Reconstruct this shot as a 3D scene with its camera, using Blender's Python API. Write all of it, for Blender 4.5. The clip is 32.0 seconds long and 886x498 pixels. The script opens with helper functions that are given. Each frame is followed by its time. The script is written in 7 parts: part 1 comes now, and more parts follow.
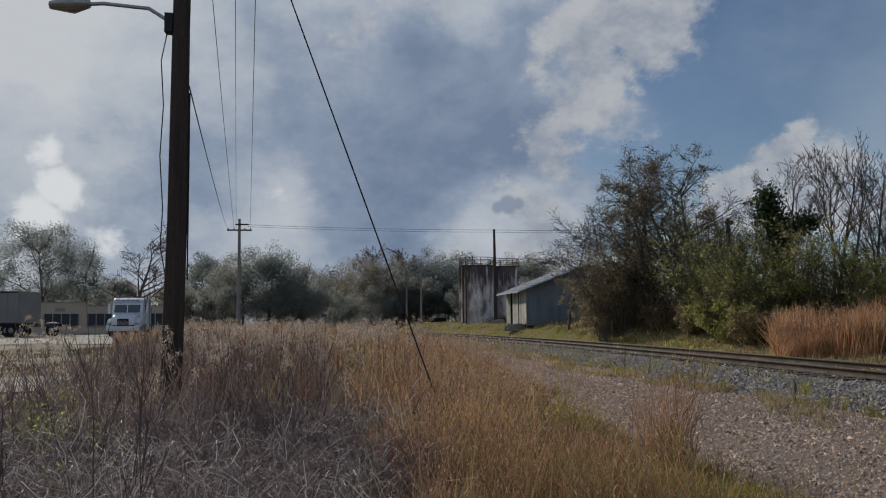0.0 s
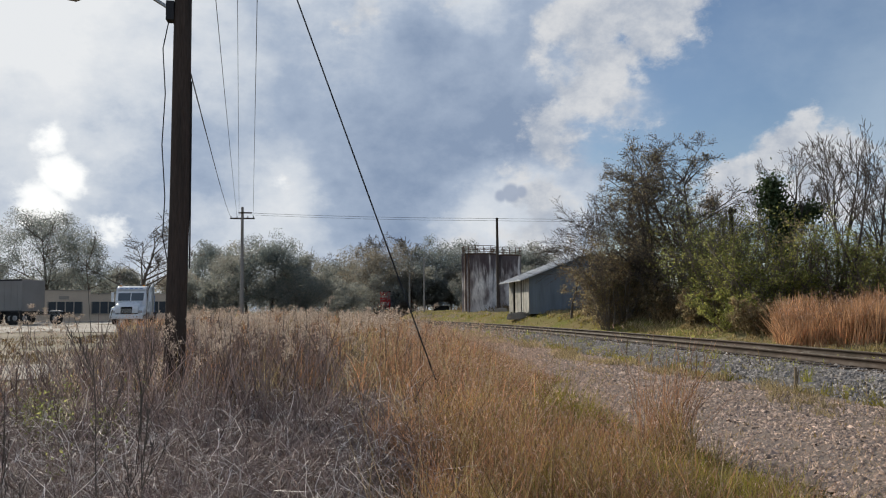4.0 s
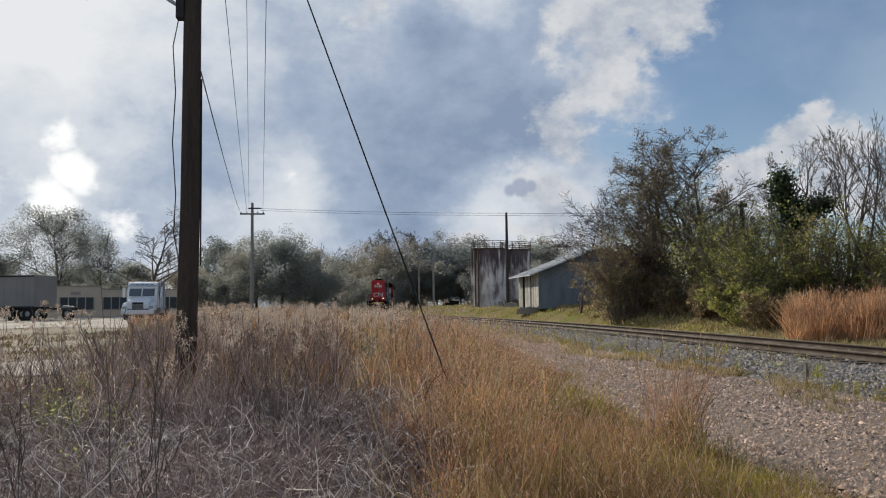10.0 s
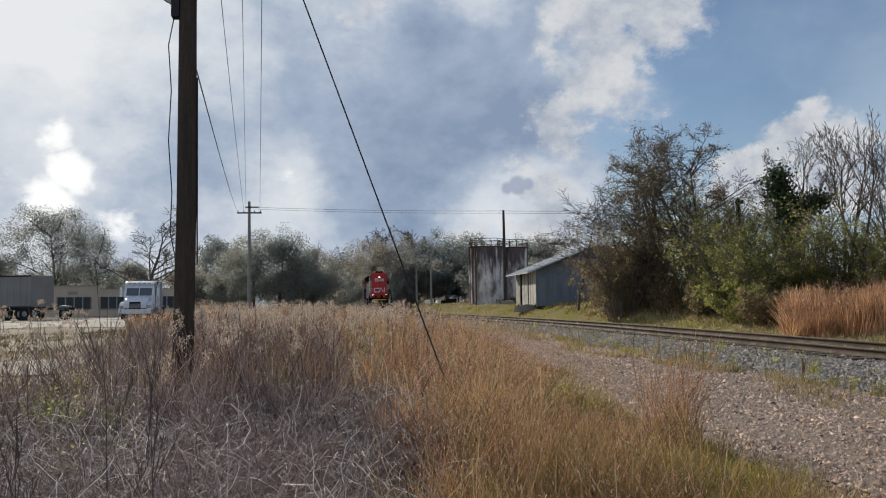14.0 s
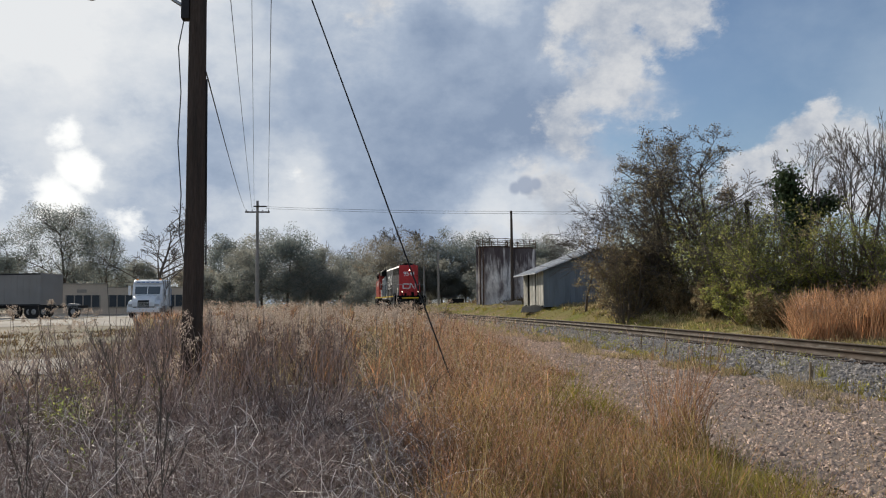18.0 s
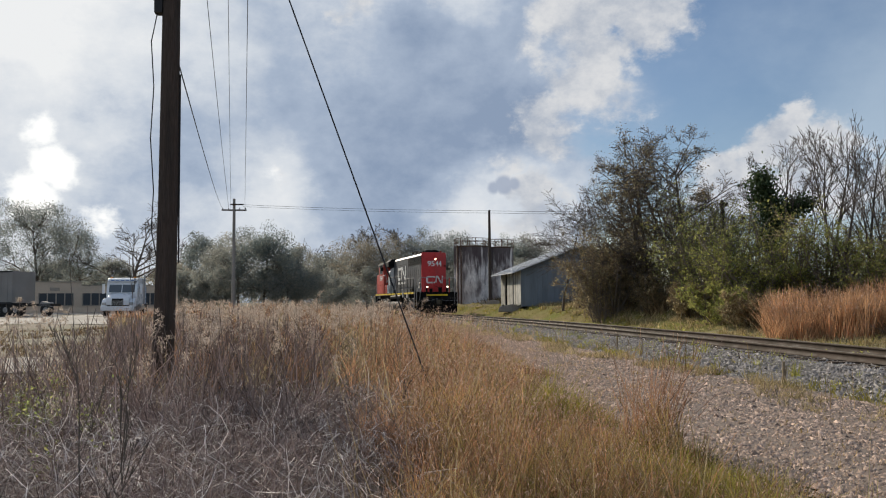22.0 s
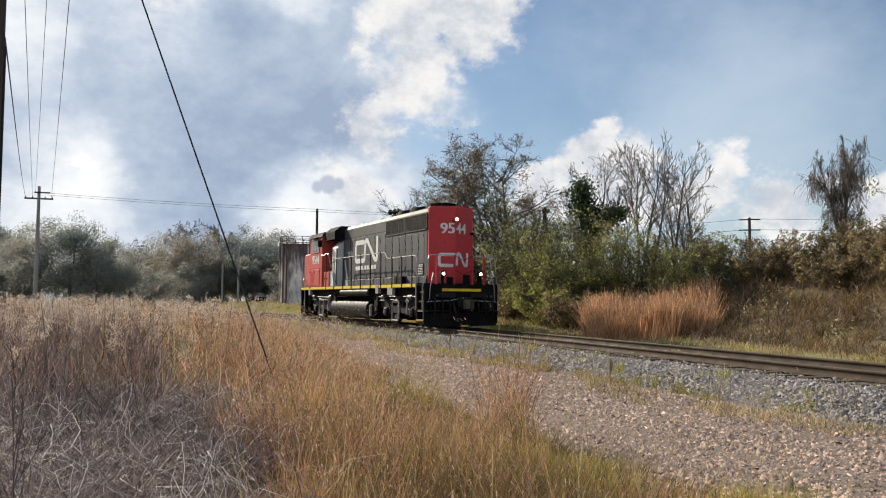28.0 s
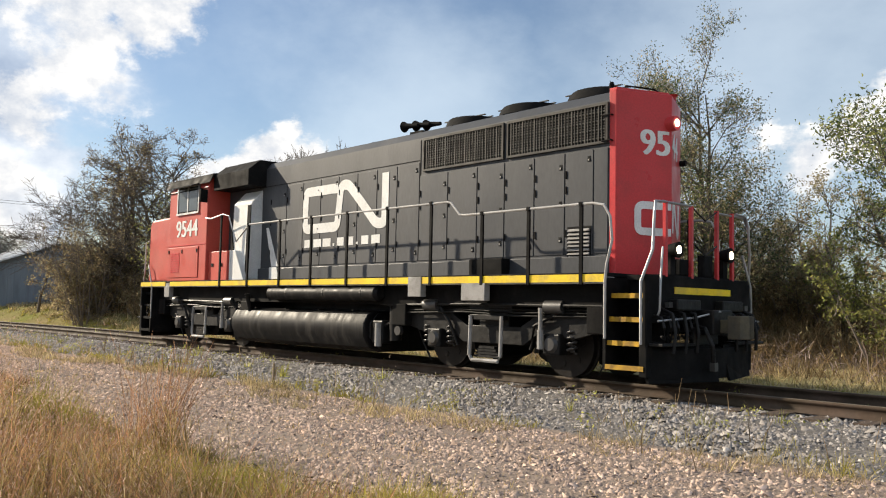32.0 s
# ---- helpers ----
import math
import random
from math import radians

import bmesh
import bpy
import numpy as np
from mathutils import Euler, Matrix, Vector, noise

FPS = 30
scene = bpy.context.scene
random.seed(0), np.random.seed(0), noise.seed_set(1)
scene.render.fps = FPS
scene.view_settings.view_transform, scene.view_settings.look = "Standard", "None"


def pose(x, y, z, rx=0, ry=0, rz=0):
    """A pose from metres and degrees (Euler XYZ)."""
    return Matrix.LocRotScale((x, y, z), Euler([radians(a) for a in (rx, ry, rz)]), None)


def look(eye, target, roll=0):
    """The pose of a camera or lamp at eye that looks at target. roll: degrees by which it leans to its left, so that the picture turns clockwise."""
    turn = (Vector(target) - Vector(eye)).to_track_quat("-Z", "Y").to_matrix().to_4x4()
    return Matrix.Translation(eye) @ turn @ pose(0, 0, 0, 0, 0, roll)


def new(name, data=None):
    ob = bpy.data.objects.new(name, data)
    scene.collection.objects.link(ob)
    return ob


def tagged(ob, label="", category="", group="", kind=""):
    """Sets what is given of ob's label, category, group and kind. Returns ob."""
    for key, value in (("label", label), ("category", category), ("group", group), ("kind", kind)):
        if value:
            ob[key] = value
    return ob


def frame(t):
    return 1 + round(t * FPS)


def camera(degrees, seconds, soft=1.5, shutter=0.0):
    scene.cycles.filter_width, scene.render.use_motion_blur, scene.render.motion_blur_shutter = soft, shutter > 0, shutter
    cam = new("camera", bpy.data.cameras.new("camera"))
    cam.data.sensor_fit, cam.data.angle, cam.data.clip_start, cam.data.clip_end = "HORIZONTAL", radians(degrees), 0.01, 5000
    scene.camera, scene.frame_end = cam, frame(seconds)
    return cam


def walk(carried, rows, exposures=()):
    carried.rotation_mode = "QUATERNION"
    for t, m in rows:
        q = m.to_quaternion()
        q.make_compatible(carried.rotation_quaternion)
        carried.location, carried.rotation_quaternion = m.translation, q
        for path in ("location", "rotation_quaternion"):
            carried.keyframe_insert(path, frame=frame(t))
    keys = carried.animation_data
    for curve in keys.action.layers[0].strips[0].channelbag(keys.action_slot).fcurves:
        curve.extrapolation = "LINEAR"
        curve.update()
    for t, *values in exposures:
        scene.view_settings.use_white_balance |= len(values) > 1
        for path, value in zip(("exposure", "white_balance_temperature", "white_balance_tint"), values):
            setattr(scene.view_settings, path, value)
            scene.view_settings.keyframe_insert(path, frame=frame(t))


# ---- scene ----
cam = camera(56.1, 32.0, soft=1.1)
EYE = [
    (0, 0.051, 0.002, 1.419, 94.97, 0.54, 82.17),
    (0.5, 0.047, 0.001, 1.422, 94.83, 0.46, 82.21),
    (1, 0.051, 0.002, 1.423, 94.65, 0.38, 82.16),
    (1.5, 0.054, 0.005, 1.425, 94.40, 0.36, 82.21),
    (2, 0.052, 0.012, 1.427, 94.29, 0.45, 82.31),
    (2.5, 0.053, 0.017, 1.426, 94.23, 0.46, 82.34),
    (3, 0.058, 0.017, 1.424, 94.21, 0.54, 82.25),
    (3.5, 0.062, 0.017, 1.423, 94.19, 0.52, 82.32),
    (5.5, 0.064, 0.016, 1.426, 94.14, 0.41, 82.43),
    (6, 0.065, 0.014, 1.433, 93.99, 0.49, 82.50),
    (6.5, 0.064, 0.019, 1.438, 93.90, 0.53, 82.72),
    (7, 0.067, 0.023, 1.442, 93.84, 0.55, 82.72),
    (7.5, 0.069, 0.022, 1.445, 93.81, 0.56, 82.82),
    (8, 0.068, 0.021, 1.444, 93.85, 0.64, 82.98),
    (8.5, 0.071, 0.022, 1.443, 93.85, 0.63, 83.05),
    (9, 0.077, 0.023, 1.443, 93.85, 0.54, 83.03),
    (9.5, 0.082, 0.019, 1.443, 93.82, 0.56, 83.02),
    (10, 0.085, 0.012, 1.446, 93.81, 0.59, 83.03),
    (10.5, 0.084, 0.009, 1.449, 93.72, 0.64, 83.10),
    (11, 0.084, 0.008, 1.445, 93.78, 0.67, 83.03),
    (11.5, 0.086, 0.009, 1.438, 93.81, 0.69, 82.97),
    (12, 0.089, 0.014, 1.432, 93.79, 0.78, 82.97),
    (12.5, 0.098, 0.019, 1.429, 93.73, 0.79, 82.96),
    (13, 0.103, 0.023, 1.429, 93.75, 0.83, 82.88),
    (13.5, 0.105, 0.024, 1.432, 93.75, 0.85, 82.88),
    (14, 0.107, 0.025, 1.434, 93.68, 0.86, 82.87),
    (14.5, 0.108, 0.025, 1.435, 93.65, 0.79, 82.94),
    (16.5, 0.109, 0.023, 1.439, 93.53, 1.08, 83.15),
    (17, 0.113, 0.020, 1.451, 93.58, 0.74, 83.30),
    (17.5, 0.121, 0.018, 1.466, 93.58, 0.62, 83.34),
    (18, 0.124, 0.019, 1.476, 93.66, 0.54, 83.37),
    (18.5, 0.114, 0.023, 1.478, 93.70, 0.48, 83.41),
    (19, 0.095, 0.032, 1.470, 93.74, 0.42, 83.37),
    (19.5, 0.085, 0.041, 1.464, 93.70, 0.30, 83.37),
    (20, 0.089, 0.044, 1.466, 93.64, 0.23, 83.38),
    (20.5, 0.089, 0.049, 1.470, 93.66, 0.29, 83.43),
    (21, 0.079, 0.058, 1.470, 93.68, 0.37, 83.14),
    (21.5, 0.069, 0.063, 1.469, 93.58, 0.50, 82.27),
    (22, 0.066, 0.063, 1.466, 93.60, 0.39, 81.86),
    (22.5, 0.066, 0.067, 1.463, 93.57, 0.53, 81.57),
    (23, 0.064, 0.071, 1.462, 93.59, 0.52, 81.23),
    (23.5, 0.065, 0.071, 1.467, 93.53, 0.51, 81.01),
    (24, 0.071, 0.071, 1.475, 93.47, 0.50, 80.59),
    (24.5, 0.090, 0.027, 1.473, 93.36, 0.41, 80.29),
    (26.5, 0.138, -0.089, 1.457, 93.49, -0.18, 77.21),
    (27, 0.163, -0.204, 1.447, 93.44, -0.66, 76.82),
    (27.5, 0.088, -0.281, 1.432, 93.55, -0.60, 72.58),
    (28, -0.019, -0.338, 1.411, 93.64, -0.37, 69.62),
    (28.5, -0.037, -0.371, 1.406, 93.56, -0.54, 68.00),
    (29, -0.006, -0.381, 1.409, 93.54, -0.87, 67.70),
    (29.5, 0.008, -0.380, 1.409, 93.54, -0.95, 67.51),
    (30, 0.015, -0.372, 1.409, 93.60, -0.87, 66.10),
    (30.5, 0.043, -0.363, 1.418, 93.59, -0.95, 62.79),
    (31, 0.073, -0.332, 1.432, 93.61, -1.31, 59.01),
    (31.5, 0.077, -0.278, 1.440, 93.87, -1.02, 52.85),
    (32, 0.061, -0.241, 1.447, 94.11, -1.04, 47.43),
]
walk(cam, [(t, pose(x, y, z, rx, ry, rz)) for t, x, y, z, rx, ry, rz in EYE],
     exposures=[(t, ev, k, 10) for t, ev, k in ((0, -0.74, 6080), (0.5, -0.47, 6120), (1.0, -0.17, 6180), (1.5, -0.06, 6230), (2.5, -0.09, 6280), (6, -0.14, 6310), (20, -0.14, 6340), (21, -0.10, 6360), (24, 0.0, 6500), (27, 0.2, 6600), (28.5, 0.38, 6720), (30, 0.45, 6800), (32, 0.62, 6850))])

# world: hazy blue sky with broken cloud, low sun ahead and to one side
SUN_AZ, SUN_EL = -24.0, 24.5        # degrees; 0 looks along -x, positive turns towards +y


def heading(az, el=0.0):
    a, e = radians(az), radians(el)
    return Vector((-math.cos(a) * math.cos(e), math.sin(a) * math.cos(e), math.sin(e)))


def make_world():
    w = bpy.data.worlds.new("sky")
    scene.world = w
    w.use_nodes = True
    nt = w.node_tree
    nt.nodes.clear()
    N = nt.nodes.new
    L = nt.links.new
    out = N("ShaderNodeOutputWorld")
    bg = N("ShaderNodeBackground")
    sky = N("ShaderNodeTexSky")
    sky.sky_type = 'NISHITA'
    sky.sun_disc = False
    sky.sun_elevation = radians(SUN_EL)
    s = heading(SUN_AZ)
    sky.sun_rotation = math.atan2(s.x, s.y)
    sky.air_density, sky.dust_density, sky.ozone_density = 1.0, 0.9, 1.6
    tc = N("ShaderNodeTexCoord")

    def math_node(op, a, b=None, c=None):
        n = N("ShaderNodeMath")
        n.operation = op
        for i, v in enumerate((a, b, c)):
            if v is None:
                continue
            if isinstance(v, (int, float)):
                n.inputs[i].default_value = v
            else:
                L(v, n.inputs[i])
        return n.outputs[0]

    def blob(az, el, wide, power=1.0, still=False):
        # soft patch of cloud round one direction of the sky
        d = N("ShaderNodeVectorMath")
        d.operation = 'DISTANCE'
        L(tc.outputs['Generated'] if still else warp, d.inputs[0])
        d.inputs[1].default_value = heading(az, el)
        m = N("ShaderNodeMapRange")
        m.interpolation_type = 'SMOOTHSTEP'
        L(d.outputs['Value'], m.inputs[0])
        m.inputs[1].default_value, m.inputs[2].default_value = radians(wide), 0.0
        m.inputs[3].default_value, m.inputs[4].default_value = 0.0, power
        return m.outputs[0]

    def fbm(scale, detail, rough, stretch=1.0):
        mp = N("ShaderNodeMapping")
        L(tc.outputs['Generated'], mp.inputs[0])
        mp.inputs['Scale'].default_value = (1, 1, stretch)
        n = N("ShaderNodeTexNoise")
        n.inputs['Scale'].default_value = scale
        n.inputs['Detail'].default_value = detail
        n.inputs['Roughness'].default_value = rough
        L(mp.outputs[0], n.inputs['Vector'])
        return n

    big = fbm(7.0, 8.0, 0.6, 1.6)
    off = N("ShaderNodeVectorMath")
    off.operation = 'MULTIPLY_ADD'
    sub = N("ShaderNodeVectorMath")
    sub.operation = 'SUBTRACT'
    L(big.outputs['Color'], sub.inputs[0])
    sub.inputs[1].default_value = (0.5, 0.5, 0.5)
    L(sub.outputs[0], off.inputs[0])
    off.inputs[1].default_value = (0.2, 0.2, 0.2)
    L(tc.outputs['Generated'], off.inputs[2])
    warp = off.outputs[0]

    def level(v, lo, hi, a=0.0, z=1.0):
        m = N("ShaderNodeMapRange")
        m.interpolation_type = 'SMOOTHSTEP'
        L(v, m.inputs[0])
        m.inputs[1].default_value, m.inputs[2].default_value, m.inputs[3].default_value, m.inputs[4].default_value = lo, hi, a, z
        return m.outputs[0]

    def blend(a, z, f):
        n = N("ShaderNodeMix")
        n.data_type = 'RGBA'
        for v, k in ((a, 'A'), (z, 'B'), (f, 'Factor')):
            if isinstance(v, tuple):
                n.inputs[k].default_value = (*v, 1)
            else:
                L(v, n.inputs[k])
        return n.outputs['Result']

    def gather(rows):
        v = blob(*rows[0])
        for r in rows[1:]:
            v = math_node('MAXIMUM', v, blob(*r))
        return v

    soft = fbm(6.0, 10.0, 0.58, 1.7)
    fine = fbm(15.0, 12.0, 0.62, 1.35)
    # thin grey sheet, dense round the sun, with more added out of view as fill
    sheet = gather(SHEETS)
    sheet_mask = level(math_node('ADD', sheet, math_node('MULTIPLY', math_node('SUBTRACT', soft.outputs[0], 0.5), 0.55)), 0.22, 0.62)
    tone = math_node('MULTIPLY', math_node('SUBTRACT', soft.outputs[0], 0.14), 0.95)
    tone = math_node('ADD', tone, math_node('MULTIPLY', math_node('SUBTRACT', fine.outputs[0], 0.5), 0.6))
    for r in GLOW:
        tone = math_node('ADD', tone, blob(*r))
    for r in SHADE:
        tone = math_node('SUBTRACT', tone, blob(*r))
    ramp = N("ShaderNodeValToRGB")
    cr = ramp.color_ramp
    cr.elements[0].position, cr.elements[0].color = 0.0, (2.5, 3.2, 4.4, 1)
    cr.elements[1].position, cr.elements[1].color = 1.0, (8.3, 8.35, 8.3, 1)
    for pos, col in ((0.3, (3.8, 4.5, 5.6, 1)), (0.6, (6.2, 6.6, 7.1, 1))):
        e = cr.elements.new(pos)
        e.color = col
    L(tone, ramp.inputs[0])
    # heaped clouds with ragged edges, greyer underneath
    heap = gather(PUFFS)
    edge = math_node('ADD', heap, math_node('MULTIPLY', math_node('SUBTRACT', fine.outputs[0], 0.5), 1.15))
    heap_mask = level(edge, 0.3, 0.68)
    lit = math_node('SUBTRACT', math_node('MULTIPLY', fine.outputs[0], 1.7), math_node('MULTIPLY', heap, 0.35))
    heap_col = blend((3.9, 4.35, 5.1), (7.0, 7.0, 7.0), level(lit, 0.25, 0.95))
    veil = level(math_node('ADD', gather(VEILS), math_node('MULTIPLY', math_node('SUBTRACT', soft.outputs[0], 0.5), 0.5)), 0.2, 0.9, 0.0, 0.55)
    clear = N("ShaderNodeMix")
    clear.data_type, clear.blend_type = 'RGBA', 'MULTIPLY'
    clear.inputs['Factor'].default_value = 1.0
    L(sky.outputs[0], clear.inputs['A'])
    clear.inputs['B'].default_value = (0.66, 0.72, 0.79, 1)
    col = blend(clear.outputs['Result'], (5.2, 6.1, 7.0), veil)
    col = blend(col, ramp.outputs[0], sheet_mask)
    col = blend(col, heap_col, heap_mask)
    gap_edge = math_node('ADD', gather(BREAKS), math_node('MULTIPLY', math_node('SUBTRACT', fine.outputs[0], 0.5), 1.6))
    col = blend(col, (10.5, 10.4, 10.0), level(gap_edge, 0.4, 0.85))
    scud = math_node('ADD', gather(SCUDS), math_node('MULTIPLY', math_node('SUBTRACT', fine.outputs[0], 0.5), 0.8))
    col = blend(col, (3.4, 3.9, 4.9), level(scud, 0.25, 0.75, 0.0, 0.85))
    L(col, bg.inputs['Color'])
    bg.inputs['Strength'].default_value = 0.108
    L(bg.outputs[0], out.inputs[0])


# Last four rows: unseen cloud outside the view, added as fill light.
SHEETS = [(-8, 20, 40, 1.3), (-45, 30, 50, 1.3), (-8, 50, 38, 1.1), (-90, 30, 50, 1.0), (2, 2, 17, 1.1), (-20, 3, 22, 1.1), (8, 22, 19, 1.2), (12, 8, 13, 1.1), (14, 15, 11, 1.0), (165, 24, 42, 1.1), (-140, 34, 42, 1.0), (120, 48, 26, 0.9), (-170, 62, 26, 0.9)]
PUFFS = [(18, 19, 6.5, 0.95), (22, 20.5, 7, 1.0), (26, 23, 7, 0.9), (17.5, 14.5, 5.5, 0.9), (15.5, 11.5, 5, 0.85), (13.5, 9.0, 3.4, 0.5), (15, 5.5, 5, 0.85), (10, 3.5, 4, 0.6), (26, 7.5, 5, 0.95), (30, 9.0, 5.0, 1.0), (33.5, 8.5, 5.0, 1.0), (38, 7.0, 5, 0.95),
         (43, 6.5, 5, 0.9), (48, 6, 5, 0.9), (53, 6.5, 5.5, 0.9), (60, 7, 5, 0.8), (66.5, 10, 4.5, 0.9), (71, 11, 5, 1.0), (77, 10, 6, 0.9), (47, 11.5, 2, 0.55), (-3.6, 9.0, 2.4, 0.6), (1.5, 20.5, 3.0, 0.6), (6, 21.5, 4, 0.6)]
GLOW = [(-24, 24, 21, 0.97), (-14, 16, 12, 0.26), (-19, 6, 8, 0.35), (-3, 8.5, 4, 0.3), (13.5, 6.0, 6.5, 0.42), (-7, 3.5, 9, 0.3), (0, 23, 7, 0.3), (9, 23, 6, 0.3)]
SHADE = [(7, 13, 11, 0.24), (12.5, 13, 6, 0.16), (4, 7.5, 7, 0.2), (-9.5, 9, 6, 0.22), (-14, 12, 4, 0.15), (15, 21, 5, 0.12)]
BREAKS = [(-17.8, 10.8, 2.1, 1.0, True), (-17.0, 8.6, 2.8, 1.0, True), (-18.6, 6.6, 3.4, 1.0, True), (-14.4, 5.2, 2.6, 0.8, True), (-22, 7.5, 4.0, 0.8, True), (-3.2, 8.6, 1.6, 0.45, True)]
SCUDS = [(12.4, 7.9, 1.15, 1.1, True), (11.7, 7.75, 0.9, 0.9, True), (13.1, 8.0, 0.85, 0.9, True)]
VEILS = [(64, 16, 34, 0.75), (40, 10, 26, 0.75), (80, 40, 40, 0.5)]
make_world()
sun = new("sun", bpy.data.lights.new("sun", 'SUN'))
sun.data.energy, sun.data.angle, sun.data.color = 4.6, radians(1.0), (1.0, 0.90, 0.74)
sun.matrix_world = look((0, 0, 0), -heading(SUN_AZ, SUN_EL))


# ---- materials ----
def material(name, color, rough=0.7, metal=0.0, second=None, scale=3.0, amount=0.5, fine=40.0, grain=0.12,
             bump=0.0, per="", spread=0.0, spec=0.25, stretch=(1, 1, 1), leafy=0.0, dirt=None, dirt_scale=1.2, dirt_amount=0.5):
    """Principled surface: two colours mixed by a broad noise, a fine grain over it, and relief."""
    m = bpy.data.materials.new(name)
    m.use_nodes = True
    nt = m.node_tree
    N, L = nt.nodes.new, nt.links.new
    p = nt.nodes["Principled BSDF"]
    p.inputs['Roughness'].default_value, p.inputs['Metallic'].default_value = rough, metal
    p.inputs['Specular IOR Level'].default_value = spec
    tc = N("ShaderNodeTexCoord")
    mp = N("ShaderNodeMapping")
    mp.inputs['Scale'].default_value = stretch
    L(tc.outputs['Object'], mp.inputs[0])

    def tex(s, d=4.0):
        n = N("ShaderNodeTexNoise")
        n.inputs['Scale'].default_value, n.inputs['Detail'].default_value = s, d
        L(mp.outputs[0], n.inputs['Vector'])
        return n.outputs['Fac']

    def blend(a, b, f, mode='MIX'):
        n = N("ShaderNodeMix")
        n.data_type, n.blend_type = 'RGBA', mode
        for v, k in ((a, 'A'), (b, 'B'), (f, 'Factor')):
            if isinstance(v, (int, float)):
                n.inputs[k].default_value = v
            elif isinstance(v, tuple):
                n.inputs[k].default_value = (*v[:3], 1)
            else:
                L(v, n.inputs[k])
        return n.outputs['Result']

    def span(v, a, b, lo=0.0, hi=1.0):
        n = N("ShaderNodeMapRange")
        L(v, n.inputs[0])
        n.inputs[1].default_value, n.inputs[2].default_value, n.inputs[3].default_value, n.inputs[4].default_value = a, b, lo, hi
        return n.outputs[0]

    second = second or tuple(c * 0.6 for c in color)
    if per:
        g = N("ShaderNodeNewGeometry") if per == "island" else N("ShaderNodeObjectInfo")
        rnd = g.outputs['Random Per Island'] if per == "island" else g.outputs['Random']
        col = blend(color, second, span(rnd, 0, 1, 0, 1))
        v = span(tex(scale), 0.3, 0.7, 1 - amount * 0.5, 1 + amount * 0.3)
    else:
        col = blend(color, second, span(tex(scale), 0.35, 0.68, 0, amount))
        v = None
    if spread and per:
        h = N("ShaderNodeMath")
        h.operation = 'FRACT'
        k = N("ShaderNodeMath")
        k.operation = 'MULTIPLY'
        k.inputs[1].default_value = 37.7
        L(rnd, k.inputs[0])
        L(k.outputs[0], h.inputs[0])
        hs = N("ShaderNodeHueSaturation")
        L(col, hs.inputs['Color'])
        L(span(h.outputs[0], 0, 1, 1 - spread, 1 + spread), hs.inputs['Value'])
        col = hs.outputs[0]
    if dirt:
        col = blend(col, dirt, span(tex(dirt_scale, 7.0), 0.5, 0.72, 0, dirt_amount))
    if v is not None:
        hs = N("ShaderNodeHueSaturation")
        L(col, hs.inputs['Color'])
        L(v, hs.inputs['Value'])
        col = hs.outputs[0]
    if grain and not per:
        hs = N("ShaderNodeHueSaturation")
        L(col, hs.inputs['Color'])
        L(span(tex(fine, 3.0), 0.25, 0.75, 1 - grain, 1 + grain), hs.inputs['Value'])
        col = hs.outputs[0]
        L(span(tex(scale * 2.3), 0.3, 0.7, max(0.05, rough - 0.12), min(1, rough + 0.12)), p.inputs['Roughness'])
    L(col, p.inputs['Base Color'])
    if bump:
        b = N("ShaderNodeBump")
        b.inputs['Strength'].default_value = bump
        b.inputs['Distance'].default_value = 0.02
        L(tex(fine * 0.6, 6.0), b.inputs['Height'])
        L(b.outputs[0], p.inputs['Normal'])
    if leafy:
        t = N("ShaderNodeBsdfTranslucent")
        L(col, t.inputs['Color'])
        mx = N("ShaderNodeMixShader")
        mx.inputs[0].default_value = leafy
        L(p.outputs[0], mx.inputs[1])
        L(t.outputs[0], mx.inputs[2])
        L(mx.outputs[0], nt.nodes["Material Output"].inputs[0])
    return m


def glow(name, color, strength):
    m = bpy.data.materials.new(name)
    m.use_nodes = True
    p = m.node_tree.nodes["Principled BSDF"]
    p.inputs['Base Color'].default_value = (*color, 1)
    p.inputs['Emission Color'].default_value = (*color, 1)
    p.inputs['Emission Strength'].default_value = strength
    return m


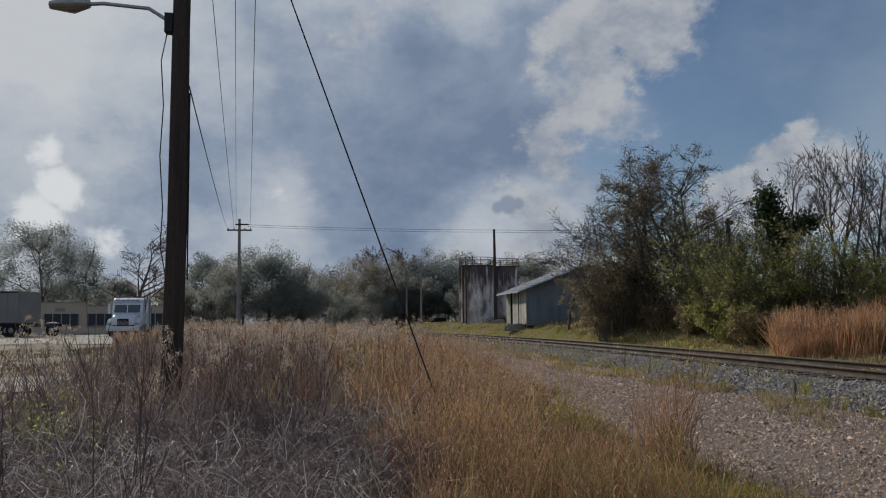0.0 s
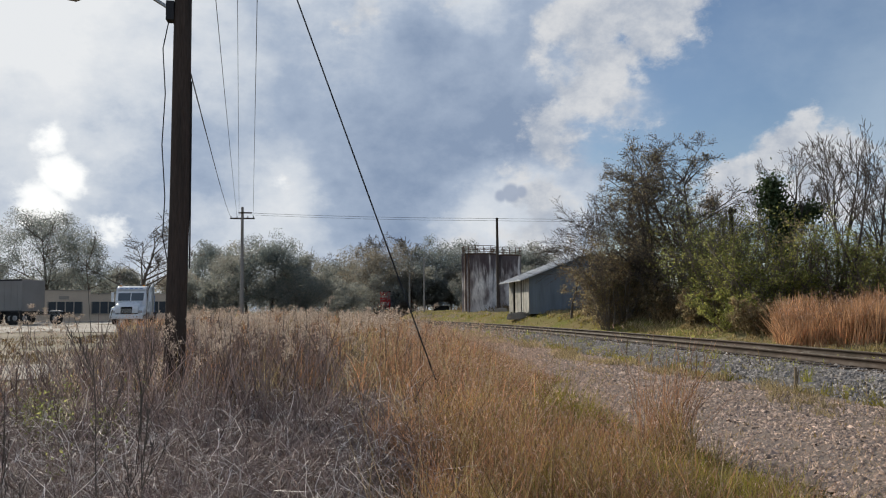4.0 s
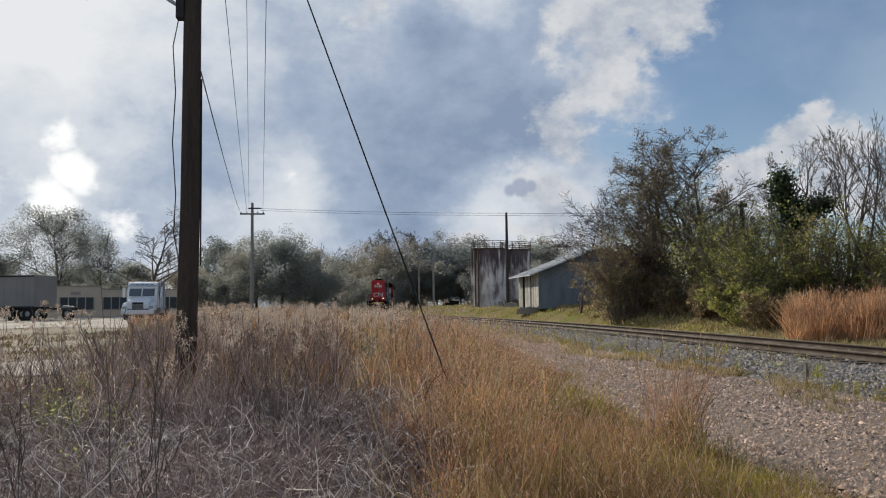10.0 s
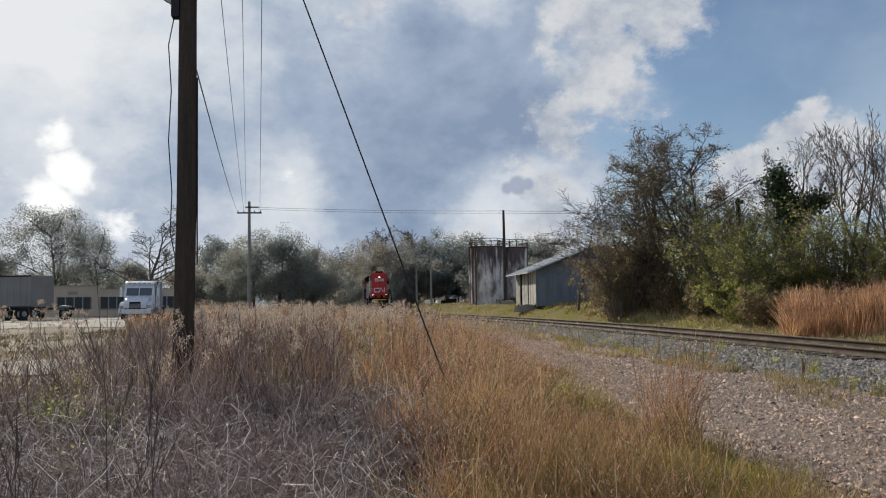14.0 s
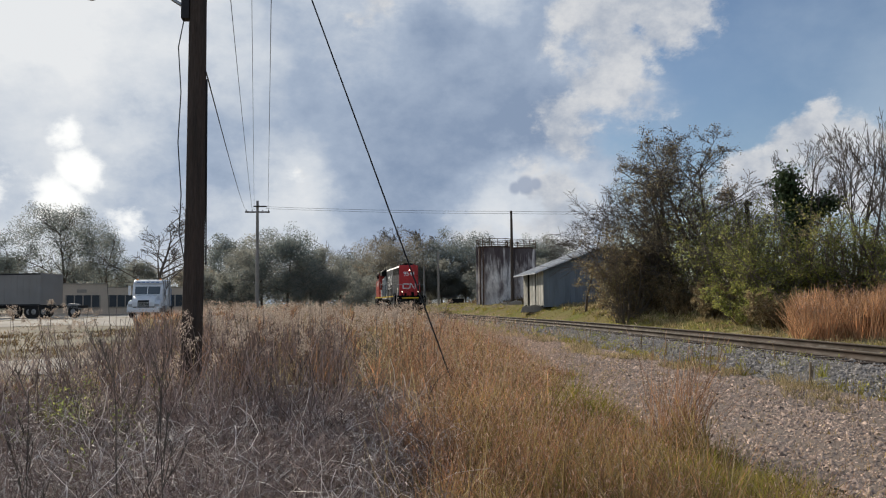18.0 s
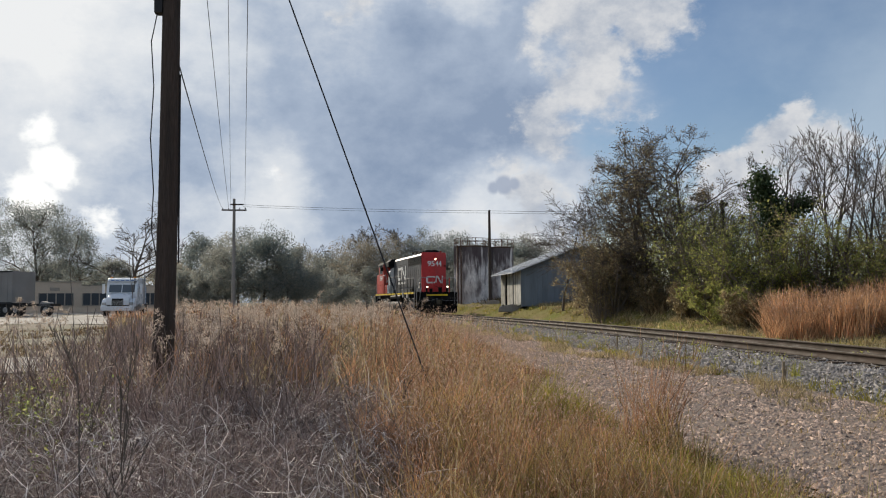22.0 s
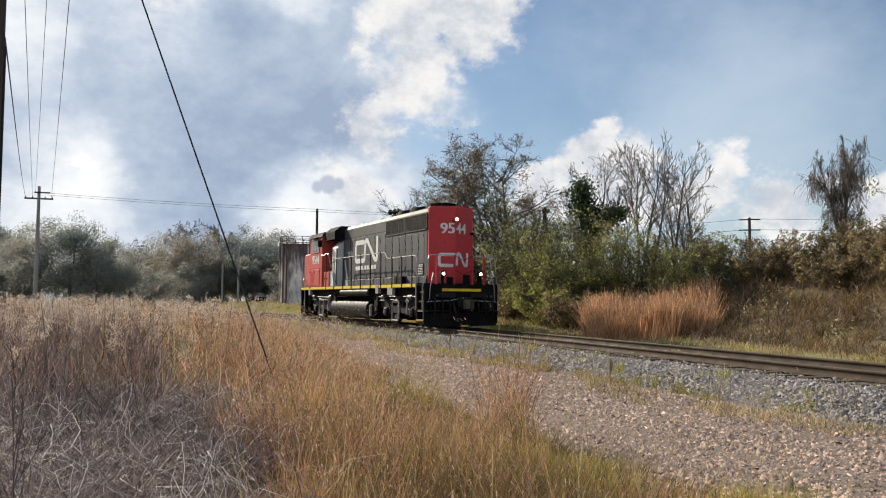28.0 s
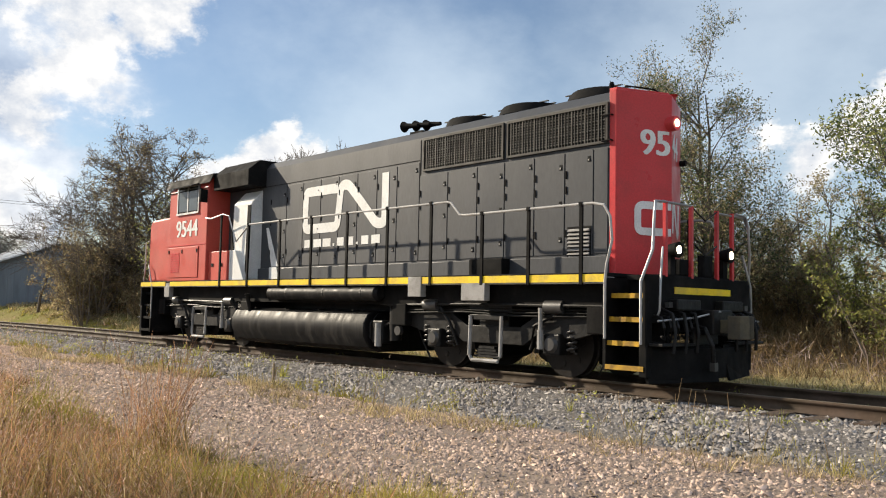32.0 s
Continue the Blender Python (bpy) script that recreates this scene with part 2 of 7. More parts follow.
M = dict(
    soil=material("soil", (0.15, 0.105, 0.06), 0.95, second=(0.10, 0.09, 0.035), scale=0.25, amount=0.9, fine=9, grain=0.3, bump=0.6),
    lawn=material("lawn", (0.20, 0.20, 0.065), 0.95, spec=0.0, second=(0.28, 0.215, 0.12), scale=0.35, amount=0.9, fine=12, grain=0.3, bump=0.6),
    verge=material("verge", (0.33, 0.27, 0.14), 0.95, second=(0.17, 0.16, 0.06), scale=0.5, amount=0.9, fine=12, grain=0.3, bump=0.6),
    gravel=material("gravel", (0.27, 0.205, 0.16), 0.95, second=(0.20, 0.16, 0.13), scale=0.6, amount=1.0, fine=28, grain=0.4, bump=1.0),
    stone=material("stone", (0.62, 0.45, 0.35), 0.9, second=(0.31, 0.235, 0.19), per="island", spread=0.5, scale=8, amount=0.3),
    ballast=material("ballast", (0.17, 0.155, 0.14), 0.95, second=(0.11, 0.10, 0.092), scale=1.5, amount=1.0, fine=22, grain=0.4, bump=1.0),
    ballast_stone=material("ballast_stone", (0.44, 0.40, 0.365), 0.9, second=(0.15, 0.135, 0.125), per="island", spread=0.4, scale=8, amount=0.3),
    rail=material("rail", (0.045, 0.032, 0.02), 0.8, 0.0, second=(0.09, 0.06, 0.045), scale=2, amount=0.8, fine=30, bump=0.2),
    rail_top=material("rail_top", (0.13, 0.105, 0.075), 0.6, 0.1, scale=2, amount=0.3),
    tie=material("tie", (0.105, 0.075, 0.055), 0.9, second=(0.07, 0.055, 0.045), scale=3, amount=0.9, fine=18, grain=0.3, bump=0.6, stretch=(4, 0.6, 4)),
    lot=material("lot", (0.37, 0.33, 0.28), 0.95, second=(0.28, 0.245, 0.205), scale=0.3, amount=0.9, fine=6, grain=0.15, bump=0.3),
    bark=material("bark", (0.155, 0.13, 0.11), 0.95, second=(0.095, 0.08, 0.068), scale=4, amount=0.9, fine=30, grain=0.3, bump=0.8, stretch=(1, 1, 0.25)),
    twig=material("twig", (0.22, 0.18, 0.15), 0.95, second=(0.14, 0.115, 0.095), scale=2, amount=0.9),
    pole=material("pole", (0.085, 0.062, 0.05), 0.9, second=(0.05, 0.04, 0.034), scale=2.5, amount=0.9, fine=24, grain=0.35, bump=0.9, stretch=(5, 5, 0.25)),
    pole_grey=material("pole_grey", (0.30, 0.28, 0.26), 0.9, second=(0.22, 0.2, 0.18), scale=2.5, amount=0.9, fine=24, grain=0.25, bump=0.5, stretch=(4, 4, 0.3)),
    wire=material("wire", (0.035, 0.035, 0.038), 0.6, scale=2, amount=0.2),
    metal=material("metal", (0.42, 0.42, 0.42), 0.45, 0.9, scale=3, amount=0.4),
    leaf_olive=material("leaf_olive", (0.29, 0.27, 0.15), 0.8, second=(0.40, 0.32, 0.19), per="island", spread=0.4, scale=0.5, amount=0.6, leafy=0.74),
    leaf_green=material("leaf_green", (0.19, 0.235, 0.08), 0.75, second=(0.35, 0.34, 0.13), per="island", spread=0.4, scale=0.5, amount=0.6, leafy=0.74),
    leaf_dark=material("leaf_dark", (0.07, 0.11, 0.05), 0.7, second=(0.11, 0.14, 0.07), per="island", spread=0.4, scale=0.5, amount=0.5, leafy=0.4),
    leaf_brown=material("leaf_brown", (0.33, 0.23, 0.13), 0.85, second=(0.22, 0.17, 0.10), per="island", spread=0.4, scale=0.5, amount=0.5, leafy=0.45),
    # Far leaves: distance haze is put into these three colours as a pale tint.
    leaf_far_hazed=material("leaf_far_hazed", (0.29, 0.305, 0.275), 0.9, second=(0.34, 0.325, 0.28), per="island", spread=0.2, scale=0.12, amount=0.5, leafy=0.78, spec=0.1),
    leaf_dark_hazed=material("leaf_dark_hazed", (0.20, 0.24, 0.23), 0.9, second=(0.24, 0.26, 0.24), per="island", spread=0.2, scale=0.12, amount=0.5, leafy=0.74, spec=0.1),
    leaf_tan_hazed=material("leaf_tan_hazed", (0.34, 0.285, 0.22), 0.9, second=(0.28, 0.26, 0.205), per="island", spread=0.2, scale=0.12, amount=0.5, leafy=0.78, spec=0.1),
    grass_lawn=material("grass_lawn", (0.27, 0.26, 0.085), 0.9, second=(0.40, 0.32, 0.17), per="island", spread=0.3, scale=0.4, amount=0.7, leafy=0.5, spec=0.1),
    grass_red=material("grass_red", (0.68, 0.41, 0.23), 0.85, second=(0.48, 0.28, 0.155), per="island", spread=0.45, scale=1.3, amount=1.0, leafy=0.4, spec=0.1),
    leaf_yellow=material("leaf_yellow", (0.44, 0.41, 0.12), 0.8, second=(0.27, 0.29, 0.085), per="island", spread=0.4, scale=0.5, amount=0.6, leafy=0.7),
    grass_rust=material("grass_rust", (0.60, 0.31, 0.16), 0.85, second=(0.29, 0.18, 0.115), per="island", spread=0.65, scale=1.3, amount=1.15, leafy=0.4),
    grass_gold=material("grass_gold", (0.54, 0.39, 0.16), 0.85, second=(0.39, 0.27, 0.10), per="island", spread=0.55, scale=1.3, amount=1.15, leafy=0.4),
    grass_green=material("grass_green", (0.31, 0.29, 0.05), 0.85, second=(0.40, 0.32, 0.09), per="island", spread=0.35, scale=0.5, amount=0.7, leafy=0.4),
    grass_pale=material("grass_pale", (0.50, 0.40, 0.22), 0.85, second=(0.36, 0.28, 0.15), per="island", spread=0.55, scale=0.5, amount=0.7, leafy=0.4),
    brush=material("brush", (0.15, 0.105, 0.095), 0.9, second=(0.36, 0.28, 0.25), per="island", spread=0.55, scale=0.5, amount=0.7, leafy=0.15),
    fluff=material("fluff", (0.62, 0.45, 0.345), 0.9, second=(0.48, 0.32, 0.23), per="island", spread=0.35, scale=0.5, amount=0.4, leafy=0.5),
    brush_pale=material("brush_pale", (0.86, 0.78, 0.73), 0.7, second=(0.6, 0.52, 0.47), per="island", spread=0.3, scale=0.5, amount=0.4, leafy=0.15),
    grass_bank=material("grass_bank", (0.30, 0.205, 0.11), 0.9, second=(0.18, 0.13, 0.07), per="island", spread=0.55, scale=1.3, amount=1.15, leafy=0.4),
    plume=material("plume", (0.70, 0.59, 0.49), 0.9, second=(0.54, 0.43, 0.34), per="island", spread=0.3, scale=0.5, amount=0.5, leafy=0.4),
)

# ---- building helpers ----


class Build:
    """Collects simple solids into one mesh."""

    def __init__(self):
        self.v, self.f = [], []

    def add(self, verts, faces):
        n = len(self.v)
        self.v += [tuple(p) for p in verts]
        self.f += [tuple(i + n for i in q) for q in faces]
        return self

    def box(self, x0, x1, y0, y1, z0, z1):
        x0, x1, y0, y1, z0, z1 = min(x0, x1), max(x0, x1), min(y0, y1), max(y0, y1), min(z0, z1), max(z0, z1)
        return self.add([(x0, y0, z0), (x1, y0, z0), (x1, y1, z0), (x0, y1, z0), (x0, y0, z1), (x1, y0, z1), (x1, y1, z1), (x0, y1, z1)],
                        [(0, 3, 2, 1), (4, 5, 6, 7), (0, 1, 5, 4), (1, 2, 6, 5), (2, 3, 7, 6), (3, 0, 4, 7)])

    def tube(self, pts, radii, n=8, caps=True):
        pts = [Vector(p) for p in pts]
        if isinstance(radii, (int, float)):
            radii = [radii] * len(pts)
        rings = []
        for i, p in enumerate(pts):
            d = (pts[min(i + 1, len(pts) - 1)] - pts[max(i - 1, 0)]).normalized()
            a = d.cross(Vector((0, 0, 1)) if abs(d.z) < 0.9 else Vector((1, 0, 0))).normalized()
            b = d.cross(a)
            rings.append([p + (a * math.cos(k * 2 * math.pi / n) + b * math.sin(k * 2 * math.pi / n)) * radii[i] for k in range(n)])
        faces = []
        for i in range(len(rings) - 1):
            for k in range(n):
                k2 = (k + 1) % n
                faces.append((i * n + k, i * n + k2, (i + 1) * n + k2, (i + 1) * n + k))
        if caps:
            faces.append(tuple(reversed(range(n))))
            faces.append(tuple(range((len(rings) - 1) * n, len(rings) * n)))
        return self.add([p for r in rings for p in r], faces)

    def prism(self, poly, axis, a, b):
        """poly: 2D outline in the other two axes (x,z for axis y; y,z for axis x; x,y for axis z), pushed from a to b."""
        def place(u, w, t):
            return (t, u, w) if axis == 'x' else (u, t, w) if axis == 'y' else (u, w, t)
        n = len(poly)
        v = [place(u, w, a) for u, w in poly] + [place(u, w, b) for u, w in poly]
        return self.add(v, [tuple(range(n)), tuple(reversed(range(n, 2 * n)))] + [(i, n + i, n + (i + 1) % n, (i + 1) % n) for i in range(n)])

    def mesh(self, name, mat, smooth=False):
        me = bpy.data.meshes.new(name)
        me.from_pydata(self.v, [], self.f)
        bm = bmesh.new()
        bm.from_mesh(me)
        bmesh.ops.recalc_face_normals(bm, faces=bm.faces)
        bm.to_mesh(me)
        bm.free()
        me.materials.append(mat)
        if smooth:
            me.polygons.foreach_set("use_smooth", [True] * len(me.polygons))
            me.set_sharp_from_angle(angle=radians(35))
        return me


def part(name, b, mat, parent=None, label="", bevel=0.0, smooth=False):
    me = b.mesh(name, mat, smooth)
    ob = new(name, me)
    if parent:
        ob.parent = parent
    if label:
        tagged(ob, label)
    if bevel:
        md = ob.modifiers.new("bevel", 'BEVEL')
        md.width, md.segments, md.limit_method, md.angle_limit = bevel, 2, 'ANGLE', radians(40)
        md.harden_normals = False
    return ob


def empty(name, m, label="", category="", group="", kind=""):
    ob = new(name)
    ob.empty_display_size = 0.2
    ob.matrix_basis = m
    return tagged(ob, label, category, group, kind)


def fast_mesh(name, verts, quads=None, tris=None, mat=None):
    """A mesh from arrays of numbers worked out by the script."""
    me = bpy.data.meshes.new(name)
    verts = np.asarray(verts, dtype=np.float32).reshape(-1, 3)
    q = np.zeros((0, 4), int) if quads is None else np.asarray(quads).reshape(-1, 4)
    t = np.zeros((0, 3), int) if tris is None else np.asarray(tris).reshape(-1, 3)
    me.vertices.add(len(verts))
    me.vertices.foreach_set("co", verts.ravel())
    loops = np.concatenate([q.ravel(), t.ravel()]).astype(np.int32)
    me.loops.add(len(loops))
    me.loops.foreach_set("vertex_index", loops)
    starts = np.concatenate([np.arange(len(q)) * 4, len(q) * 4 + np.arange(len(t)) * 3]).astype(np.int32)
    me.polygons.add(len(starts))
    me.polygons.foreach_set("loop_start", starts)
    me.update(calc_edges=True)
    if mat:
        me.materials.append(mat)
    return me


rng = np.random.default_rng(5)


# ---- lie of the land ----
def spline(xs, ys):
    """Natural cubic through the points; returns f(x)."""
    xs, ys = np.array(xs, float), np.array(ys, float)
    n = len(xs)
    h = np.diff(xs)
    A = np.zeros((n, n))
    r = np.zeros(n)
    A[0, 0] = A[-1, -1] = 1
    for i in range(1, n - 1):
        A[i, i - 1], A[i, i], A[i, i + 1] = h[i - 1], 2 * (h[i - 1] + h[i]), h[i]
        r[i] = 6 * ((ys[i + 1] - ys[i]) / h[i] - (ys[i] - ys[i - 1]) / h[i - 1])
    m = np.linalg.solve(A, r)

    def f(x):
        x = np.asarray(x, float)
        i = np.clip(np.searchsorted(xs, x) - 1, 0, n - 2)
        d = np.clip(x, xs[0], xs[-1]) - xs[i]
        e = np.clip(x, xs[0], xs[-1])
        a, b = xs[i + 1] - e, d
        y = (m[i] * a ** 3 + m[i + 1] * b ** 3) / (6 * h[i]) + (ys[i] / h[i] - m[i] * h[i] / 6) * a + (ys[i + 1] / h[i] - m[i + 1] * h[i] / 6) * b
        s0 = (ys[1] - ys[0]) / h[0]
        return y + np.where(x < xs[0], (x - xs[0]) * s0, 0)
    return f


track_y = spline([-210, -190, -167.2, -154.7, -141.6, -124.3, -105, -91.8, -73.2, -58.6, -45.2, -36.8, -25.8, -15, 0, 30, 80],
                 [36.5, 27.6, 17.8, 12.6, 8.84, 5.99, 4.72, 5.1, 6.69, 8.37, 9.66, 10.39, 10.95, 11.11, 11.11, 11.11, 11.11])
rail_z = spline([-210, -167, -141.6, -124, -105, -73, -45, -16, 10, 80], [-0.2, -0.2, 0.05, 0.28, 0.43, 0.53, 0.52, 0.41, 0.36, 0.36])
SPEED_T = [0, 3.4, 6, 10, 14, 17, 21, 24, 26.5, 28, 30, 31, 32]
SPEED_X = [-167.2, -153.6, -141.8, -124.0, -105.2, -91.7, -73.1, -58.6, -45.2, -36.9, -25.9, -20.4, -15.01]
train_x = spline(SPEED_T, SPEED_X)


def smooth(a, b, v):
    t = np.clip((np.asarray(v, float) - a) / (b - a), 0, 1)
    return t * t * (3 - 2 * t)


def ground_z(x, y):
    x, y = np.asarray(x, float), np.asarray(y, float)
    d = np.hypot(x, y)
    s = y - track_y(x)
    bed = rail_z(x) - 0.40
    field = 0.5 * smooth(9, 55, d) + 0.05 * np.sin(x * 0.9 + 1) * np.cos(y * 1.1) * smooth(4, 9, d)
    beyond = 0.12 + 1.05 * smooth(16, 50, -x)
    mound = 2.9 * np.exp(-((x + 21) / 12) ** 2) * smooth(6.5, 13.5, s) * (1 - 0.7 * smooth(20, 34, s))
    lump = 0.18 * np.sin(x * 0.8) * np.sin(y * 0.7 + 2) * smooth(5, 9, s)
    left = bed + (field - bed) * smooth(4.2, 10, -s)
    right = bed + (beyond + mound + lump - bed) * smooth(3.2, 6.5, s)
    return np.where(s < 0, left, right)


def gz(x, y):
    return float(ground_z(x, y))


def spot(az, dist):
    a = radians(az)
    return -dist * math.cos(a), dist * math.sin(a)


def sheet(name, xs, ys, lift, mat, zfun=ground_z):
    X, Y = np.meshgrid(xs, ys, indexing='ij')
    Z = zfun(X, Y) + lift
    nx, ny = X.shape
    i = np.arange(nx * ny).reshape(nx, ny)
    q = np.stack([i[:-1, :-1], i[1:, :-1], i[1:, 1:], i[:-1, 1:]], -1).reshape(-1, 4)
    me = fast_mesh(name, np.stack([X, Y, Z], -1), q, None, mat)
    me.polygons.foreach_set("use_smooth", np.ones(len(q), bool))
    return new(name, me)


gx = np.concatenate([[-3000, -1500, -800, -450, -300], np.arange(-240, -62, 4), np.arange(-60, 14, 0.7), np.arange(16, 60, 5), [90, 200, 500, 1200, 3000]])
gy = np.concatenate([[-3000, -1200, -500, -250, -150], np.arange(-100, -22, 5), np.arange(-20, 36, 0.7), np.arange(40, 100, 6), [150, 300, 700, 1500, 3000]])
tagged(sheet("ground", gx, gy, 0, M['soil']), "brown weedy soil under dry winter grass", "ground", kind="structure")


def lane(name, xs, s0, s1, lift, mat, n=6):
    """A strip along the track between two offsets from its centre line (functions or numbers)."""
    xs = np.asarray(xs, float)
    a = s0(xs) if callable(s0) else np.full_like(xs, s0)
    b = s1(xs) if callable(s1) else np.full_like(xs, s1)
    u = np.linspace(0, 1, n)
    Y = track_y(xs)[:, None] + a[:, None] * (1 - u) + b[:, None] * u
    X = np.repeat(xs[:, None], n, 1)
    Z = ground_z(X, Y) + lift
    i = np.arange(X.size).reshape(X.shape)
    q = np.stack([i[:-1, :-1], i[1:, :-1], i[1:, 1:], i[:-1, 1:]], -1).reshape(-1, 4)
    return new(name, fast_mesh(name, np.stack([X, Y, Z], -1), q, None, mat))


edge_y = spline([-90, -60, -37, -26, -16, -9.5, -7.2, -5.2, 0, 15], [0.9, 3.8, 6.4, 5.4, 4.4, 3.55, 3.7, 3.9, 3.8, 3.2])


def edge_s(x):
    return edge_y(x) - track_y(x)


tagged(lane("gravel_track", np.arange(-46, 14, 0.5), edge_s, -3.3, 0.012, M['gravel'], 10), "pinkish crushed stone track beside the railway", "road", kind="structure")
tagged(lane("lawn", np.arange(-130, -30, 1.5), 3.2, lambda x: 7.5 + 5 * smooth(55, 80, -x), 0.015, M['lawn'], 8), "mown green grass strip beyond the rails", "grass", kind="structure")
tagged(lane("verge", np.arange(-31, 14, 0.7), 3.3, 8.0, 0.015, M['verge'], 9), "pale dry grass verge beyond the rails", "grass", kind="structure")


# ballast bed, sleepers and rails
def ballast_bed():
    xs = np.concatenate([np.arange(-200, -60, 2.0), np.arange(-60, 30, 0.6)])
    prof = [(-3.7, -0.46), (-3.3, -0.38), (-2.6, -0.30), (-1.75, -0.205), (-0.75, -0.19), (0.75, -0.19), (1.75, -0.205), (2.6, -0.31), (3.4, -0.40), (3.7, -0.5)]
    X = np.repeat(xs[:, None], len(prof), 1)
    Y = track_y(xs)[:, None] + np.array([p[0] for p in prof])
    Z = rail_z(xs)[:, None] + np.array([p[1] for p in prof]) + 0.02 * np.sin(X * 1.7 + Y * 2.3)
    i = np.arange(X.size).reshape(X.shape)
    q = np.stack([i[:-1, :-1], i[1:, :-1], i[1:, 1:], i[:-1, 1:]], -1).reshape(-1, 4)
    return tagged(new("ballast_bed", fast_mesh("ballast_bed", np.stack([X, Y, Z], -1), q, None, M['ballast'])), "grey crushed stone ballast under the track", "ballast", kind="structure")


ballast_bed()


def railway():
    track = empty("railway_track", Matrix.Identity(4), "rusty single railway track on wooden sleepers", "track", kind="structure")
    xs = np.concatenate([np.arange(-200, -70, 3.0), np.arange(-70, 31, 1.0)])
    prof = [(-0.075, -0.17), (0.075, -0.17), (0.075, -0.155), (0.012, -0.14), (0.012, -0.05), (0.036, -0.04), (0.036, -0.004), (-0.036, -0.004), (-0.036, -0.04), (-0.012, -0.05), (-0.012, -0.14), (-0.075, -0.155)]
    for side in (-0.755, 0.755):
        for name, pr, mat in (("rail", prof, M['rail']), ("running_surface", [(-0.033, -0.005), (0.033, -0.005), (0.026, 0.0), (-0.026, 0.0)], M['rail_top'])):
            n = len(pr)
            X = np.repeat(xs[:, None], n, 1)
            Y = track_y(xs)[:, None] + side + np.array([p[0] for p in pr])
            Z = rail_z(xs)[:, None] + np.array([p[1] for p in pr])
            i = np.arange(X.size).reshape(X.shape)
            j = np.roll(i, -1, 1)
            q = np.stack([i[:-1], i[1:], j[1:], j[:-1]], -1).reshape(-1, 4)
            ob = new(name, fast_mesh(name, np.stack([X, Y, Z], -1), q, None, mat))
            ob.parent = track
    b = Build().box(-0.115, 0.115, -1.3, 1.3, -0.17, 0)
    me = b.mesh("sleeper", M['tie'])
    for x in np.arange(-78, 12, 0.53):
        ob = new("sleeper", me)
        ob.parent = track
        y = float(track_y(x))
        ang = math.atan2(float(track_y(x + 1)) - y, 1.0)
        ob.matrix_basis = pose(x, y + rng.uniform(-0.06, 0.06), float(rail_z(x)) - 0.165 + rng.uniform(-0.012, 0.006), 0, 0, math.degrees(ang) + rng.uniform(-1.5, 1.5))


railway()


# ---- plants ----
def ribbons(name, paths, widths, mat):
    """Thin strips along the paths [n, k, 3], widths [n, k]."""
    n, k, _ = paths.shape
    a = rng.uniform(0, 2 * np.pi, n)
    side = np.stack([np.cos(a), np.sin(a), rng.uniform(-0.3, 0.3, n)], -1)[:, None, :] * widths[..., None] * 0.5
    v = np.stack([paths - side, paths + side], 2).reshape(-1, 3)
    i = (np.arange(n)[:, None] * k + np.arange(k - 1)) * 2
    q = np.stack([i, i + 1, i + 3, i + 2], -1).reshape(-1, 4)
    return fast_mesh(name, v, q, None, mat)


def tubes(paths, radii, sides):
    n, k, _ = paths.shape
    d = np.gradient(paths, axis=1)
    d /= np.linalg.norm(d, axis=2, keepdims=True) + 1e-9
    up = np.where(np.abs(d[..., 2:3]) < 0.9, np.array([0, 0, 1.0]), np.array([1.0, 0, 0]))
    a = np.cross(d, up)
    a /= np.linalg.norm(a, axis=2, keepdims=True) + 1e-9
    b = np.cross(d, a)
    th = np.arange(sides) * 2 * np.pi / sides
    ring = paths[:, :, None, :] + (a[:, :, None, :] * np.cos(th)[:, None] + b[:, :, None, :] * np.sin(th)[:, None]) * radii[:, :, None, None]
    idx = np.arange(n * k * sides).reshape(n, k, sides)
    nx = np.roll(idx, -1, 2)
    q = np.stack([idx[:, :-1], nx[:, :-1], nx[:, 1:], idx[:, 1:]], -1).reshape(-1, 4)
    return ring.reshape(-1, 3), q


def curl(start, direction, length, k, droop, wiggle, r):
    """n bent paths from their starts along their directions."""
    n = len(start)
    p = np.empty((n, k, 3))
    p[:, 0] = start
    d = direction / np.linalg.norm(direction, axis=1, keepdims=True)
    for i in range(1, k):
        d = d + r.normal(0, wiggle, (n, 3)) + np.array([0, 0, droop])
        d /= np.linalg.norm(d, axis=1, keepdims=True)
        p[:, i] = p[:, i - 1] + d * (length / (k - 1))[:, None]
    return p


def along(p, t):
    k = p.shape[1] - 1
    f = np.clip(t * k, 0, k - 1e-6)
    i = f.astype(int)
    w = (f - i)[:, None]
    n = np.arange(len(p))
    return p[n, i] * (1 - w) + p[n, i + 1] * w, p[n, i + 1] - p[n, i]


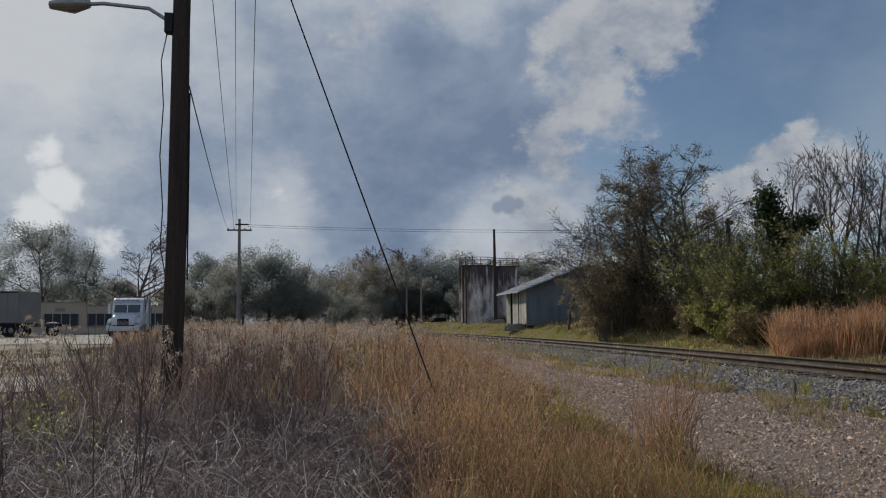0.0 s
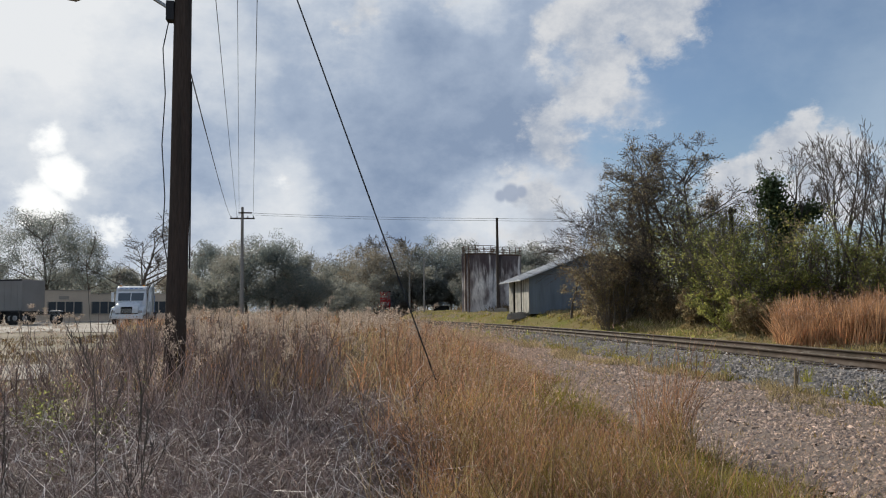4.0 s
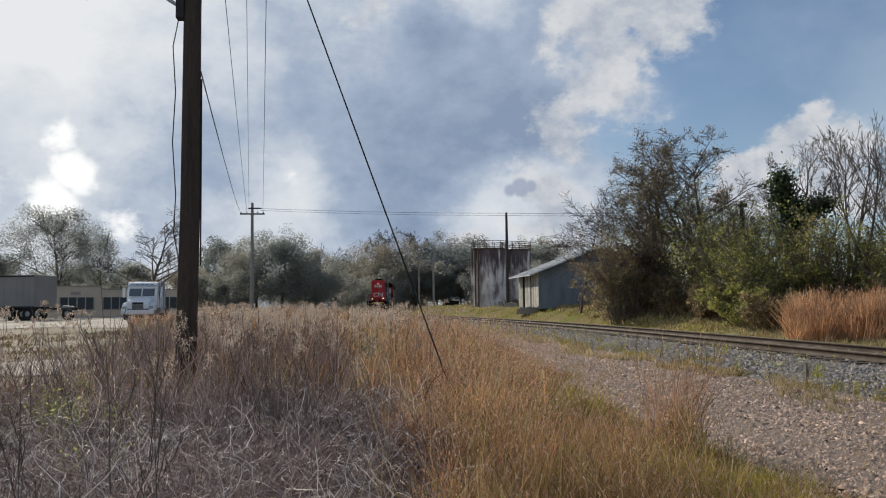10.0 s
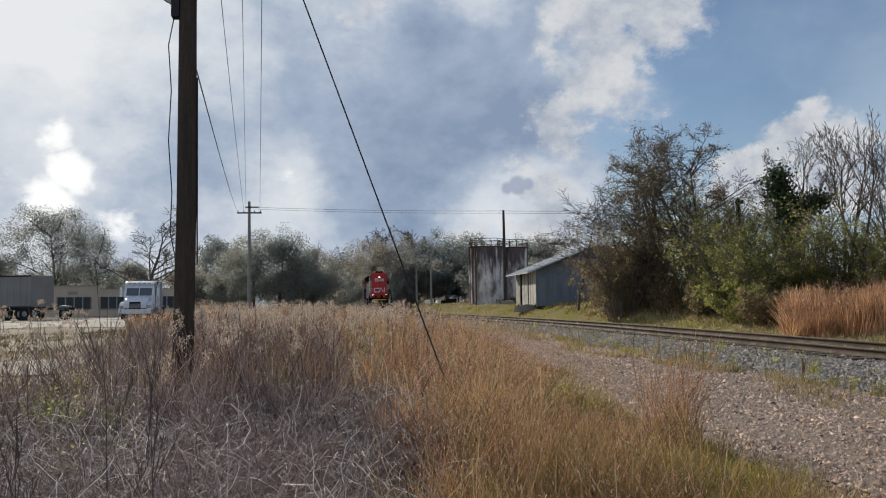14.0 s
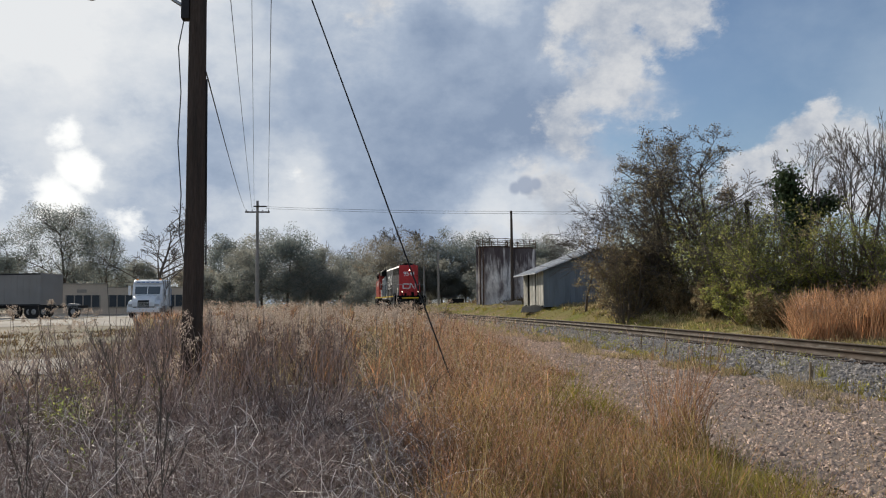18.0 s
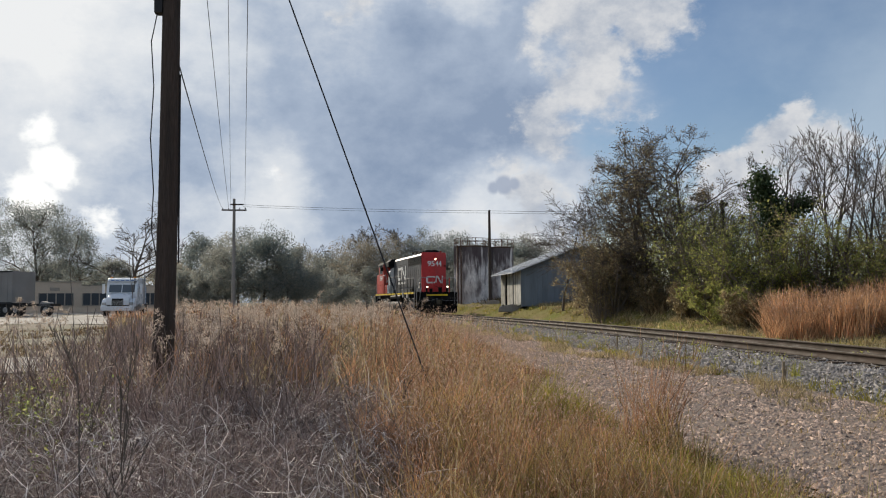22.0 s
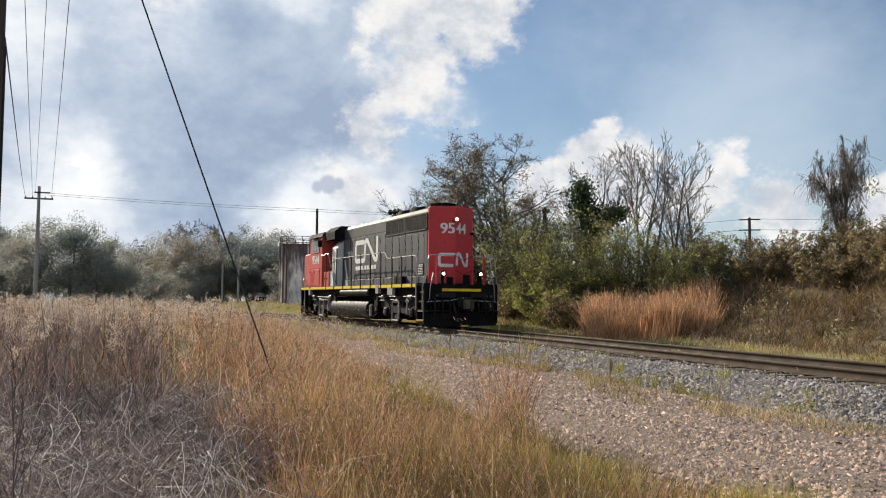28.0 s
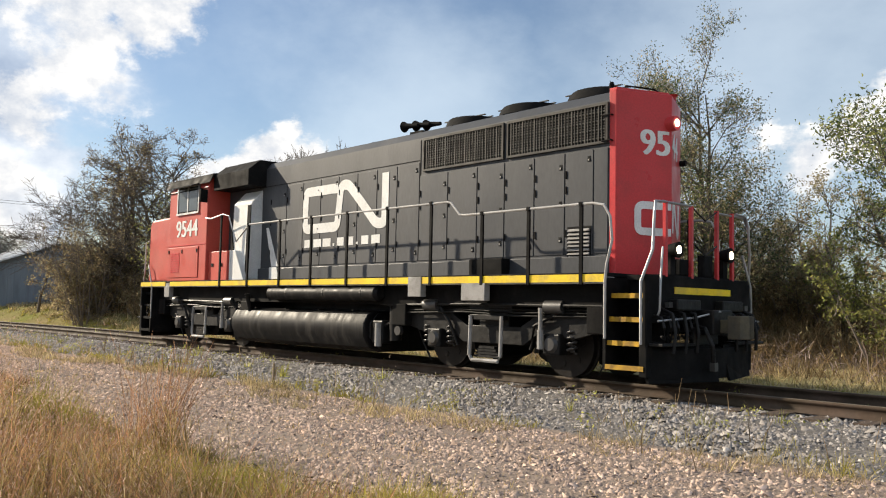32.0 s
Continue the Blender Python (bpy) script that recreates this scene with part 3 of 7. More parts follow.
def skeleton(height, r, stems=1, spread=0.55, levels=(9, 7, 5), trunk=0.02, lift=0.12, low=0.25, ratio=0.5, wiggle=0.12):
    """Trunk, limbs and twigs of a tree with its foot at the origin: a list of (paths, radii)."""
    base = np.zeros((stems, 3))
    base[:, :2] = r.normal(0, 0.25 if stems > 1 else 0.0, (stems, 2))
    lean = np.concatenate([r.normal(0, 0.16 if stems > 1 else 0.05, (stems, 2)), np.ones((stems, 1))], 1)
    L = height * r.uniform(0.72, 0.86, stems)
    p = curl(base, lean, L, 7, 0.02, wiggle * 0.6, r)
    r0 = trunk * height * r.uniform(0.85, 1.1, stems)
    rad = r0[:, None] * np.linspace(1, 0.12, 7)
    out = [(p, rad)]
    length, rbase = L, r0
    for lv, m in enumerate(levels):
        n = len(p) * m
        par = np.repeat(np.arange(len(p)), m)
        t = r.uniform(low if lv == 0 else 0.2, 1.0, n)
        s, d = along(p[par], t)
        d /= np.linalg.norm(d, axis=1, keepdims=True) + 1e-9
        rnd = r.normal(0, 1, (n, 3))
        rnd -= d * (rnd * d).sum(1, keepdims=True)
        rnd /= np.linalg.norm(rnd, axis=1, keepdims=True) + 1e-9
        ang = r.uniform(0.6, 1.35, n) * spread * 1.5
        nd = d * np.cos(ang)[:, None] + rnd * np.sin(ang)[:, None]
        nd[:, 2] += lift
        nl = length[par] * ratio * (1.15 - 0.55 * t) * r.uniform(0.6, 1.15, n)
        nr = rbase[par] * (1 - 0.65 * t) * 0.55
        k = 5 if lv < 2 else 3
        p = curl(s, nd, nl, k, lift * 0.25, wiggle, r)
        rad = nr[:, None] * np.linspace(1, 0.12, k)
        out.append((p, np.maximum(rad, min(0.004, trunk * height * 0.25))))
        length, rbase = nl, nr
    return out


def leaves_at(paths, n, size, r, scatter):
    """n small two-sided leaves round the outer parts of the twigs."""
    i = r.integers(0, len(paths), n)
    c, _ = along(paths[i], r.uniform(0.15, 1.0, n))
    c = c + r.normal(0, scatter, (n, 3))
    u = r.normal(0, 1, (n, 3))
    u /= np.linalg.norm(u, axis=1, keepdims=True)
    w = np.cross(u, r.normal(0, 1, (n, 3)))
    w /= np.linalg.norm(w, axis=1, keepdims=True) + 1e-9
    s = size * r.uniform(0.6, 1.4, n)[:, None]
    v = np.stack([c - u * s, c + w * s * 0.8, c + u * s], 1)
    return v.reshape(-1, 3), np.arange(n * 3).reshape(n, 3)


def tree(name, at, height, seed, label, category="tree", group="", leaf=None, count=0, size=0.05, scatter=0.15, lean=0.0, min_r=0.0, sides=(7, 4, 3, 3), leaf2=None, share2=0.0, wide=1.0, **kw):
    r = np.random.default_rng(seed)
    x, y = at
    sk = skeleton(height, r, **kw)
    top = max(p[..., 2].max() for p, _ in sk)
    sc = height / top
    V, Q, n = [], [], 0
    for lv, (p, rad) in enumerate(sk):
        p *= sc * np.array([wide, wide, 1.0])
        v, q = tubes(p, np.maximum(rad, min_r), sides[min(lv, len(sides) - 1)])
        V.append(v)
        Q.append(q + n)
        n += len(v)
    ob = empty(name, pose(x, y, gz(x, y) - 0.05), label, category, group)
    wood = new("trunk", fast_mesh("trunk", np.concatenate(V), np.concatenate(Q), None, M['bark']))
    wood.parent = ob
    tips = sk[-1][0]
    for kind, num in ((leaf, count * (1 - share2)), (leaf2, count * share2)):
        if kind and num:
            v, q = leaves_at(tips, int(num), size, r, scatter)
            v[:, 2] = np.maximum(v[:, 2], 0.1)
            c = new("crown", fast_mesh("crown", v, None, q, M[kind]))
            c.parent = ob
    return ob


def bush(name, at, height, width, seed, label, leaf, count, size=0.05, leaf2=None, share2=0.0, category="shrub", group="", stems=14, scatter=0.12):
    """A many-stemmed shrub: fanning stems, side twigs and leaves through the whole body."""
    r = np.random.default_rng(seed)
    x, y = at
    a = r.uniform(0, 2 * np.pi, stems)
    s = np.stack([np.cos(a) * r.uniform(0, 0.25, stems) * width, np.sin(a) * r.uniform(0, 0.25, stems) * width, np.zeros(stems)], -1)
    d = np.stack([np.cos(a) * width * r.uniform(0.1, 0.5, stems), np.sin(a) * width * r.uniform(0.1, 0.5, stems), np.full(stems, height)], -1)
    p0 = curl(s, d, height * r.uniform(0.65, 1.12, stems), 6, -0.02, 0.12, r)
    par = np.repeat(np.arange(stems), 8)
    c, dd = along(p0[par], r.uniform(0.1, 1, len(par)))
    nd = dd / np.linalg.norm(dd, axis=1, keepdims=True) + r.normal(0, 0.7, (len(par), 3))
    p1 = curl(c, nd, height * r.uniform(0.15, 0.42, len(par)), 4, 0.0, 0.2, r)
    par = np.repeat(np.arange(len(p1)), 3)
    c, dd = along(p1[par], r.uniform(0.1, 1, len(par)))
    nd = dd / (np.linalg.norm(dd, axis=1, keepdims=True) + 1e-9) + r.normal(0, 0.8, (len(par), 3))
    p2 = curl(c, nd, height * r.uniform(0.08, 0.22, len(par)), 3, 0.0, 0.25, r)
    V, Q, n = [], [], 0
    for p, r0, sd in ((p0, 0.012 * height, 5), (p1, 0.005 * height, 3), (p2, 0.003 * height, 3)):
        rad = np.repeat((np.linspace(1, 0.35, p.shape[1]) * r0)[None], len(p), 0)
        v, q = tubes(p, rad, sd)
        V.append(v)
        Q.append(q + n)
        n += len(v)
    ob = empty(name, pose(x, y, gz(x, y) - 0.05), label, category, group)
    w = new("woody_base", fast_mesh("woody_base", np.concatenate(V), np.concatenate(Q), None, M['twig']))
    w.parent = ob
    for kind, num in ((leaf, count * (1 - share2)), (leaf2, count * share2)):
        if kind and num:
            v, q = leaves_at(p2, int(num), size, r, scatter * height * 0.25)
            v[:, 2] = np.maximum(v[:, 2], 0.05)
            o = new("foliage", fast_mesh("foliage", v, None, q, M[kind]))
            o.parent = ob
    return ob


def crown_tree(name, at, height, width, seed, label, leaf, count, size, leaf2=None, share2=0.0, clumps=26, low=0.12, group="", tight=0.085, limbs=(9, 6)):
    """A full-crowned tree: trunk and limbs, and foliage in uneven rounded clumps with gaps between."""
    r = np.random.default_rng(seed)
    x, y = at
    sk = skeleton(height * 0.95, r, stems=1, spread=0.7, levels=limbs, low=max(0.12, low), wiggle=0.13)
    V, Q, n = [], [], 0
    for lv, (p, rad) in enumerate(sk):
        v, q = tubes(p * np.array([width / height, width / height, 1.0]), np.maximum(rad, 0.02), (7, 4, 3)[lv])
        V.append(v)
        Q.append(q + n)
        n += len(v)
    ob = empty(name, pose(x, y, gz(x, y) - 0.05), label, "tree", group)
    wood = new("trunk", fast_mesh("trunk", np.concatenate(V), np.concatenate(Q), None, M['bark']))
    wood.parent = ob
    u = r.normal(0, 1, (clumps, 3))
    u /= np.linalg.norm(u, axis=1, keepdims=True)
    rad = r.uniform(0.45, 0.9, clumps)[:, None]
    mid = height * (1 + low) / 2
    half = height * (1 - low) / 2
    c = u * rad * np.array([width / 2, width / 2, half]) + np.array([0, 0, mid])
    wgt = r.uniform(0.5, 1.5, clumps)
    for kind, num in ((leaf, count * (1 - share2)), (leaf2, count * share2)):
        if kind and num:
            m = int(num)
            i = r.choice(clumps, m, p=wgt / wgt.sum())
            d = r.normal(0, 1, (m, 3))
            d /= np.linalg.norm(d, axis=1, keepdims=True)
            q = c[i] + d * (r.random(m) ** 0.45)[:, None] * (tight * height * 1.9 * wgt[i] ** 0.4)[:, None] * np.array([1, 1, 0.8])
            q[:, 2] = np.clip(q[:, 2], 0.1, height)
            a = r.normal(0, 1, (m, 3))
            a /= np.linalg.norm(a, axis=1, keepdims=True)
            b = np.cross(a, r.normal(0, 1, (m, 3)))
            b /= np.linalg.norm(b, axis=1, keepdims=True) + 1e-9
            sz = size * r.uniform(0.5, 1.4, m)[:, None]
            v = np.stack([q - a * sz, q + b * sz * 0.9, q + a * sz], 1).reshape(-1, 3)
            o = new("crown", fast_mesh("crown", v, None, np.arange(m * 3).reshape(m, 3), M[kind]))
            o.parent = ob
    return ob


def grow_trees():
    # wooded bank beyond the track
    tree("oak_tree", spot(21.8, 46), 9.5, 11, "half-bare tree with thin olive leaves on the bank", leaf="leaf_olive", count=8500, size=0.045, scatter=0.13, stems=2, spread=0.68, levels=(14, 10, 9), low=0.2, leaf2="leaf_brown", share2=0.45, min_r=0.011, wide=1.15)
    tree("oak_tree", spot(24.0, 47), 9.9, 12, "tall half-bare tree with a few brown leaves", leaf="leaf_brown", count=6000, size=0.045, scatter=0.13, stems=2, spread=0.68, levels=(14, 10, 9), low=0.22, leaf2="leaf_olive", share2=0.5, min_r=0.011, wide=1.15)
    tree("oak_tree", spot(26.0, 50), 7.6, 15, "bare twiggy tree behind the shrubs", leaf="leaf_brown", count=1500, size=0.06, stems=2, levels=(11, 9, 7), min_r=0.009, wide=1.0)
    tree("bare_tree", spot(17.4, 50), 7.2, 13, "bare grey tree beside the old shed", stems=3, spread=0.62, levels=(8, 8, 8), lift=0.08, min_r=0.009, low=0.25, wide=1.5, ratio=0.62, trunk=0.011)
    tree("ivy_tree", spot(30.0, 40), 7.9, 21, "bare tree wrapped in dark green ivy", stems=2, spread=0.5, levels=(9, 8, 6), min_r=0.007, low=0.35, trunk=0.012, lift=0.2)
    for i, (az, d, h, sd) in enumerate([(33.0, 39, 7.3, 31), (34.6, 36, 7.6, 32), (36.6, 38, 6.6, 33), (31.6, 42, 6.6, 37), (28.2, 43, 6.4, 38)]):
        tree("bare_tree", spot(az, d), h, sd, "bare winter tree on the weedy bank", group="bare trees on the bank", stems=2 + i % 2, spread=0.5, levels=(8, 7, 5), min_r=0.008, low=0.3, trunk=0.011, lift=0.22, wide=0.85)
    tree("vine_tree", spot(45.8, 36), 5.5, 41, "dead tree draped with hanging grey vines", stems=3, spread=0.5, levels=(11, 9, 7), lift=0.05, min_r=0.006, low=0.2, wide=0.62)
    tree("oak_tree", spot(60.6, 24), 9.0, 51, "tall thin-leaved tree behind the rails", leaf="leaf_olive", count=44000, size=0.036, scatter=0.15, stems=3, spread=0.58, wide=0.95, levels=(14, 10, 8), low=0.05, leaf2="leaf_dark", share2=0.45, lift=0.1, ratio=0.46, trunk=0.012)
    tree("oak_tree", spot(55.6, 25), 5.6, 54, "dense dark olive tree beyond the rails", leaf="leaf_green", count=30000, size=0.04, scatter=0.16, stems=4, spread=0.6, wide=0.9, levels=(12, 9, 7), low=0.05, leaf2="leaf_dark", share2=0.5)
    tree("oak_tree", spot(74.5, 21), 7.6, 52, "leafy olive tree beyond the rails", leaf="leaf_green", count=32000, size=0.05, scatter=0.17, stems=3, spread=0.6, levels=(12, 9, 7), low=0.1, leaf2="leaf_dark", share2=0.35)
    tree("oak_tree", spot(66.5, 31), 4.6, 53, "small twiggy olive tree on the bank", leaf="leaf_olive", count=6000, size=0.05, stems=3, levels=(9, 7, 5), low=0.1)
    # shrubs of the bank, nearest the rails first
    kinds = [("leaf_olive", "leaf_brown", "dull olive shrub on the bank"), ("leaf_green", "leaf_yellow", "green leafy shrub on the bank"), ("leaf_yellow", "leaf_green", "yellow-green shrub on the bank"), ("leaf_brown", "leaf_olive", "brown half-bare shrub on the bank")]
    rows = [(18.5, 46, 2.6, 2.0, 0), (19.0, 44, 3.6, 2.6, 0), (19.6, 45, 4.0, 3.2, 3), (20.6, 47, 4.6, 4.0, 0), (22.0, 46, 4.2, 3.6, 3), (23.2, 46, 5.2, 4.0, 0), (24.6, 43, 5.0, 3.6, 1), (26.0, 41, 4.6, 3.8, 1),
            (27.3, 38, 3.9, 3.4, 2), (28.6, 38, 4.0, 3.4, 2), (29.8, 37, 3.4, 3.2, 2), (31.4, 37, 3.4, 3.4, 2), (33.0, 37, 3.4, 3.4, 2), (34.6, 36, 3.2, 3.2, 0), (36.4, 34, 2.8, 3.0, 1), (38.4, 36, 2.4, 3.0, 3),
            (22.0, 43, 1.7, 2.2, 3), (24.6, 39, 1.5, 2.0, 3), (26.6, 36, 1.6, 2.0, 2), (28.4, 34, 1.3, 2.0, 3), (20.0, 46, 2.0, 2.2, 0),
            (47.5, 36, 1.8, 3.0, 1), (50.0, 34, 1.8, 3.0, 0), (52.6, 28, 2.6, 3.4, 0), (55.0, 27, 3.0, 3.4, 1), (57.0, 26, 3.0, 2.8, 3), (62.0, 27, 2.4, 3.2, 3), (64.5, 25, 1.8, 2.8, 3), (68.0, 25, 2.6, 3.4, 2), (71.5, 21, 2.6, 2.8, 1), (75.0, 22, 3.2, 3.4, 0),
            (43.0, 33, 1.5, 2.8, 3), (45.0, 31, 1.2, 2.6, 3), (47.0, 32, 1.5, 3.0, 3), (49.0, 30, 1.4, 2.8, 0), (51.0, 31, 1.7, 3.0, 3), (52.0, 26, 1.2, 2.4, 3), (54.0, 24, 1.4, 2.6, 3), (56.5, 23, 1.5, 2.6, 0), (41.0, 34, 1.3, 2.6, 3), (39.6, 36, 1.7, 2.6, 3)]
    for i, (az, d, h, w, k) in enumerate(rows):
        a, b, lab = kinds[k]
        bush("shrub", spot(az, d), h, w * 1.15, 100 + i, lab, a, 6500, 0.05, b, 0.4, group="shrubs on the bank")
    # far woods, in the leaf colours paled for haze
    far = [(-27, 125, 9, 0), (-24, 120, 8, 1), (-21, 125, 8, 0), (-13.5, 130, 8, 0), (-10, 125, 8, 1), (-7.6, 140, 13.0, 2), (-5.6, 118, 11.5, 0), (-3.9, 112, 12.0, 2), (-1.8, 115, 9.0, 0), (0.4, 170, 11.5, 2), (2.2, 158, 14.6, 1),
           (3.9, 152, 15.0, 1), (5.6, 165, 15.4, 0), (7.2, 160, 15.0, 2), (9.0, 170, 15.0, 2), (10.6, 165, 13.0, 0), (12.8, 128, 11.0, 2), (14.2, 130, 11.0, 0), (-16.5, 140, 8, 0), (1.4, 185, 12, 0), (-30, 130, 9, 1), (4.7, 150, 9, 1), (6.6, 150, 8.5, 0), (8.2, 155, 9, 1), (-2.8, 150, 10, 1), (11.6, 150, 9.5, 0), (-33.5, 125, 10, 0)]
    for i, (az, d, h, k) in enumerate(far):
        lf = ("leaf_far_hazed", "leaf_tan_hazed", "leaf_dark_hazed")[k]
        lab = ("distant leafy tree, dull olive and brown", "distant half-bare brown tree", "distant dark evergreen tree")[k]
        crown_tree("distant_tree", spot(az, d), h, h * (0.85 if k else 1.0), 200 + i, lab, lf, 20000 if k != 1 else 15000, 0.12 if d < 140 else 0.15, "leaf_far_hazed", 0.35 if k < 2 else 0.2, clumps=120, low=0.02, tight=0.062, group="far woods")
    crown_tree("distant_tree", spot(-18.0, 104), 13.2, 13.5, 260, "large spreading tree with thin grey-green foliage", "leaf_dark_hazed", 30000, 0.085, "leaf_far_hazed", 0.4, clumps=120, low=0.22, tight=0.05, group="far woods", limbs=(16, 10))
    tree("distant_tree", spot(-15.2, 108), 9.5, 264, "thin-leaved tree beside the yard", group="far woods", leaf="leaf_dark_hazed", count=9000, size=0.09, scatter=0.4, spread=0.72, levels=(12, 8, 6), low=0.2, min_r=0.016, wide=1.3)
    tree("distant_tree", spot(-20.6, 106), 9.5, 265, "thin-leaved tree behind the trailer", group="far woods", leaf="leaf_dark_hazed", count=9000, size=0.09, scatter=0.4, spread=0.72, levels=(12, 8, 6), low=0.2, min_r=0.016, wide=1.3)
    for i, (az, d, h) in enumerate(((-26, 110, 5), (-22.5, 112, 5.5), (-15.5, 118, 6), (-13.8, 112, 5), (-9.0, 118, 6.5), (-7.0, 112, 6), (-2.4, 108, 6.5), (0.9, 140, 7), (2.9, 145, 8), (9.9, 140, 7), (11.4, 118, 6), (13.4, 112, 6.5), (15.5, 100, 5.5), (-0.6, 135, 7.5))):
        crown_tree("distant_tree", spot(az, d), h, h * 1.5, 300 + i, "low rounded tree at the wood's edge", "leaf_far_hazed", 9000, 0.12, "leaf_dark_hazed", 0.25, clumps=70, low=0.0, tight=0.07, group="far woods")
    tree("bare_tree", spot(-12.8, 100), 12.8, 261, "bare tree behind the parked lorry", spread=0.66, levels=(13, 9, 8), low=0.25, min_r=0.022, wide=1.5, lift=0.3)
    tree("bare_tree", spot(-1.5, 150), 12.5, 262, "bare tree in the far woods", group="far woods", levels=(9, 6, 5), min_r=0.03)
    tree("bare_tree", spot(5.1, 165), 17.0, 263, "bare tree rising over the far woods", group="far woods", levels=(11, 8, 6), min_r=0.035)
    tree("bare_tree", spot(3.0, 160), 16.5, 266, "bare tree rising over the far woods", group="far woods", levels=(11, 8, 6), min_r=0.035, wide=1.3)


grow_trees()


def far_band():
    """The wooded skyline behind everything, as loose leaf masses."""
    r = np.random.default_rng(17)
    n = 70000
    az = r.uniform(-44, 84, n)
    d = r.uniform(195, 245, n)
    a = np.radians(az)
    top = 7.0 + 2.0 * np.sin(az * 0.9) + 1.3 * np.sin(az * 2.3 + 1) + 0.8 * np.sin(az * 5.1)
    c = np.stack([-d * np.cos(a), d * np.sin(a), top * r.random(n) ** 0.8], -1)
    u = r.normal(0, 1, (n, 3))
    u /= np.linalg.norm(u, axis=1, keepdims=True)
    w = np.cross(u, r.normal(0, 1, (n, 3)))
    w /= np.linalg.norm(w, axis=1, keepdims=True) + 1e-9
    s = 0.34 * r.uniform(0.5, 1.5, n)[:, None]
    v = np.stack([c - u * s, c + w * s, c + u * s], 1).reshape(-1, 3)
    tagged(new("far_woods", fast_mesh("far_woods", v, None, np.arange(n * 3).reshape(n, 3), M['leaf_far_hazed'])), "belt of distant woods along the horizon, paled for haze", "woods", kind="stuff")


far_band()


def tufts(name, centres, per, radius, height, width, lean, mat, label, category="grass", bend=-0.25, k=3, grow=0.0, taper=True):
    """Grass in tufts: blades that fan out of each centre."""
    c = np.repeat(centres, per, 0)
    n = len(c)
    d = np.hypot(c[:, 0], c[:, 1])
    x = c[:, 0] + rng.normal(0, radius, n)
    y = c[:, 1] + rng.normal(0, radius, n)
    s = np.stack([x, y, ground_z(x, y) - 0.02], -1)
    out = np.stack([rng.normal(0, lean, n), rng.normal(0, lean, n) + 0.05, np.ones(n)], -1)
    hh = height(n) if callable(height) else height * rng.uniform(0.55, 1.15, n)
    hh = hh * np.repeat(rng.uniform(0.62, 1.25, len(centres)), per)
    tilt = np.repeat(rng.normal(0, 0.16, (len(centres), 2)), per, 0)
    out[:, :2] += tilt
    near_edge = np.where(y < track_y(x) - 3.0, np.clip((edge_y(x) - y) / 1.7, 0.34, 1.0), 1.0)
    hh = hh * np.where((np.degrees(np.arctan2(y, -x)) < -10.8) & (d > 8.5), 0.62, 1.0)
    if taper:
        hh = hh * near_edge
    p = curl(s, out, hh, k, bend, 0.10, rng)
    w = np.maximum(width * 1.5, d * 0.0012 * (1 + grow))[:, None] * np.linspace(1, 0.25, k)[None]
    return tagged(new(name, ribbons(name, p, w, M[mat])), label, category, kind="stuff")


def scatter(n, x0, x1, y0, y1, keep=None, power=0.0):
    """Random spots in a rectangle; power > 0 thins them with distance."""
    x = rng.uniform(x0, x1, n)
    y = rng.uniform(y0, y1, n)
    d = np.hypot(x, y)
    ok = d > 1.6
    if power:
        ok &= rng.random(n) < np.minimum(1, (7.0 / np.maximum(d, 1)) ** power)
    if keep:
        ok &= keep(x, y)
    return np.stack([x[ok], y[ok]], -1)


def patch(x, y, f, ph=0.0):
    return np.sin(x * f + ph) * np.cos(y * f * 1.3 - ph) + 0.5 * np.sin(x * f * 2.1 + y * f * 1.7)


def field_side(x, y):
    d = np.hypot(x, y)
    far_lot = ((bearing(x, y) < -13.5) & (d > 19)) | ((bearing(x, y) < -17.5 + patch(x, y, 1.1)) & (d > 14.5 + patch(x, y, 0.7)))
    return (y < edge_y(x) - 0.3 + 0.3 * patch(x, y, 1.7)) & ~far_lot


def fluff(name, tops, per, spread, size, mat, label, drop=0.0):
    """Small seed hairs round the given points."""
    c = np.repeat(tops, per, 0)
    n = len(c)
    c = c + rng.normal(0, 1, (n, 3)) * np.array(spread)
    d = rng.normal(0, 1, (n, 3)) + np.array([0, 0, 0.3 - drop])
    d /= np.linalg.norm(d, axis=1, keepdims=True)
    dist = np.hypot(c[:, 0], c[:, 1])
    L = size * rng.uniform(0.5, 1.4, n)
    p = np.stack([c, c + d * L[:, None]], 1)
    w = np.maximum(size * 0.2, dist * 0.0007)[:, None] * np.ones((1, 2))
    return tagged(new(name, ribbons(name, p, w, M[mat])), label, "grass", kind="stuff")


def canes(name, centres, per, height, mat, label, width=0.0045, arch=-0.3, lean=0.55, wiggle=0.22, k=6):
    """Tangled dead stems that rise and arch over."""
    c = np.repeat(centres, per, 0)
    n = len(c)
    x = c[:, 0] + rng.normal(0, 0.14, n)
    y = c[:, 1] + rng.normal(0, 0.14, n)
    s = np.stack([x, y, ground_z(x, y) + rng.uniform(0, 0.45, n) * height], -1)
    out = np.stack([rng.normal(0, lean, n), rng.normal(0, lean, n), rng.uniform(0.35, 1.2, n)], -1)
    p = curl(s, out, height * rng.uniform(0.5, 1.25, n), k, arch / k * 2, wiggle, rng)
    p[..., 2] = np.maximum(p[..., 2], ground_z(p[..., 0], p[..., 1]) + 0.01)
    d = np.hypot(c[:, 0], c[:, 1])
    w = np.maximum(width * 1.3, d * 0.0011)[:, None] * np.linspace(1, 0.5, k)[None]
    return tagged(new(name, ribbons(name, p, w, M[mat])), label, "brush", kind="stuff")


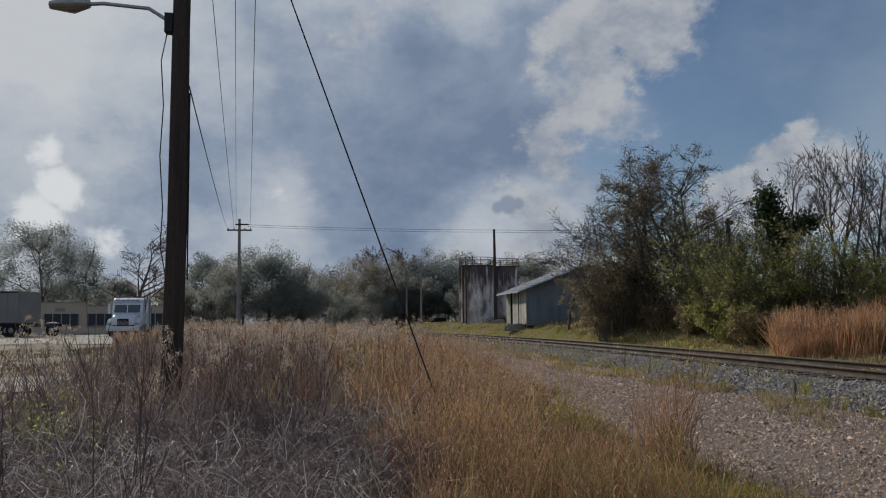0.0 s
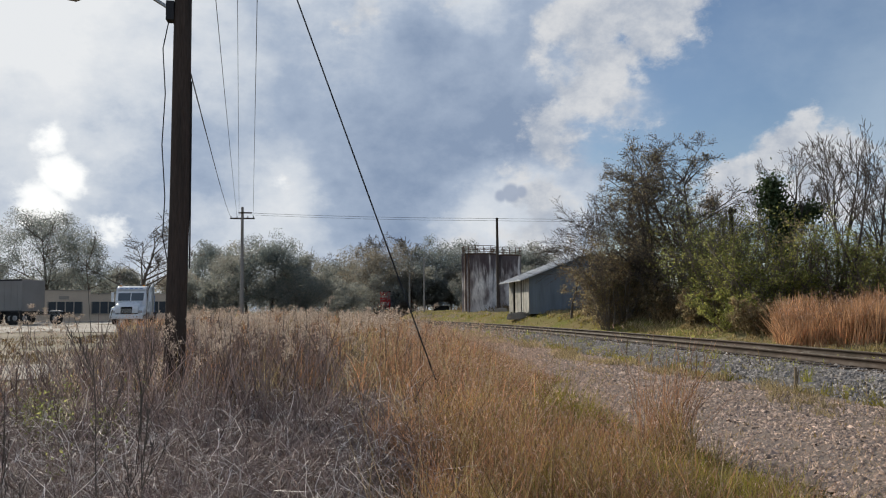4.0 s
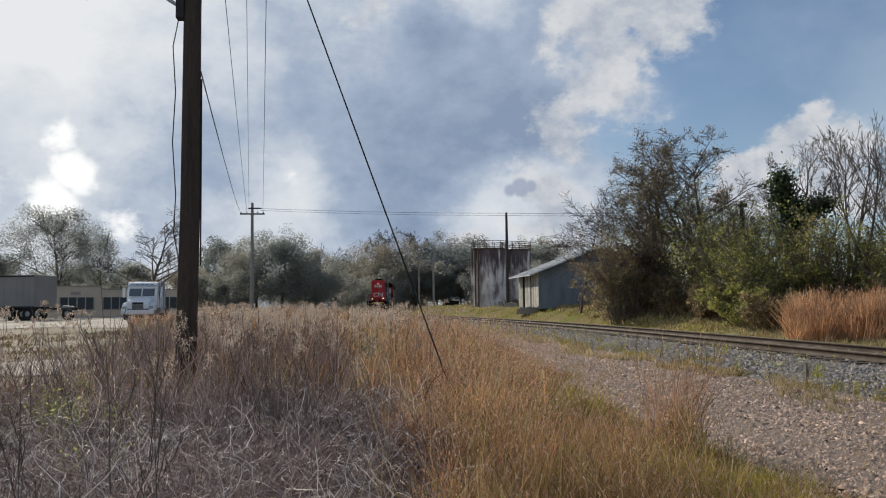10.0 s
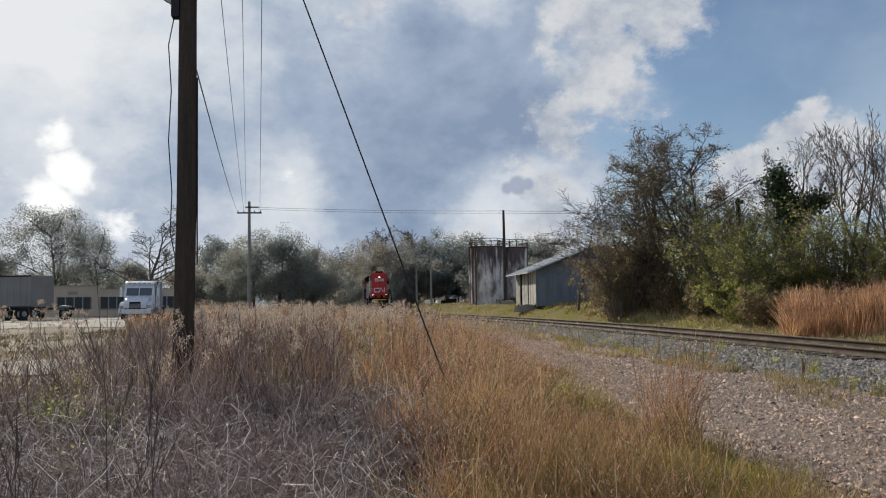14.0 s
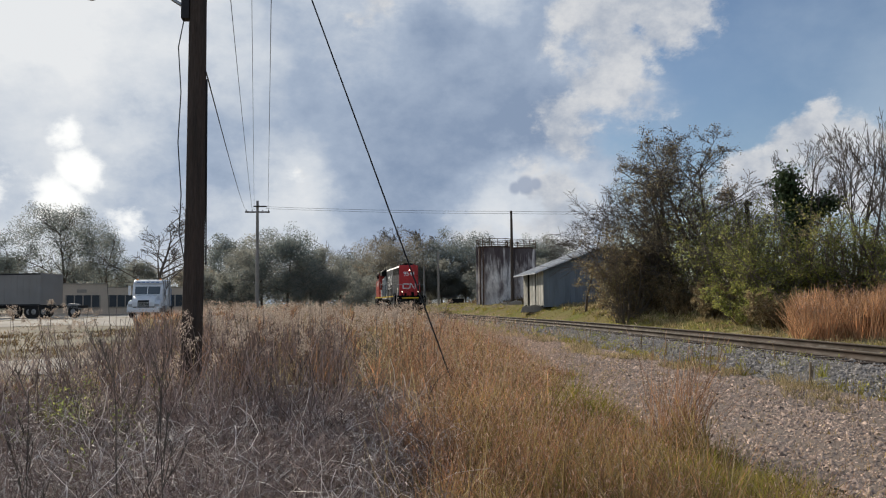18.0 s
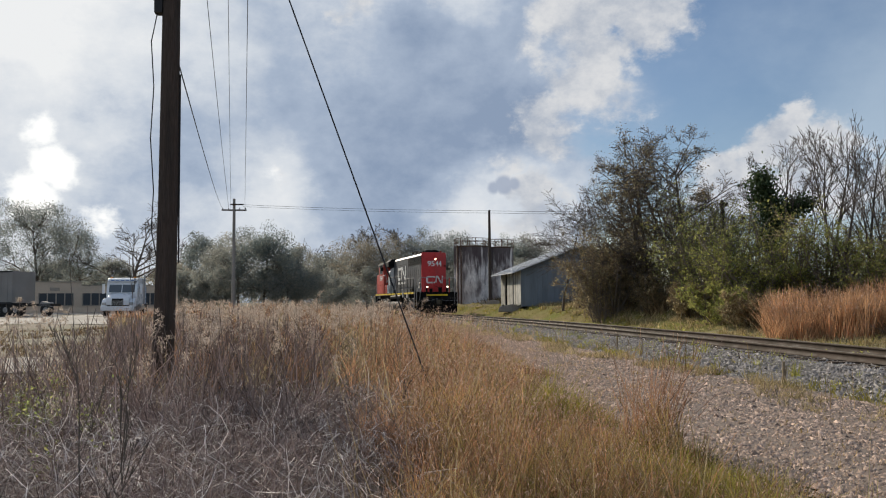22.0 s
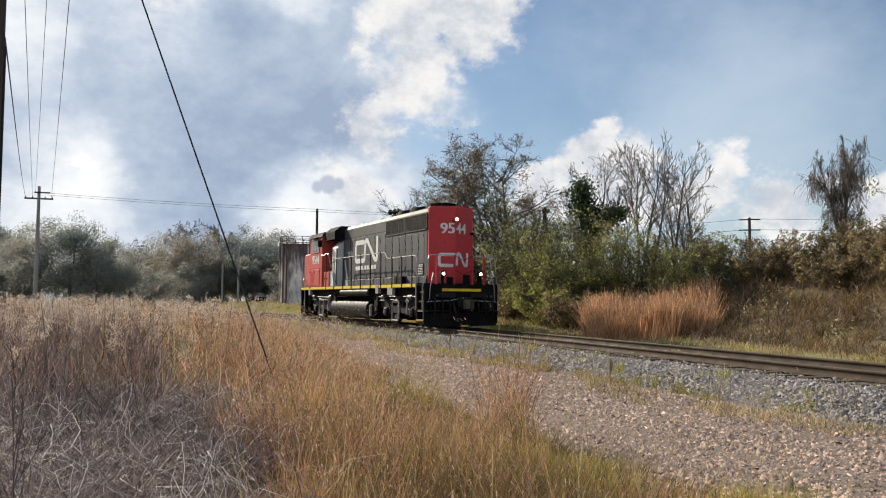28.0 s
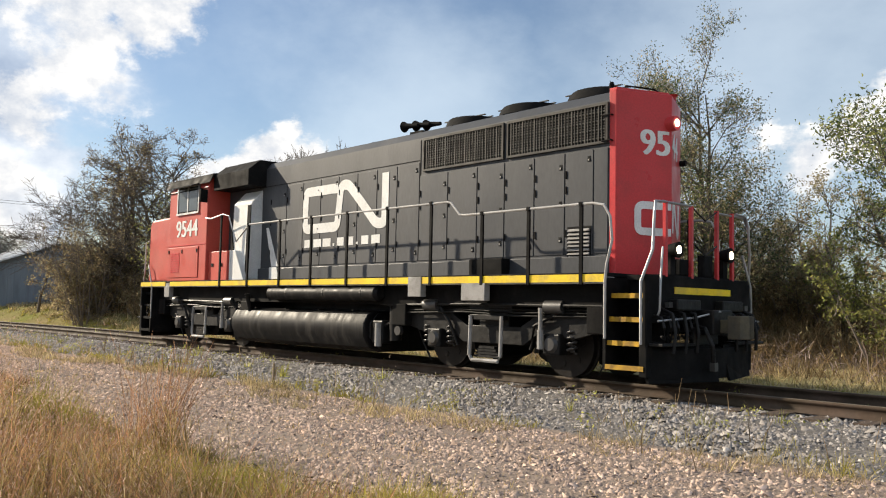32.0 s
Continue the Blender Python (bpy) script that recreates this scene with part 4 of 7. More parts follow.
def weeds(name, centres, height, per, size, mat, label):
    """Low leafy herbs: upright stems with leaves all along."""
    c = np.repeat(centres, per, 0)
    n = len(c)
    h = np.repeat(height * rng.uniform(0.6, 1.2, len(centres)), per)
    pos = np.stack([c[:, 0] + rng.normal(0, 0.07, n), c[:, 1] + rng.normal(0, 0.07, n), np.zeros(n)], -1)
    pos[:, 2] = ground_z(c[:, 0], c[:, 1]) + h * rng.uniform(0.1, 1.0, n)
    u = rng.normal(0, 1, (n, 3))
    u /= np.linalg.norm(u, axis=1, keepdims=True)
    w = np.cross(u, rng.normal(0, 1, (n, 3)))
    w /= np.linalg.norm(w, axis=1, keepdims=True) + 1e-9
    s = size * rng.uniform(0.5, 1.4, n)[:, None]
    v = np.stack([pos, pos + u * s * 0.5 + w * s * 0.22, pos + u * s, pos + u * s * 0.5 - w * s * 0.22], 1)
    return tagged(new(name, fast_mesh(name, v.reshape(-1, 3), np.arange(n * 4).reshape(n, 4), None, M[mat])), label, "weeds", kind="stuff")


def bearing(x, y):
    return np.degrees(np.arctan2(y, -x))


def grow_grass():
    az = bearing
    gap = lambda x, y, f, lim: patch(x, y, f, 1.3) > lim
    # rust-red broom grass over the middle of the field, in uneven clumps
    c = scatter(9500, -62, -7.0, -26, 6, lambda x, y: field_side(x, y) & (az(x, y) > -27) & ((az(x, y) > 5.5 + 2.5 * patch(x, y, 0.6)) | (np.hypot(x, y) > 11.0)), 1.1)
    tufts("broom_grass", c, 14, 0.10, 0.85, 0.005, 0.24, "grass_rust", "tall rust-brown broom grass gone to seed", k=4)
    tops = np.stack([c[:, 0], c[:, 1], ground_z(c[:, 0], c[:, 1]) + np.where(az(c[:, 0], c[:, 1]) < -10.8, 0.42, 0.72)], -1)
    fluff("seed_heads", tops[::1], 34, (0.18, 0.18, 0.2), 0.034, "fluff", "pale feathery seed heads of the broom grass")
    c = scatter(5200, -34, -3.6, -1.0, 5, lambda x, y: field_side(x, y) & (az(x, y) > 5.0 + 2 * patch(x, y, 0.9)) & gap(x, y, 1.1, -0.75), 1.0)
    tufts("broom_grass", c, 20, 0.09, 0.62, 0.004, 0.28, "grass_rust", "rust-brown broom grass beside the gravel track", k=4)
    tops = np.stack([c[:, 0], c[:, 1], ground_z(c[:, 0], c[:, 1]) + 0.5], -1)
    fluff("seed_heads", tops, 36, (0.14, 0.14, 0.17), 0.02, "fluff", "pale feathery seed heads of the broom grass")
    tufts("golden_grass", scatter(3600, -24, -2.6, 0.0, 5, lambda x, y: field_side(x, y) & (az(x, y) > 6.5 + 3 * patch(x, y, 0.8)) & gap(x, y, 1.4, -0.55), 0.8), 24, 0.09, 0.5, 0.004, 0.36, "grass_gold", "golden dry grass along the gravel edge")
    tufts("green_grass", scatter(4200, -18, -0.5, 0.3, 4.6, lambda x, y: field_side(x, y) & (az(x, y) > 10) & gap(x, y, 1.3, -0.5), 0.5), 24, 0.08, 0.34, 0.004, 0.4, "grass_green", "yellow-green grass among the dry tufts")
    tufts("green_grass", scatter(900, -10, -2.5, 2.3, 4.0, lambda x, y: field_side(x, y) & gap(x, y, 1.6, -0.3)), 26, 0.09, 0.27, 0.004, 0.42, "grass_green", "low yellow-green grass at the edge of the gravel", taper=False)
    tufts("pale_grass", scatter(7000, -46, -3, -20, 5.5, lambda x, y: field_side(x, y) & ((np.hypot(x, y) > 10) | (az(x, y) > 4)), 1.0), 6, 0.12, 0.9, 0.003, 0.28, "grass_pale", "pale dry stalks standing in the field")
    tufts("trodden_grass", scatter(2600, -2.6, 9, -9, 3.2, lambda x, y: field_side(x, y)), 9, 0.12, 0.14, 0.004, 0.5, "grass_pale", "short trodden dry grass beside the gravel", taper=False)
    # one taller clump at the edge of the stones and a bright green one
    for x, y, n, h, mt, nm, lab in ((-7.5, 3.15, 3, 1.1, "grass_rust", "grass_clump", "tall rust-brown grass clump on the gravel edge"), (-7.2, 3.2, 3, 0.7, "grass_gold", "grass_clump", "golden grass clump on the gravel edge"), (-9.6, 2.75, 7, 0.6, "grass_green", "grass_clump", "bright yellow-green grass clump"), (-6.1, 2.75, 6, 0.3, "grass_green", "grass_clump", "yellow-green grass clump at the gravel edge")):
        cc = np.array([x, y]) + rng.normal(0, 0.12, (n, 2))
        tufts(nm, cc, 60, 0.08, h, 0.004, 0.11, mt, lab, taper=False)
    # grey tangle of dead canes in the near corner
    brush = lambda x, y: (az(x, y) < 6.0 + 2.2 * patch(x, y, 1.3)) & (np.hypot(x, y) < 12) & (az(x, y) > -48)
    c = scatter(6400, -11.5, -1.2, -8.5, 1.0, brush, 0.75)
    canes("dead_brush", c, 12, 0.62, "brush", "grey tangle of dead weed stems", 0.005, -1.0, 1.0, 0.34, 5)
    canes("dead_brush", c[::2], 5, 0.72, "brush_pale", "bleached pale canes arching out of the brush", 0.0042, -1.3, 1.0, 0.36, 7)
    c = scatter(3000, -26, -8, -18, 0.0, lambda x, y: field_side(x, y) & (az(x, y) < 4), 0.9)
    canes("dead_brush", c, 8, 0.85, "brush", "grey-brown dead weed stems in the field", 0.005, -0.1, 0.3, 0.12, 4)
    # goldenrod with pale fluffy heads
    c = scatter(800, -34, -7, -18, 3, lambda x, y: field_side(x, y) & (az(x, y) < 3), 0.7)
    z = ground_z(c[:, 0], c[:, 1])
    hh = rng.uniform(0.9, 1.25, len(c)) * np.where(az(c[:, 0], c[:, 1]) < -10.8, 0.68, 1.0)
    s = np.stack([c[:, 0], c[:, 1], z], -1)
    p = curl(s, np.stack([rng.normal(0, 0.12, len(c)), rng.normal(0, 0.12, len(c)), np.ones(len(c))], -1), hh, 4, -0.03, 0.05, rng)
    w = np.maximum(0.006, np.hypot(c[:, 0], c[:, 1]) * 0.0006)[:, None] * np.ones((1, 4))
    tagged(new("weed_stalks", ribbons("weed_stalks", p, w, M['twig'])), "brown upright stalks of dead goldenrod", "weeds", kind="stuff")
    fluff("goldenrod_heads", p[:, -1] - np.array([0, 0, 0.06]), 120, (0.035, 0.035, 0.06), 0.026, "plume", "pale fluffy heads of dead goldenrod")
    c = scatter(420, -30, -10, -9, 2, lambda x, y: field_side(x, y) & (az(x, y) < 6.5) & (az(x, y) > -10.5) & (np.hypot(x, y) > 11) & gap(x, y, 0.8, -0.1))
    top = np.stack([c[:, 0], c[:, 1], ground_z(c[:, 0], c[:, 1]) + rng.uniform(1.0, 1.32, len(c))], -1)
    fluff("goldenrod_heads", top, 150, (0.05, 0.05, 0.065), 0.03, "plume", "pale fluffy heads above the field")
    p = np.stack([np.concatenate([c, ground_z(c[:, 0], c[:, 1])[:, None]], 1), top + np.array([0, 0, 0.08])], 1)
    tagged(new("weed_stalks", ribbons("weed_stalks", p, np.full((len(c), 2), 0.012), M['twig'])), "thin stalks under the pale seed heads", "weeds", kind="stuff")
    # tall feathery panicles that stand over the field
    c = scatter(240, -22, -7, -8, 2.5, lambda x, y: field_side(x, y) & (az(x, y) < 7) & ((az(x, y) > -10.5) | (np.hypot(x, y) < 9)) & (az(x, y) > -24) & (np.hypot(x, y) > 6.5) & gap(x, y, 0.9, -0.1))
    c = np.concatenate([c, scatter(46, -16.5, -11.5, -7.5, -3.2, lambda x, y: (az(x, y) < -16.5) & (az(x, y) > -25) & (np.hypot(x, y) > 12.5))])
    zz = rng.uniform(1.15, 1.55, len(c))
    base = np.stack([c[:, 0], c[:, 1], ground_z(c[:, 0], c[:, 1])], -1)
    p = curl(base, np.stack([rng.normal(0, 0.1, len(c)), rng.normal(0, 0.1, len(c)), np.ones(len(c))], -1), zz, 5, -0.06, 0.05, rng)
    tagged(new("weed_stalks", ribbons("weed_stalks", p, np.full((len(c), 5), 0.008), M['twig'])), "tall brown stalks of dead goldenrod", "weeds", kind="stuff")
    par = np.repeat(np.arange(len(c)), 7)
    st, _ = along(p[par], rng.uniform(0.72, 1.0, len(par)))
    arm = curl(st, np.stack([rng.normal(0, 1, len(par)), rng.normal(0, 1, len(par)), rng.uniform(0.1, 0.9, len(par))], -1), rng.uniform(0.06, 0.17, len(par)), 4, -0.2, 0.1, rng)
    fluff("goldenrod_heads", arm[:, 1:].reshape(-1, 3), 10, (0.014, 0.014, 0.014), 0.026, "plume", "pale feathery goldenrod panicles above the field")
    weeds("green_weeds", scatter(170, -11, -5.5, -4.6, -0.6, lambda x, y: (az(x, y) < -13) & (az(x, y) > -26) & gap(x, y, 1.4, 0.25)), 0.62, 60, 0.034, "leaf_green", "fresh green weeds among the dead stems")
    tufts("yard_grass", scatter(5200, -46, -12, -26, -3, lambda x, y: (az(x, y) < -13.0) & (np.hypot(x, y) > 11) & (np.hypot(x, y) < 40) & ((np.hypot(x, y) < 19.5) | (np.hypot(x, y) > 23.5)) & gap(x, y, 0.5, -0.5)), 7, 0.14, 0.24, 0.006, 0.4, "grass_bank", "low dull grass before the yard")
    # tall dry sprays on the bank beyond the rails
    c = scatter(1900, -33, -19, 13, 23, lambda x, y: (az(x, y) > 29.6) & (az(x, y) < 37.8) & (np.hypot(x, y) > 28.8) & (np.hypot(x, y) < 34) & gap(x, y, 1.6, -0.75))
    tufts("broom_grass", c, 30, 0.12, 1.2, 0.008, 0.13, "grass_red", "dense stand of tall rust-red grass on the bank", bend=-0.05)
    tops = np.stack([c[:, 0], c[:, 1], ground_z(c[:, 0], c[:, 1]) + 0.95], -1)
    fluff("seed_heads", tops, 16, (0.16, 0.16, 0.2), 0.08, "fluff", "pale seed heads of the tall red grass")
    c = scatter(7000, -42, 8, 17.0, 32, lambda x, y: (az(x, y) > 22) & (gap(x, y, 0.7, -0.8)), 0.3)
    tufts("bank_grass", c, 17, 0.2, 0.62, 0.008, 0.45, "grass_bank", "rough brown grass over the bank")
    canes("bank_brush", scatter(1300, -40, 6, 16.5, 28, lambda x, y: az(x, y) > 22, 0.2), 12, 0.7, "brush", "brown tangled brush on the bank", 0.006, -0.8, 0.9, 0.3, 4)
    weeds("bank_weeds", scatter(900, -40, 6, 16, 28, lambda x, y: (az(x, y) > 22) & gap(x, y, 0.8, 0.1), 0.2), 0.9, 36, 0.09, "leaf_olive", "low olive weeds on the bank")
    # verge, ballast weeds and the dry fringe between the two kinds of stone
    tufts("verge_grass", scatter(3200, -60, 8, 14.3, 18.5, lambda x, y: gap(x, y, 1.2, -0.9), 0.3), 12, 0.12, 0.28, 0.007, 0.4, "grass_pale", "short pale grass along the rails")
    tufts("verge_grass", scatter(3000, -90, 8, 8.0, 17.5, lambda x, y: (y > track_y(x) + 2.2) & (y < track_y(x) + 5.5) & gap(x, y, 1.2, -0.1), 0.3), 10, 0.1, 0.26, 0.006, 0.4, "grass_green", "green tufts along the rails")
    c = scatter(4200, -50, 6, 5.8, 9.0, lambda x, y: (np.abs(y - track_y(x) + 3.95 + 0.35 * patch(x, 0 * x, 0.5)) < 0.4) & gap(x, y, 1.5, -0.45))
    tufts("fringe_grass", c, 16, 0.07, 0.2, 0.004, 0.45, "grass_pale", "thin dry grass fringe between gravel and ballast", taper=False)
    c = scatter(2600, -60, 5, 6.5, 14.2, lambda x, y: (np.abs(y - track_y(x)) < 3.6) & (np.abs(y - track_y(x)) > 0.85))
    tufts("ballast_weeds", c, 16, 0.05, 0.22, 0.005, 0.35, "grass_green", "small weeds growing in the ballast", taper=False)
    c = scatter(520, -50, 4, 6.5, 14.2, lambda x, y: (np.abs(y - track_y(x)) < 3.2))
    tufts("rail_weeds", scatter(150, -48, 4, 6.5, 14.2, lambda x, y: (np.abs(np.abs(y - track_y(x)) - 1.9) < 0.9)), 26, 0.035, 0.36, 0.006, 0.16, "leaf_yellow", "upright yellow-green weeds along the rails", category="weeds", taper=False)
    weeds("ballast_weeds", c, 0.32, 26, 0.05, "leaf_yellow", "yellow-green weeds growing in the ballast")
    # mown strip, and rough weeds round tanks, shed and shrub feet
    c = scatter(6000, -112, -34, 8, 26, lambda x, y: (y > track_y(x) + 3.0) & (y < track_y(x) + 7.5 + 6 * smooth(50, 80, -x)))
    tufts("mown_grass", c, 8, 0.3, 0.13, 0.01, 0.5, "grass_lawn", "short bright yellow-green grass beyond the rails", taper=False)
    c = scatter(1500, -92, -50, 9, 24, lambda x, y: (az(x, y) > 8.0) & (y > track_y(x) + 8.5) & gap(x, y, 0.5, -0.4))
    tufts("rough_grass", c, 22, 0.35, 0.7, 0.01, 0.35, "grass_bank", "rough brown weeds round the tanks and the shed", taper=False)
    c = scatter(1200, -50, -24, 12, 26, lambda x, y: (az(x, y) > 17.5) & (y > track_y(x) + 5.5) & (y < track_y(x) + 9.5) & gap(x, y, 0.9, -0.3))
    tufts("rough_grass", c, 26, 0.22, 0.85, 0.01, 0.3, "grass_bank", "brown weeds at the foot of the shrubs", taper=False)
    c = scatter(60, -50, 2, 6.5, 9.6, lambda x, y: (y - track_y(x) < -1.5))
    canes("ballast_stalks", c, 4, 0.4, "grass_bank", "thin dry stalks in the ballast", 0.005, 0.0, 0.12, 0.06)
    tufts("gravel_tufts", scatter(620, -24, 3, 2.9, 7.2), 16, 0.06, 0.09, 0.004, 0.6, "grass_gold", "small dry tufts on the gravel", taper=False)


grow_grass()


def dead_stalk(az, d, h, seed, lab):
    tree("dead_weed", spot(az, d), h, seed, lab, category="weed", stems=1, spread=0.4, levels=(9, 4), trunk=0.0031, lift=0.3, low=0.3, ratio=0.3, sides=(5, 4, 3), min_r=0.0018, wiggle=0.05)


for a, d, h, sd in ((-11.8, 3.5, 1.3, 71), (-14.5, 5.2, 1.95, 72), (-12.6, 6.2, 1.9, 73), (2.2, 9.0, 1.3, 75), (-20, 4.2, 1.25, 76), (6.0, 9.5, 1.15, 77)):
    dead_stalk(a, d, h, sd, "tall dead weed with bare side shoots")


# ---- poles, wires, buildings ----
def wire(name, pts, r=0.012, label="thin black overhead cable between poles", sag=0.0, parent=None):
    P = []
    for a, b in zip(pts[:-1], pts[1:]):
        a, b = Vector(a), Vector(b)
        for i in range(12):
            u = i / 12
            P.append(a.lerp(b, u) - Vector((0, 0, sag * 4 * u * (1 - u))))
    P.append(Vector(pts[-1]))
    ob = part(name, Build().tube(P, r, 5), M['wire'], parent)
    if not parent:
        tagged(ob, label, "cable")
    return ob


NEAR_POLE = Vector((*spot(-9.95, 13.2), 0))
NEAR_POLE.z = gz(NEAR_POLE.x, NEAR_POLE.y)
FAR_POLE = Vector((*spot(-5.95, 81), 0))
FAR_POLE.z = gz(FAR_POLE.x, FAR_POLE.y)


def poles():
    x, y, z = NEAR_POLE
    p = empty("utility_pole", pose(x, y, z), "dark weathered wooden utility pole standing in tall grass", "pole")
    part("shaft", Build().tube([(0.06, -0.06, -0.3), (0.04, 0, 3), (0, 0, 6), (-0.04, 0.06, 12.0)], [0.165, 0.15, 0.135, 0.105], 14), M['pole'], p, smooth=True)
    arm = part("lamp_arm", Build().tube([(0, -0.12, 6.1), (-0.05, -0.5, 6.35), (-0.1, -1.2, 6.42), (-0.12, -1.5, 6.4)], 0.03, 7), M['metal'], p, "grey metal lamp arm")
    part("lamp_head", Build().tube([(-0.12, -1.4, 6.42), (-0.14, -1.65, 6.4), (-0.15, -2.0, 6.38)], [0.07, 0.14, 0.06], 10), M['metal'], arm, "grey street lamp head", smooth=True)
    part("bracket", Build().box(-0.09, 0.09, -0.24, -0.12, 5.95, 6.25), M['wire'], p)
    b = Build()
    pts = [(0.0, -0.2, 6.0), (0.05, -0.28, 5.5), (0.02, -0.24, 4.8), (0.06, -0.27, 4.0), (0.03, -0.22, 3.2), (0.05, -0.24, 2.6), (0, -0.17, 2.2)]
    part("drop_cable", b.tube(pts, 0.009, 5), M['wire'], p, "loose black drop cable")
    part("conduit", Build().tube([(0.05, 0.162, 2.1), (0.03, 0.152, 5.0)], 0.012, 5), M['wire'], p)
    part("crossarm", Build().box(-0.06, 0.06, -1.2, 1.2, 11.2, 11.32), M['pole'], p)
    # far pole with its crossarm
    x, y, z = FAR_POLE
    h = 10.8
    p = empty("utility_pole", pose(x, y, z), "grey wooden utility pole with a crossarm", "pole")
    part("shaft", Build().tube([(0, 0, -0.3), (0, 0, 5), (0, 0, h)], [0.2, 0.17, 0.12], 10), M['pole_grey'], p, smooth=True)
    part("crossarm", Build().box(-0.06, 0.06, -1.15, 1.15, h - 1.15, h - 1.02), M['pole'], p)
    part("crossarm", Build().box(0.1, 0.22, -0.35, 0.9, h - 0.62, h - 0.5), M['pole'], p)
    for yy in (-1.05, -0.5, 0.5, 1.05):
        part("insulator", Build().tube([(0, yy, h - 1.02), (0, yy, h - 0.86)], [0.05, 0.035], 7), M['wire'], p)
    # single pole before the tanks
    BP = Vector((*spot(11.45, 74), 0))
    BP.z = gz(BP.x, BP.y)
    p = empty("utility_pole", pose(*BP), "bare dark wooden pole beside the old tanks", "pole")
    part("shaft", Build().tube([(0, 0, -0.3), (0, 0, 4), (0.03, -0.03, 8.35)], [0.16, 0.14, 0.1], 9), M['pole'], p, smooth=True)
    for az, d, h, lab, mt in ((6.35, 100, 6.4, "leaning grey wooden pole far off", 'pole_grey'), (5.35, 112, 5.4, "grey lamp pole with a small arm far off", 'pole_grey')):
        x, y = spot(az, d)
        p = empty("pole", pose(x, y, gz(x, y)), lab, "pole")
        part("shaft", Build().tube([(0, 0, -0.2), (0, 0, h)], [0.14, 0.1], 8), M[mt], p, smooth=True)
        if d > 105:
            part("arm", Build().tube([(0, 0, h - 0.3), (0.1, 0.7, h - 0.7), (0.1, 1.1, h - 0.5)], 0.04, 5), M[mt], p)
    x, y = spot(26.95, 44)
    p = empty("pole", pose(x, y, gz(x, y)), "dark wooden pole standing among the shrubs", "pole")
    part("shaft", Build().tube([(0, 0, -0.2), (0, 0, 5.35)], [0.14, 0.11], 8), M['pole'], p, smooth=True)
    part("bracket", Build().box(-0.1, 0.1, -0.12, 0.25, 5.1, 5.3), M['pole'], p)
    x, y = spot(40.45, 74)
    p = empty("utility_pole", pose(x, y, gz(x, y)), "dark utility pole with two crossarms beyond the bank", "pole")
    hh = 8.65 - gz(x, y)
    part("shaft", Build().tube([(0, 0, -0.2), (0, 0, hh)], [0.15, 0.11], 8), M['pole'], p, smooth=True)
    for dz in (0.12, 1.0):
        c = part("crossarm", Build().box(-0.05, 0.05, -0.85, 0.85, hh - dz - 0.1, hh - dz), M['pole'], p)
        c.matrix_basis = pose(0, 0, 0, 0, 0, -35)
    # cables
    top = FAR_POLE + Vector((0, 0, 10.8))
    near = NEAR_POLE + Vector((0, 0, 11.3))
    wire("overhead_cable", [top + Vector((0, -1.05, -1.0)), NEAR_POLE + Vector((0.1, 0.15, 5.1))], 0.011, sag=0.3)
    wire("overhead_cable", [top + Vector((0, -0.5, -0.9)), near + Vector((0, 0.0, 0))], 0.012, sag=0.3)
    wire("overhead_cable", [top + Vector((0, -0.3, -0.9)), near + Vector((0, 0.75, 0.1))], 0.010, sag=0.3)
    wire("overhead_cable", [top + Vector((0, 1.0, -0.9)), Vector((8, 0.85, 11.0))], 0.012, sag=0.3)
    far_end = Vector((*spot(24, 78), 9.6))
    wire("overhead_cable", [top + Vector((0.1, 0.2, -0.55)), BP + Vector((0, 0, 8.3)), far_end], 0.014, sag=0.12)
    wire("overhead_cable", [top + Vector((0.1, 0.8, -0.75)), BP + Vector((0, 0, 8.1)), far_end - Vector((0, 0, 0.2))], 0.012, sag=0.12)
    for dz in (0.0, 0.9):
        a = Vector((*spot(28, 82), 8.4 - dz))
        wire("overhead_cable", [a, Vector((*spot(40.45, 74), 8.55 - dz)), Vector((*spot(58, 85), 8.6 - dz))], 0.013, sag=0.15)
    # stay of the near pole, anchored in the field
    ax, ay = spot(8.1, 12)
    wire("guy_wire", [NEAR_POLE + Vector((0, 0.085, 11.0)), Vector((ax, ay, gz(ax, ay) - 0.1))], 0.012, "taut black guy wire of the utility pole")


poles()


# ---- locomotive ----
GRIME = (0.10, 0.085, 0.07)
M['black'] = material("black_paint", (0.0065, 0.0065, 0.0065), 0.75, spec=0.08, second=(0.010, 0.0095, 0.0095), scale=1.5, amount=0.8, fine=20, grain=0.2, dirt=(0.026, 0.022, 0.02), dirt_scale=3.0, dirt_amount=0.4)
M['hood'] = material("hood_paint", (0.040, 0.043, 0.049), 0.5, spec=0.26, second=(0.056, 0.058, 0.064), scale=0.7, amount=0.9, fine=25, grain=0.12, dirt=(0.13, 0.13, 0.135), dirt_scale=0.9, dirt_amount=0.35, stretch=(1, 1, 0.35))
M['red'] = material("red_paint", (0.56, 0.042, 0.045), 0.38, spec=0.3, second=(0.48, 0.04, 0.042), scale=0.9, amount=0.8, dirt=(0.16, 0.04, 0.035), dirt_scale=1.6, dirt_amount=0.4)
M['orange'] = material("orange_paint", (0.53, 0.085, 0.062), 0.45, second=(0.45, 0.072, 0.058), scale=0.9, amount=0.8, dirt=(0.30, 0.08, 0.05), dirt_scale=1.6, dirt_amount=0.35)
M['yellow'] = material("yellow_paint", (0.88, 0.62, 0.02), 0.5, second=(0.62, 0.42, 0.04), scale=2, amount=0.8, dirt=(0.25, 0.2, 0.1), dirt_scale=3, dirt_amount=0.45)
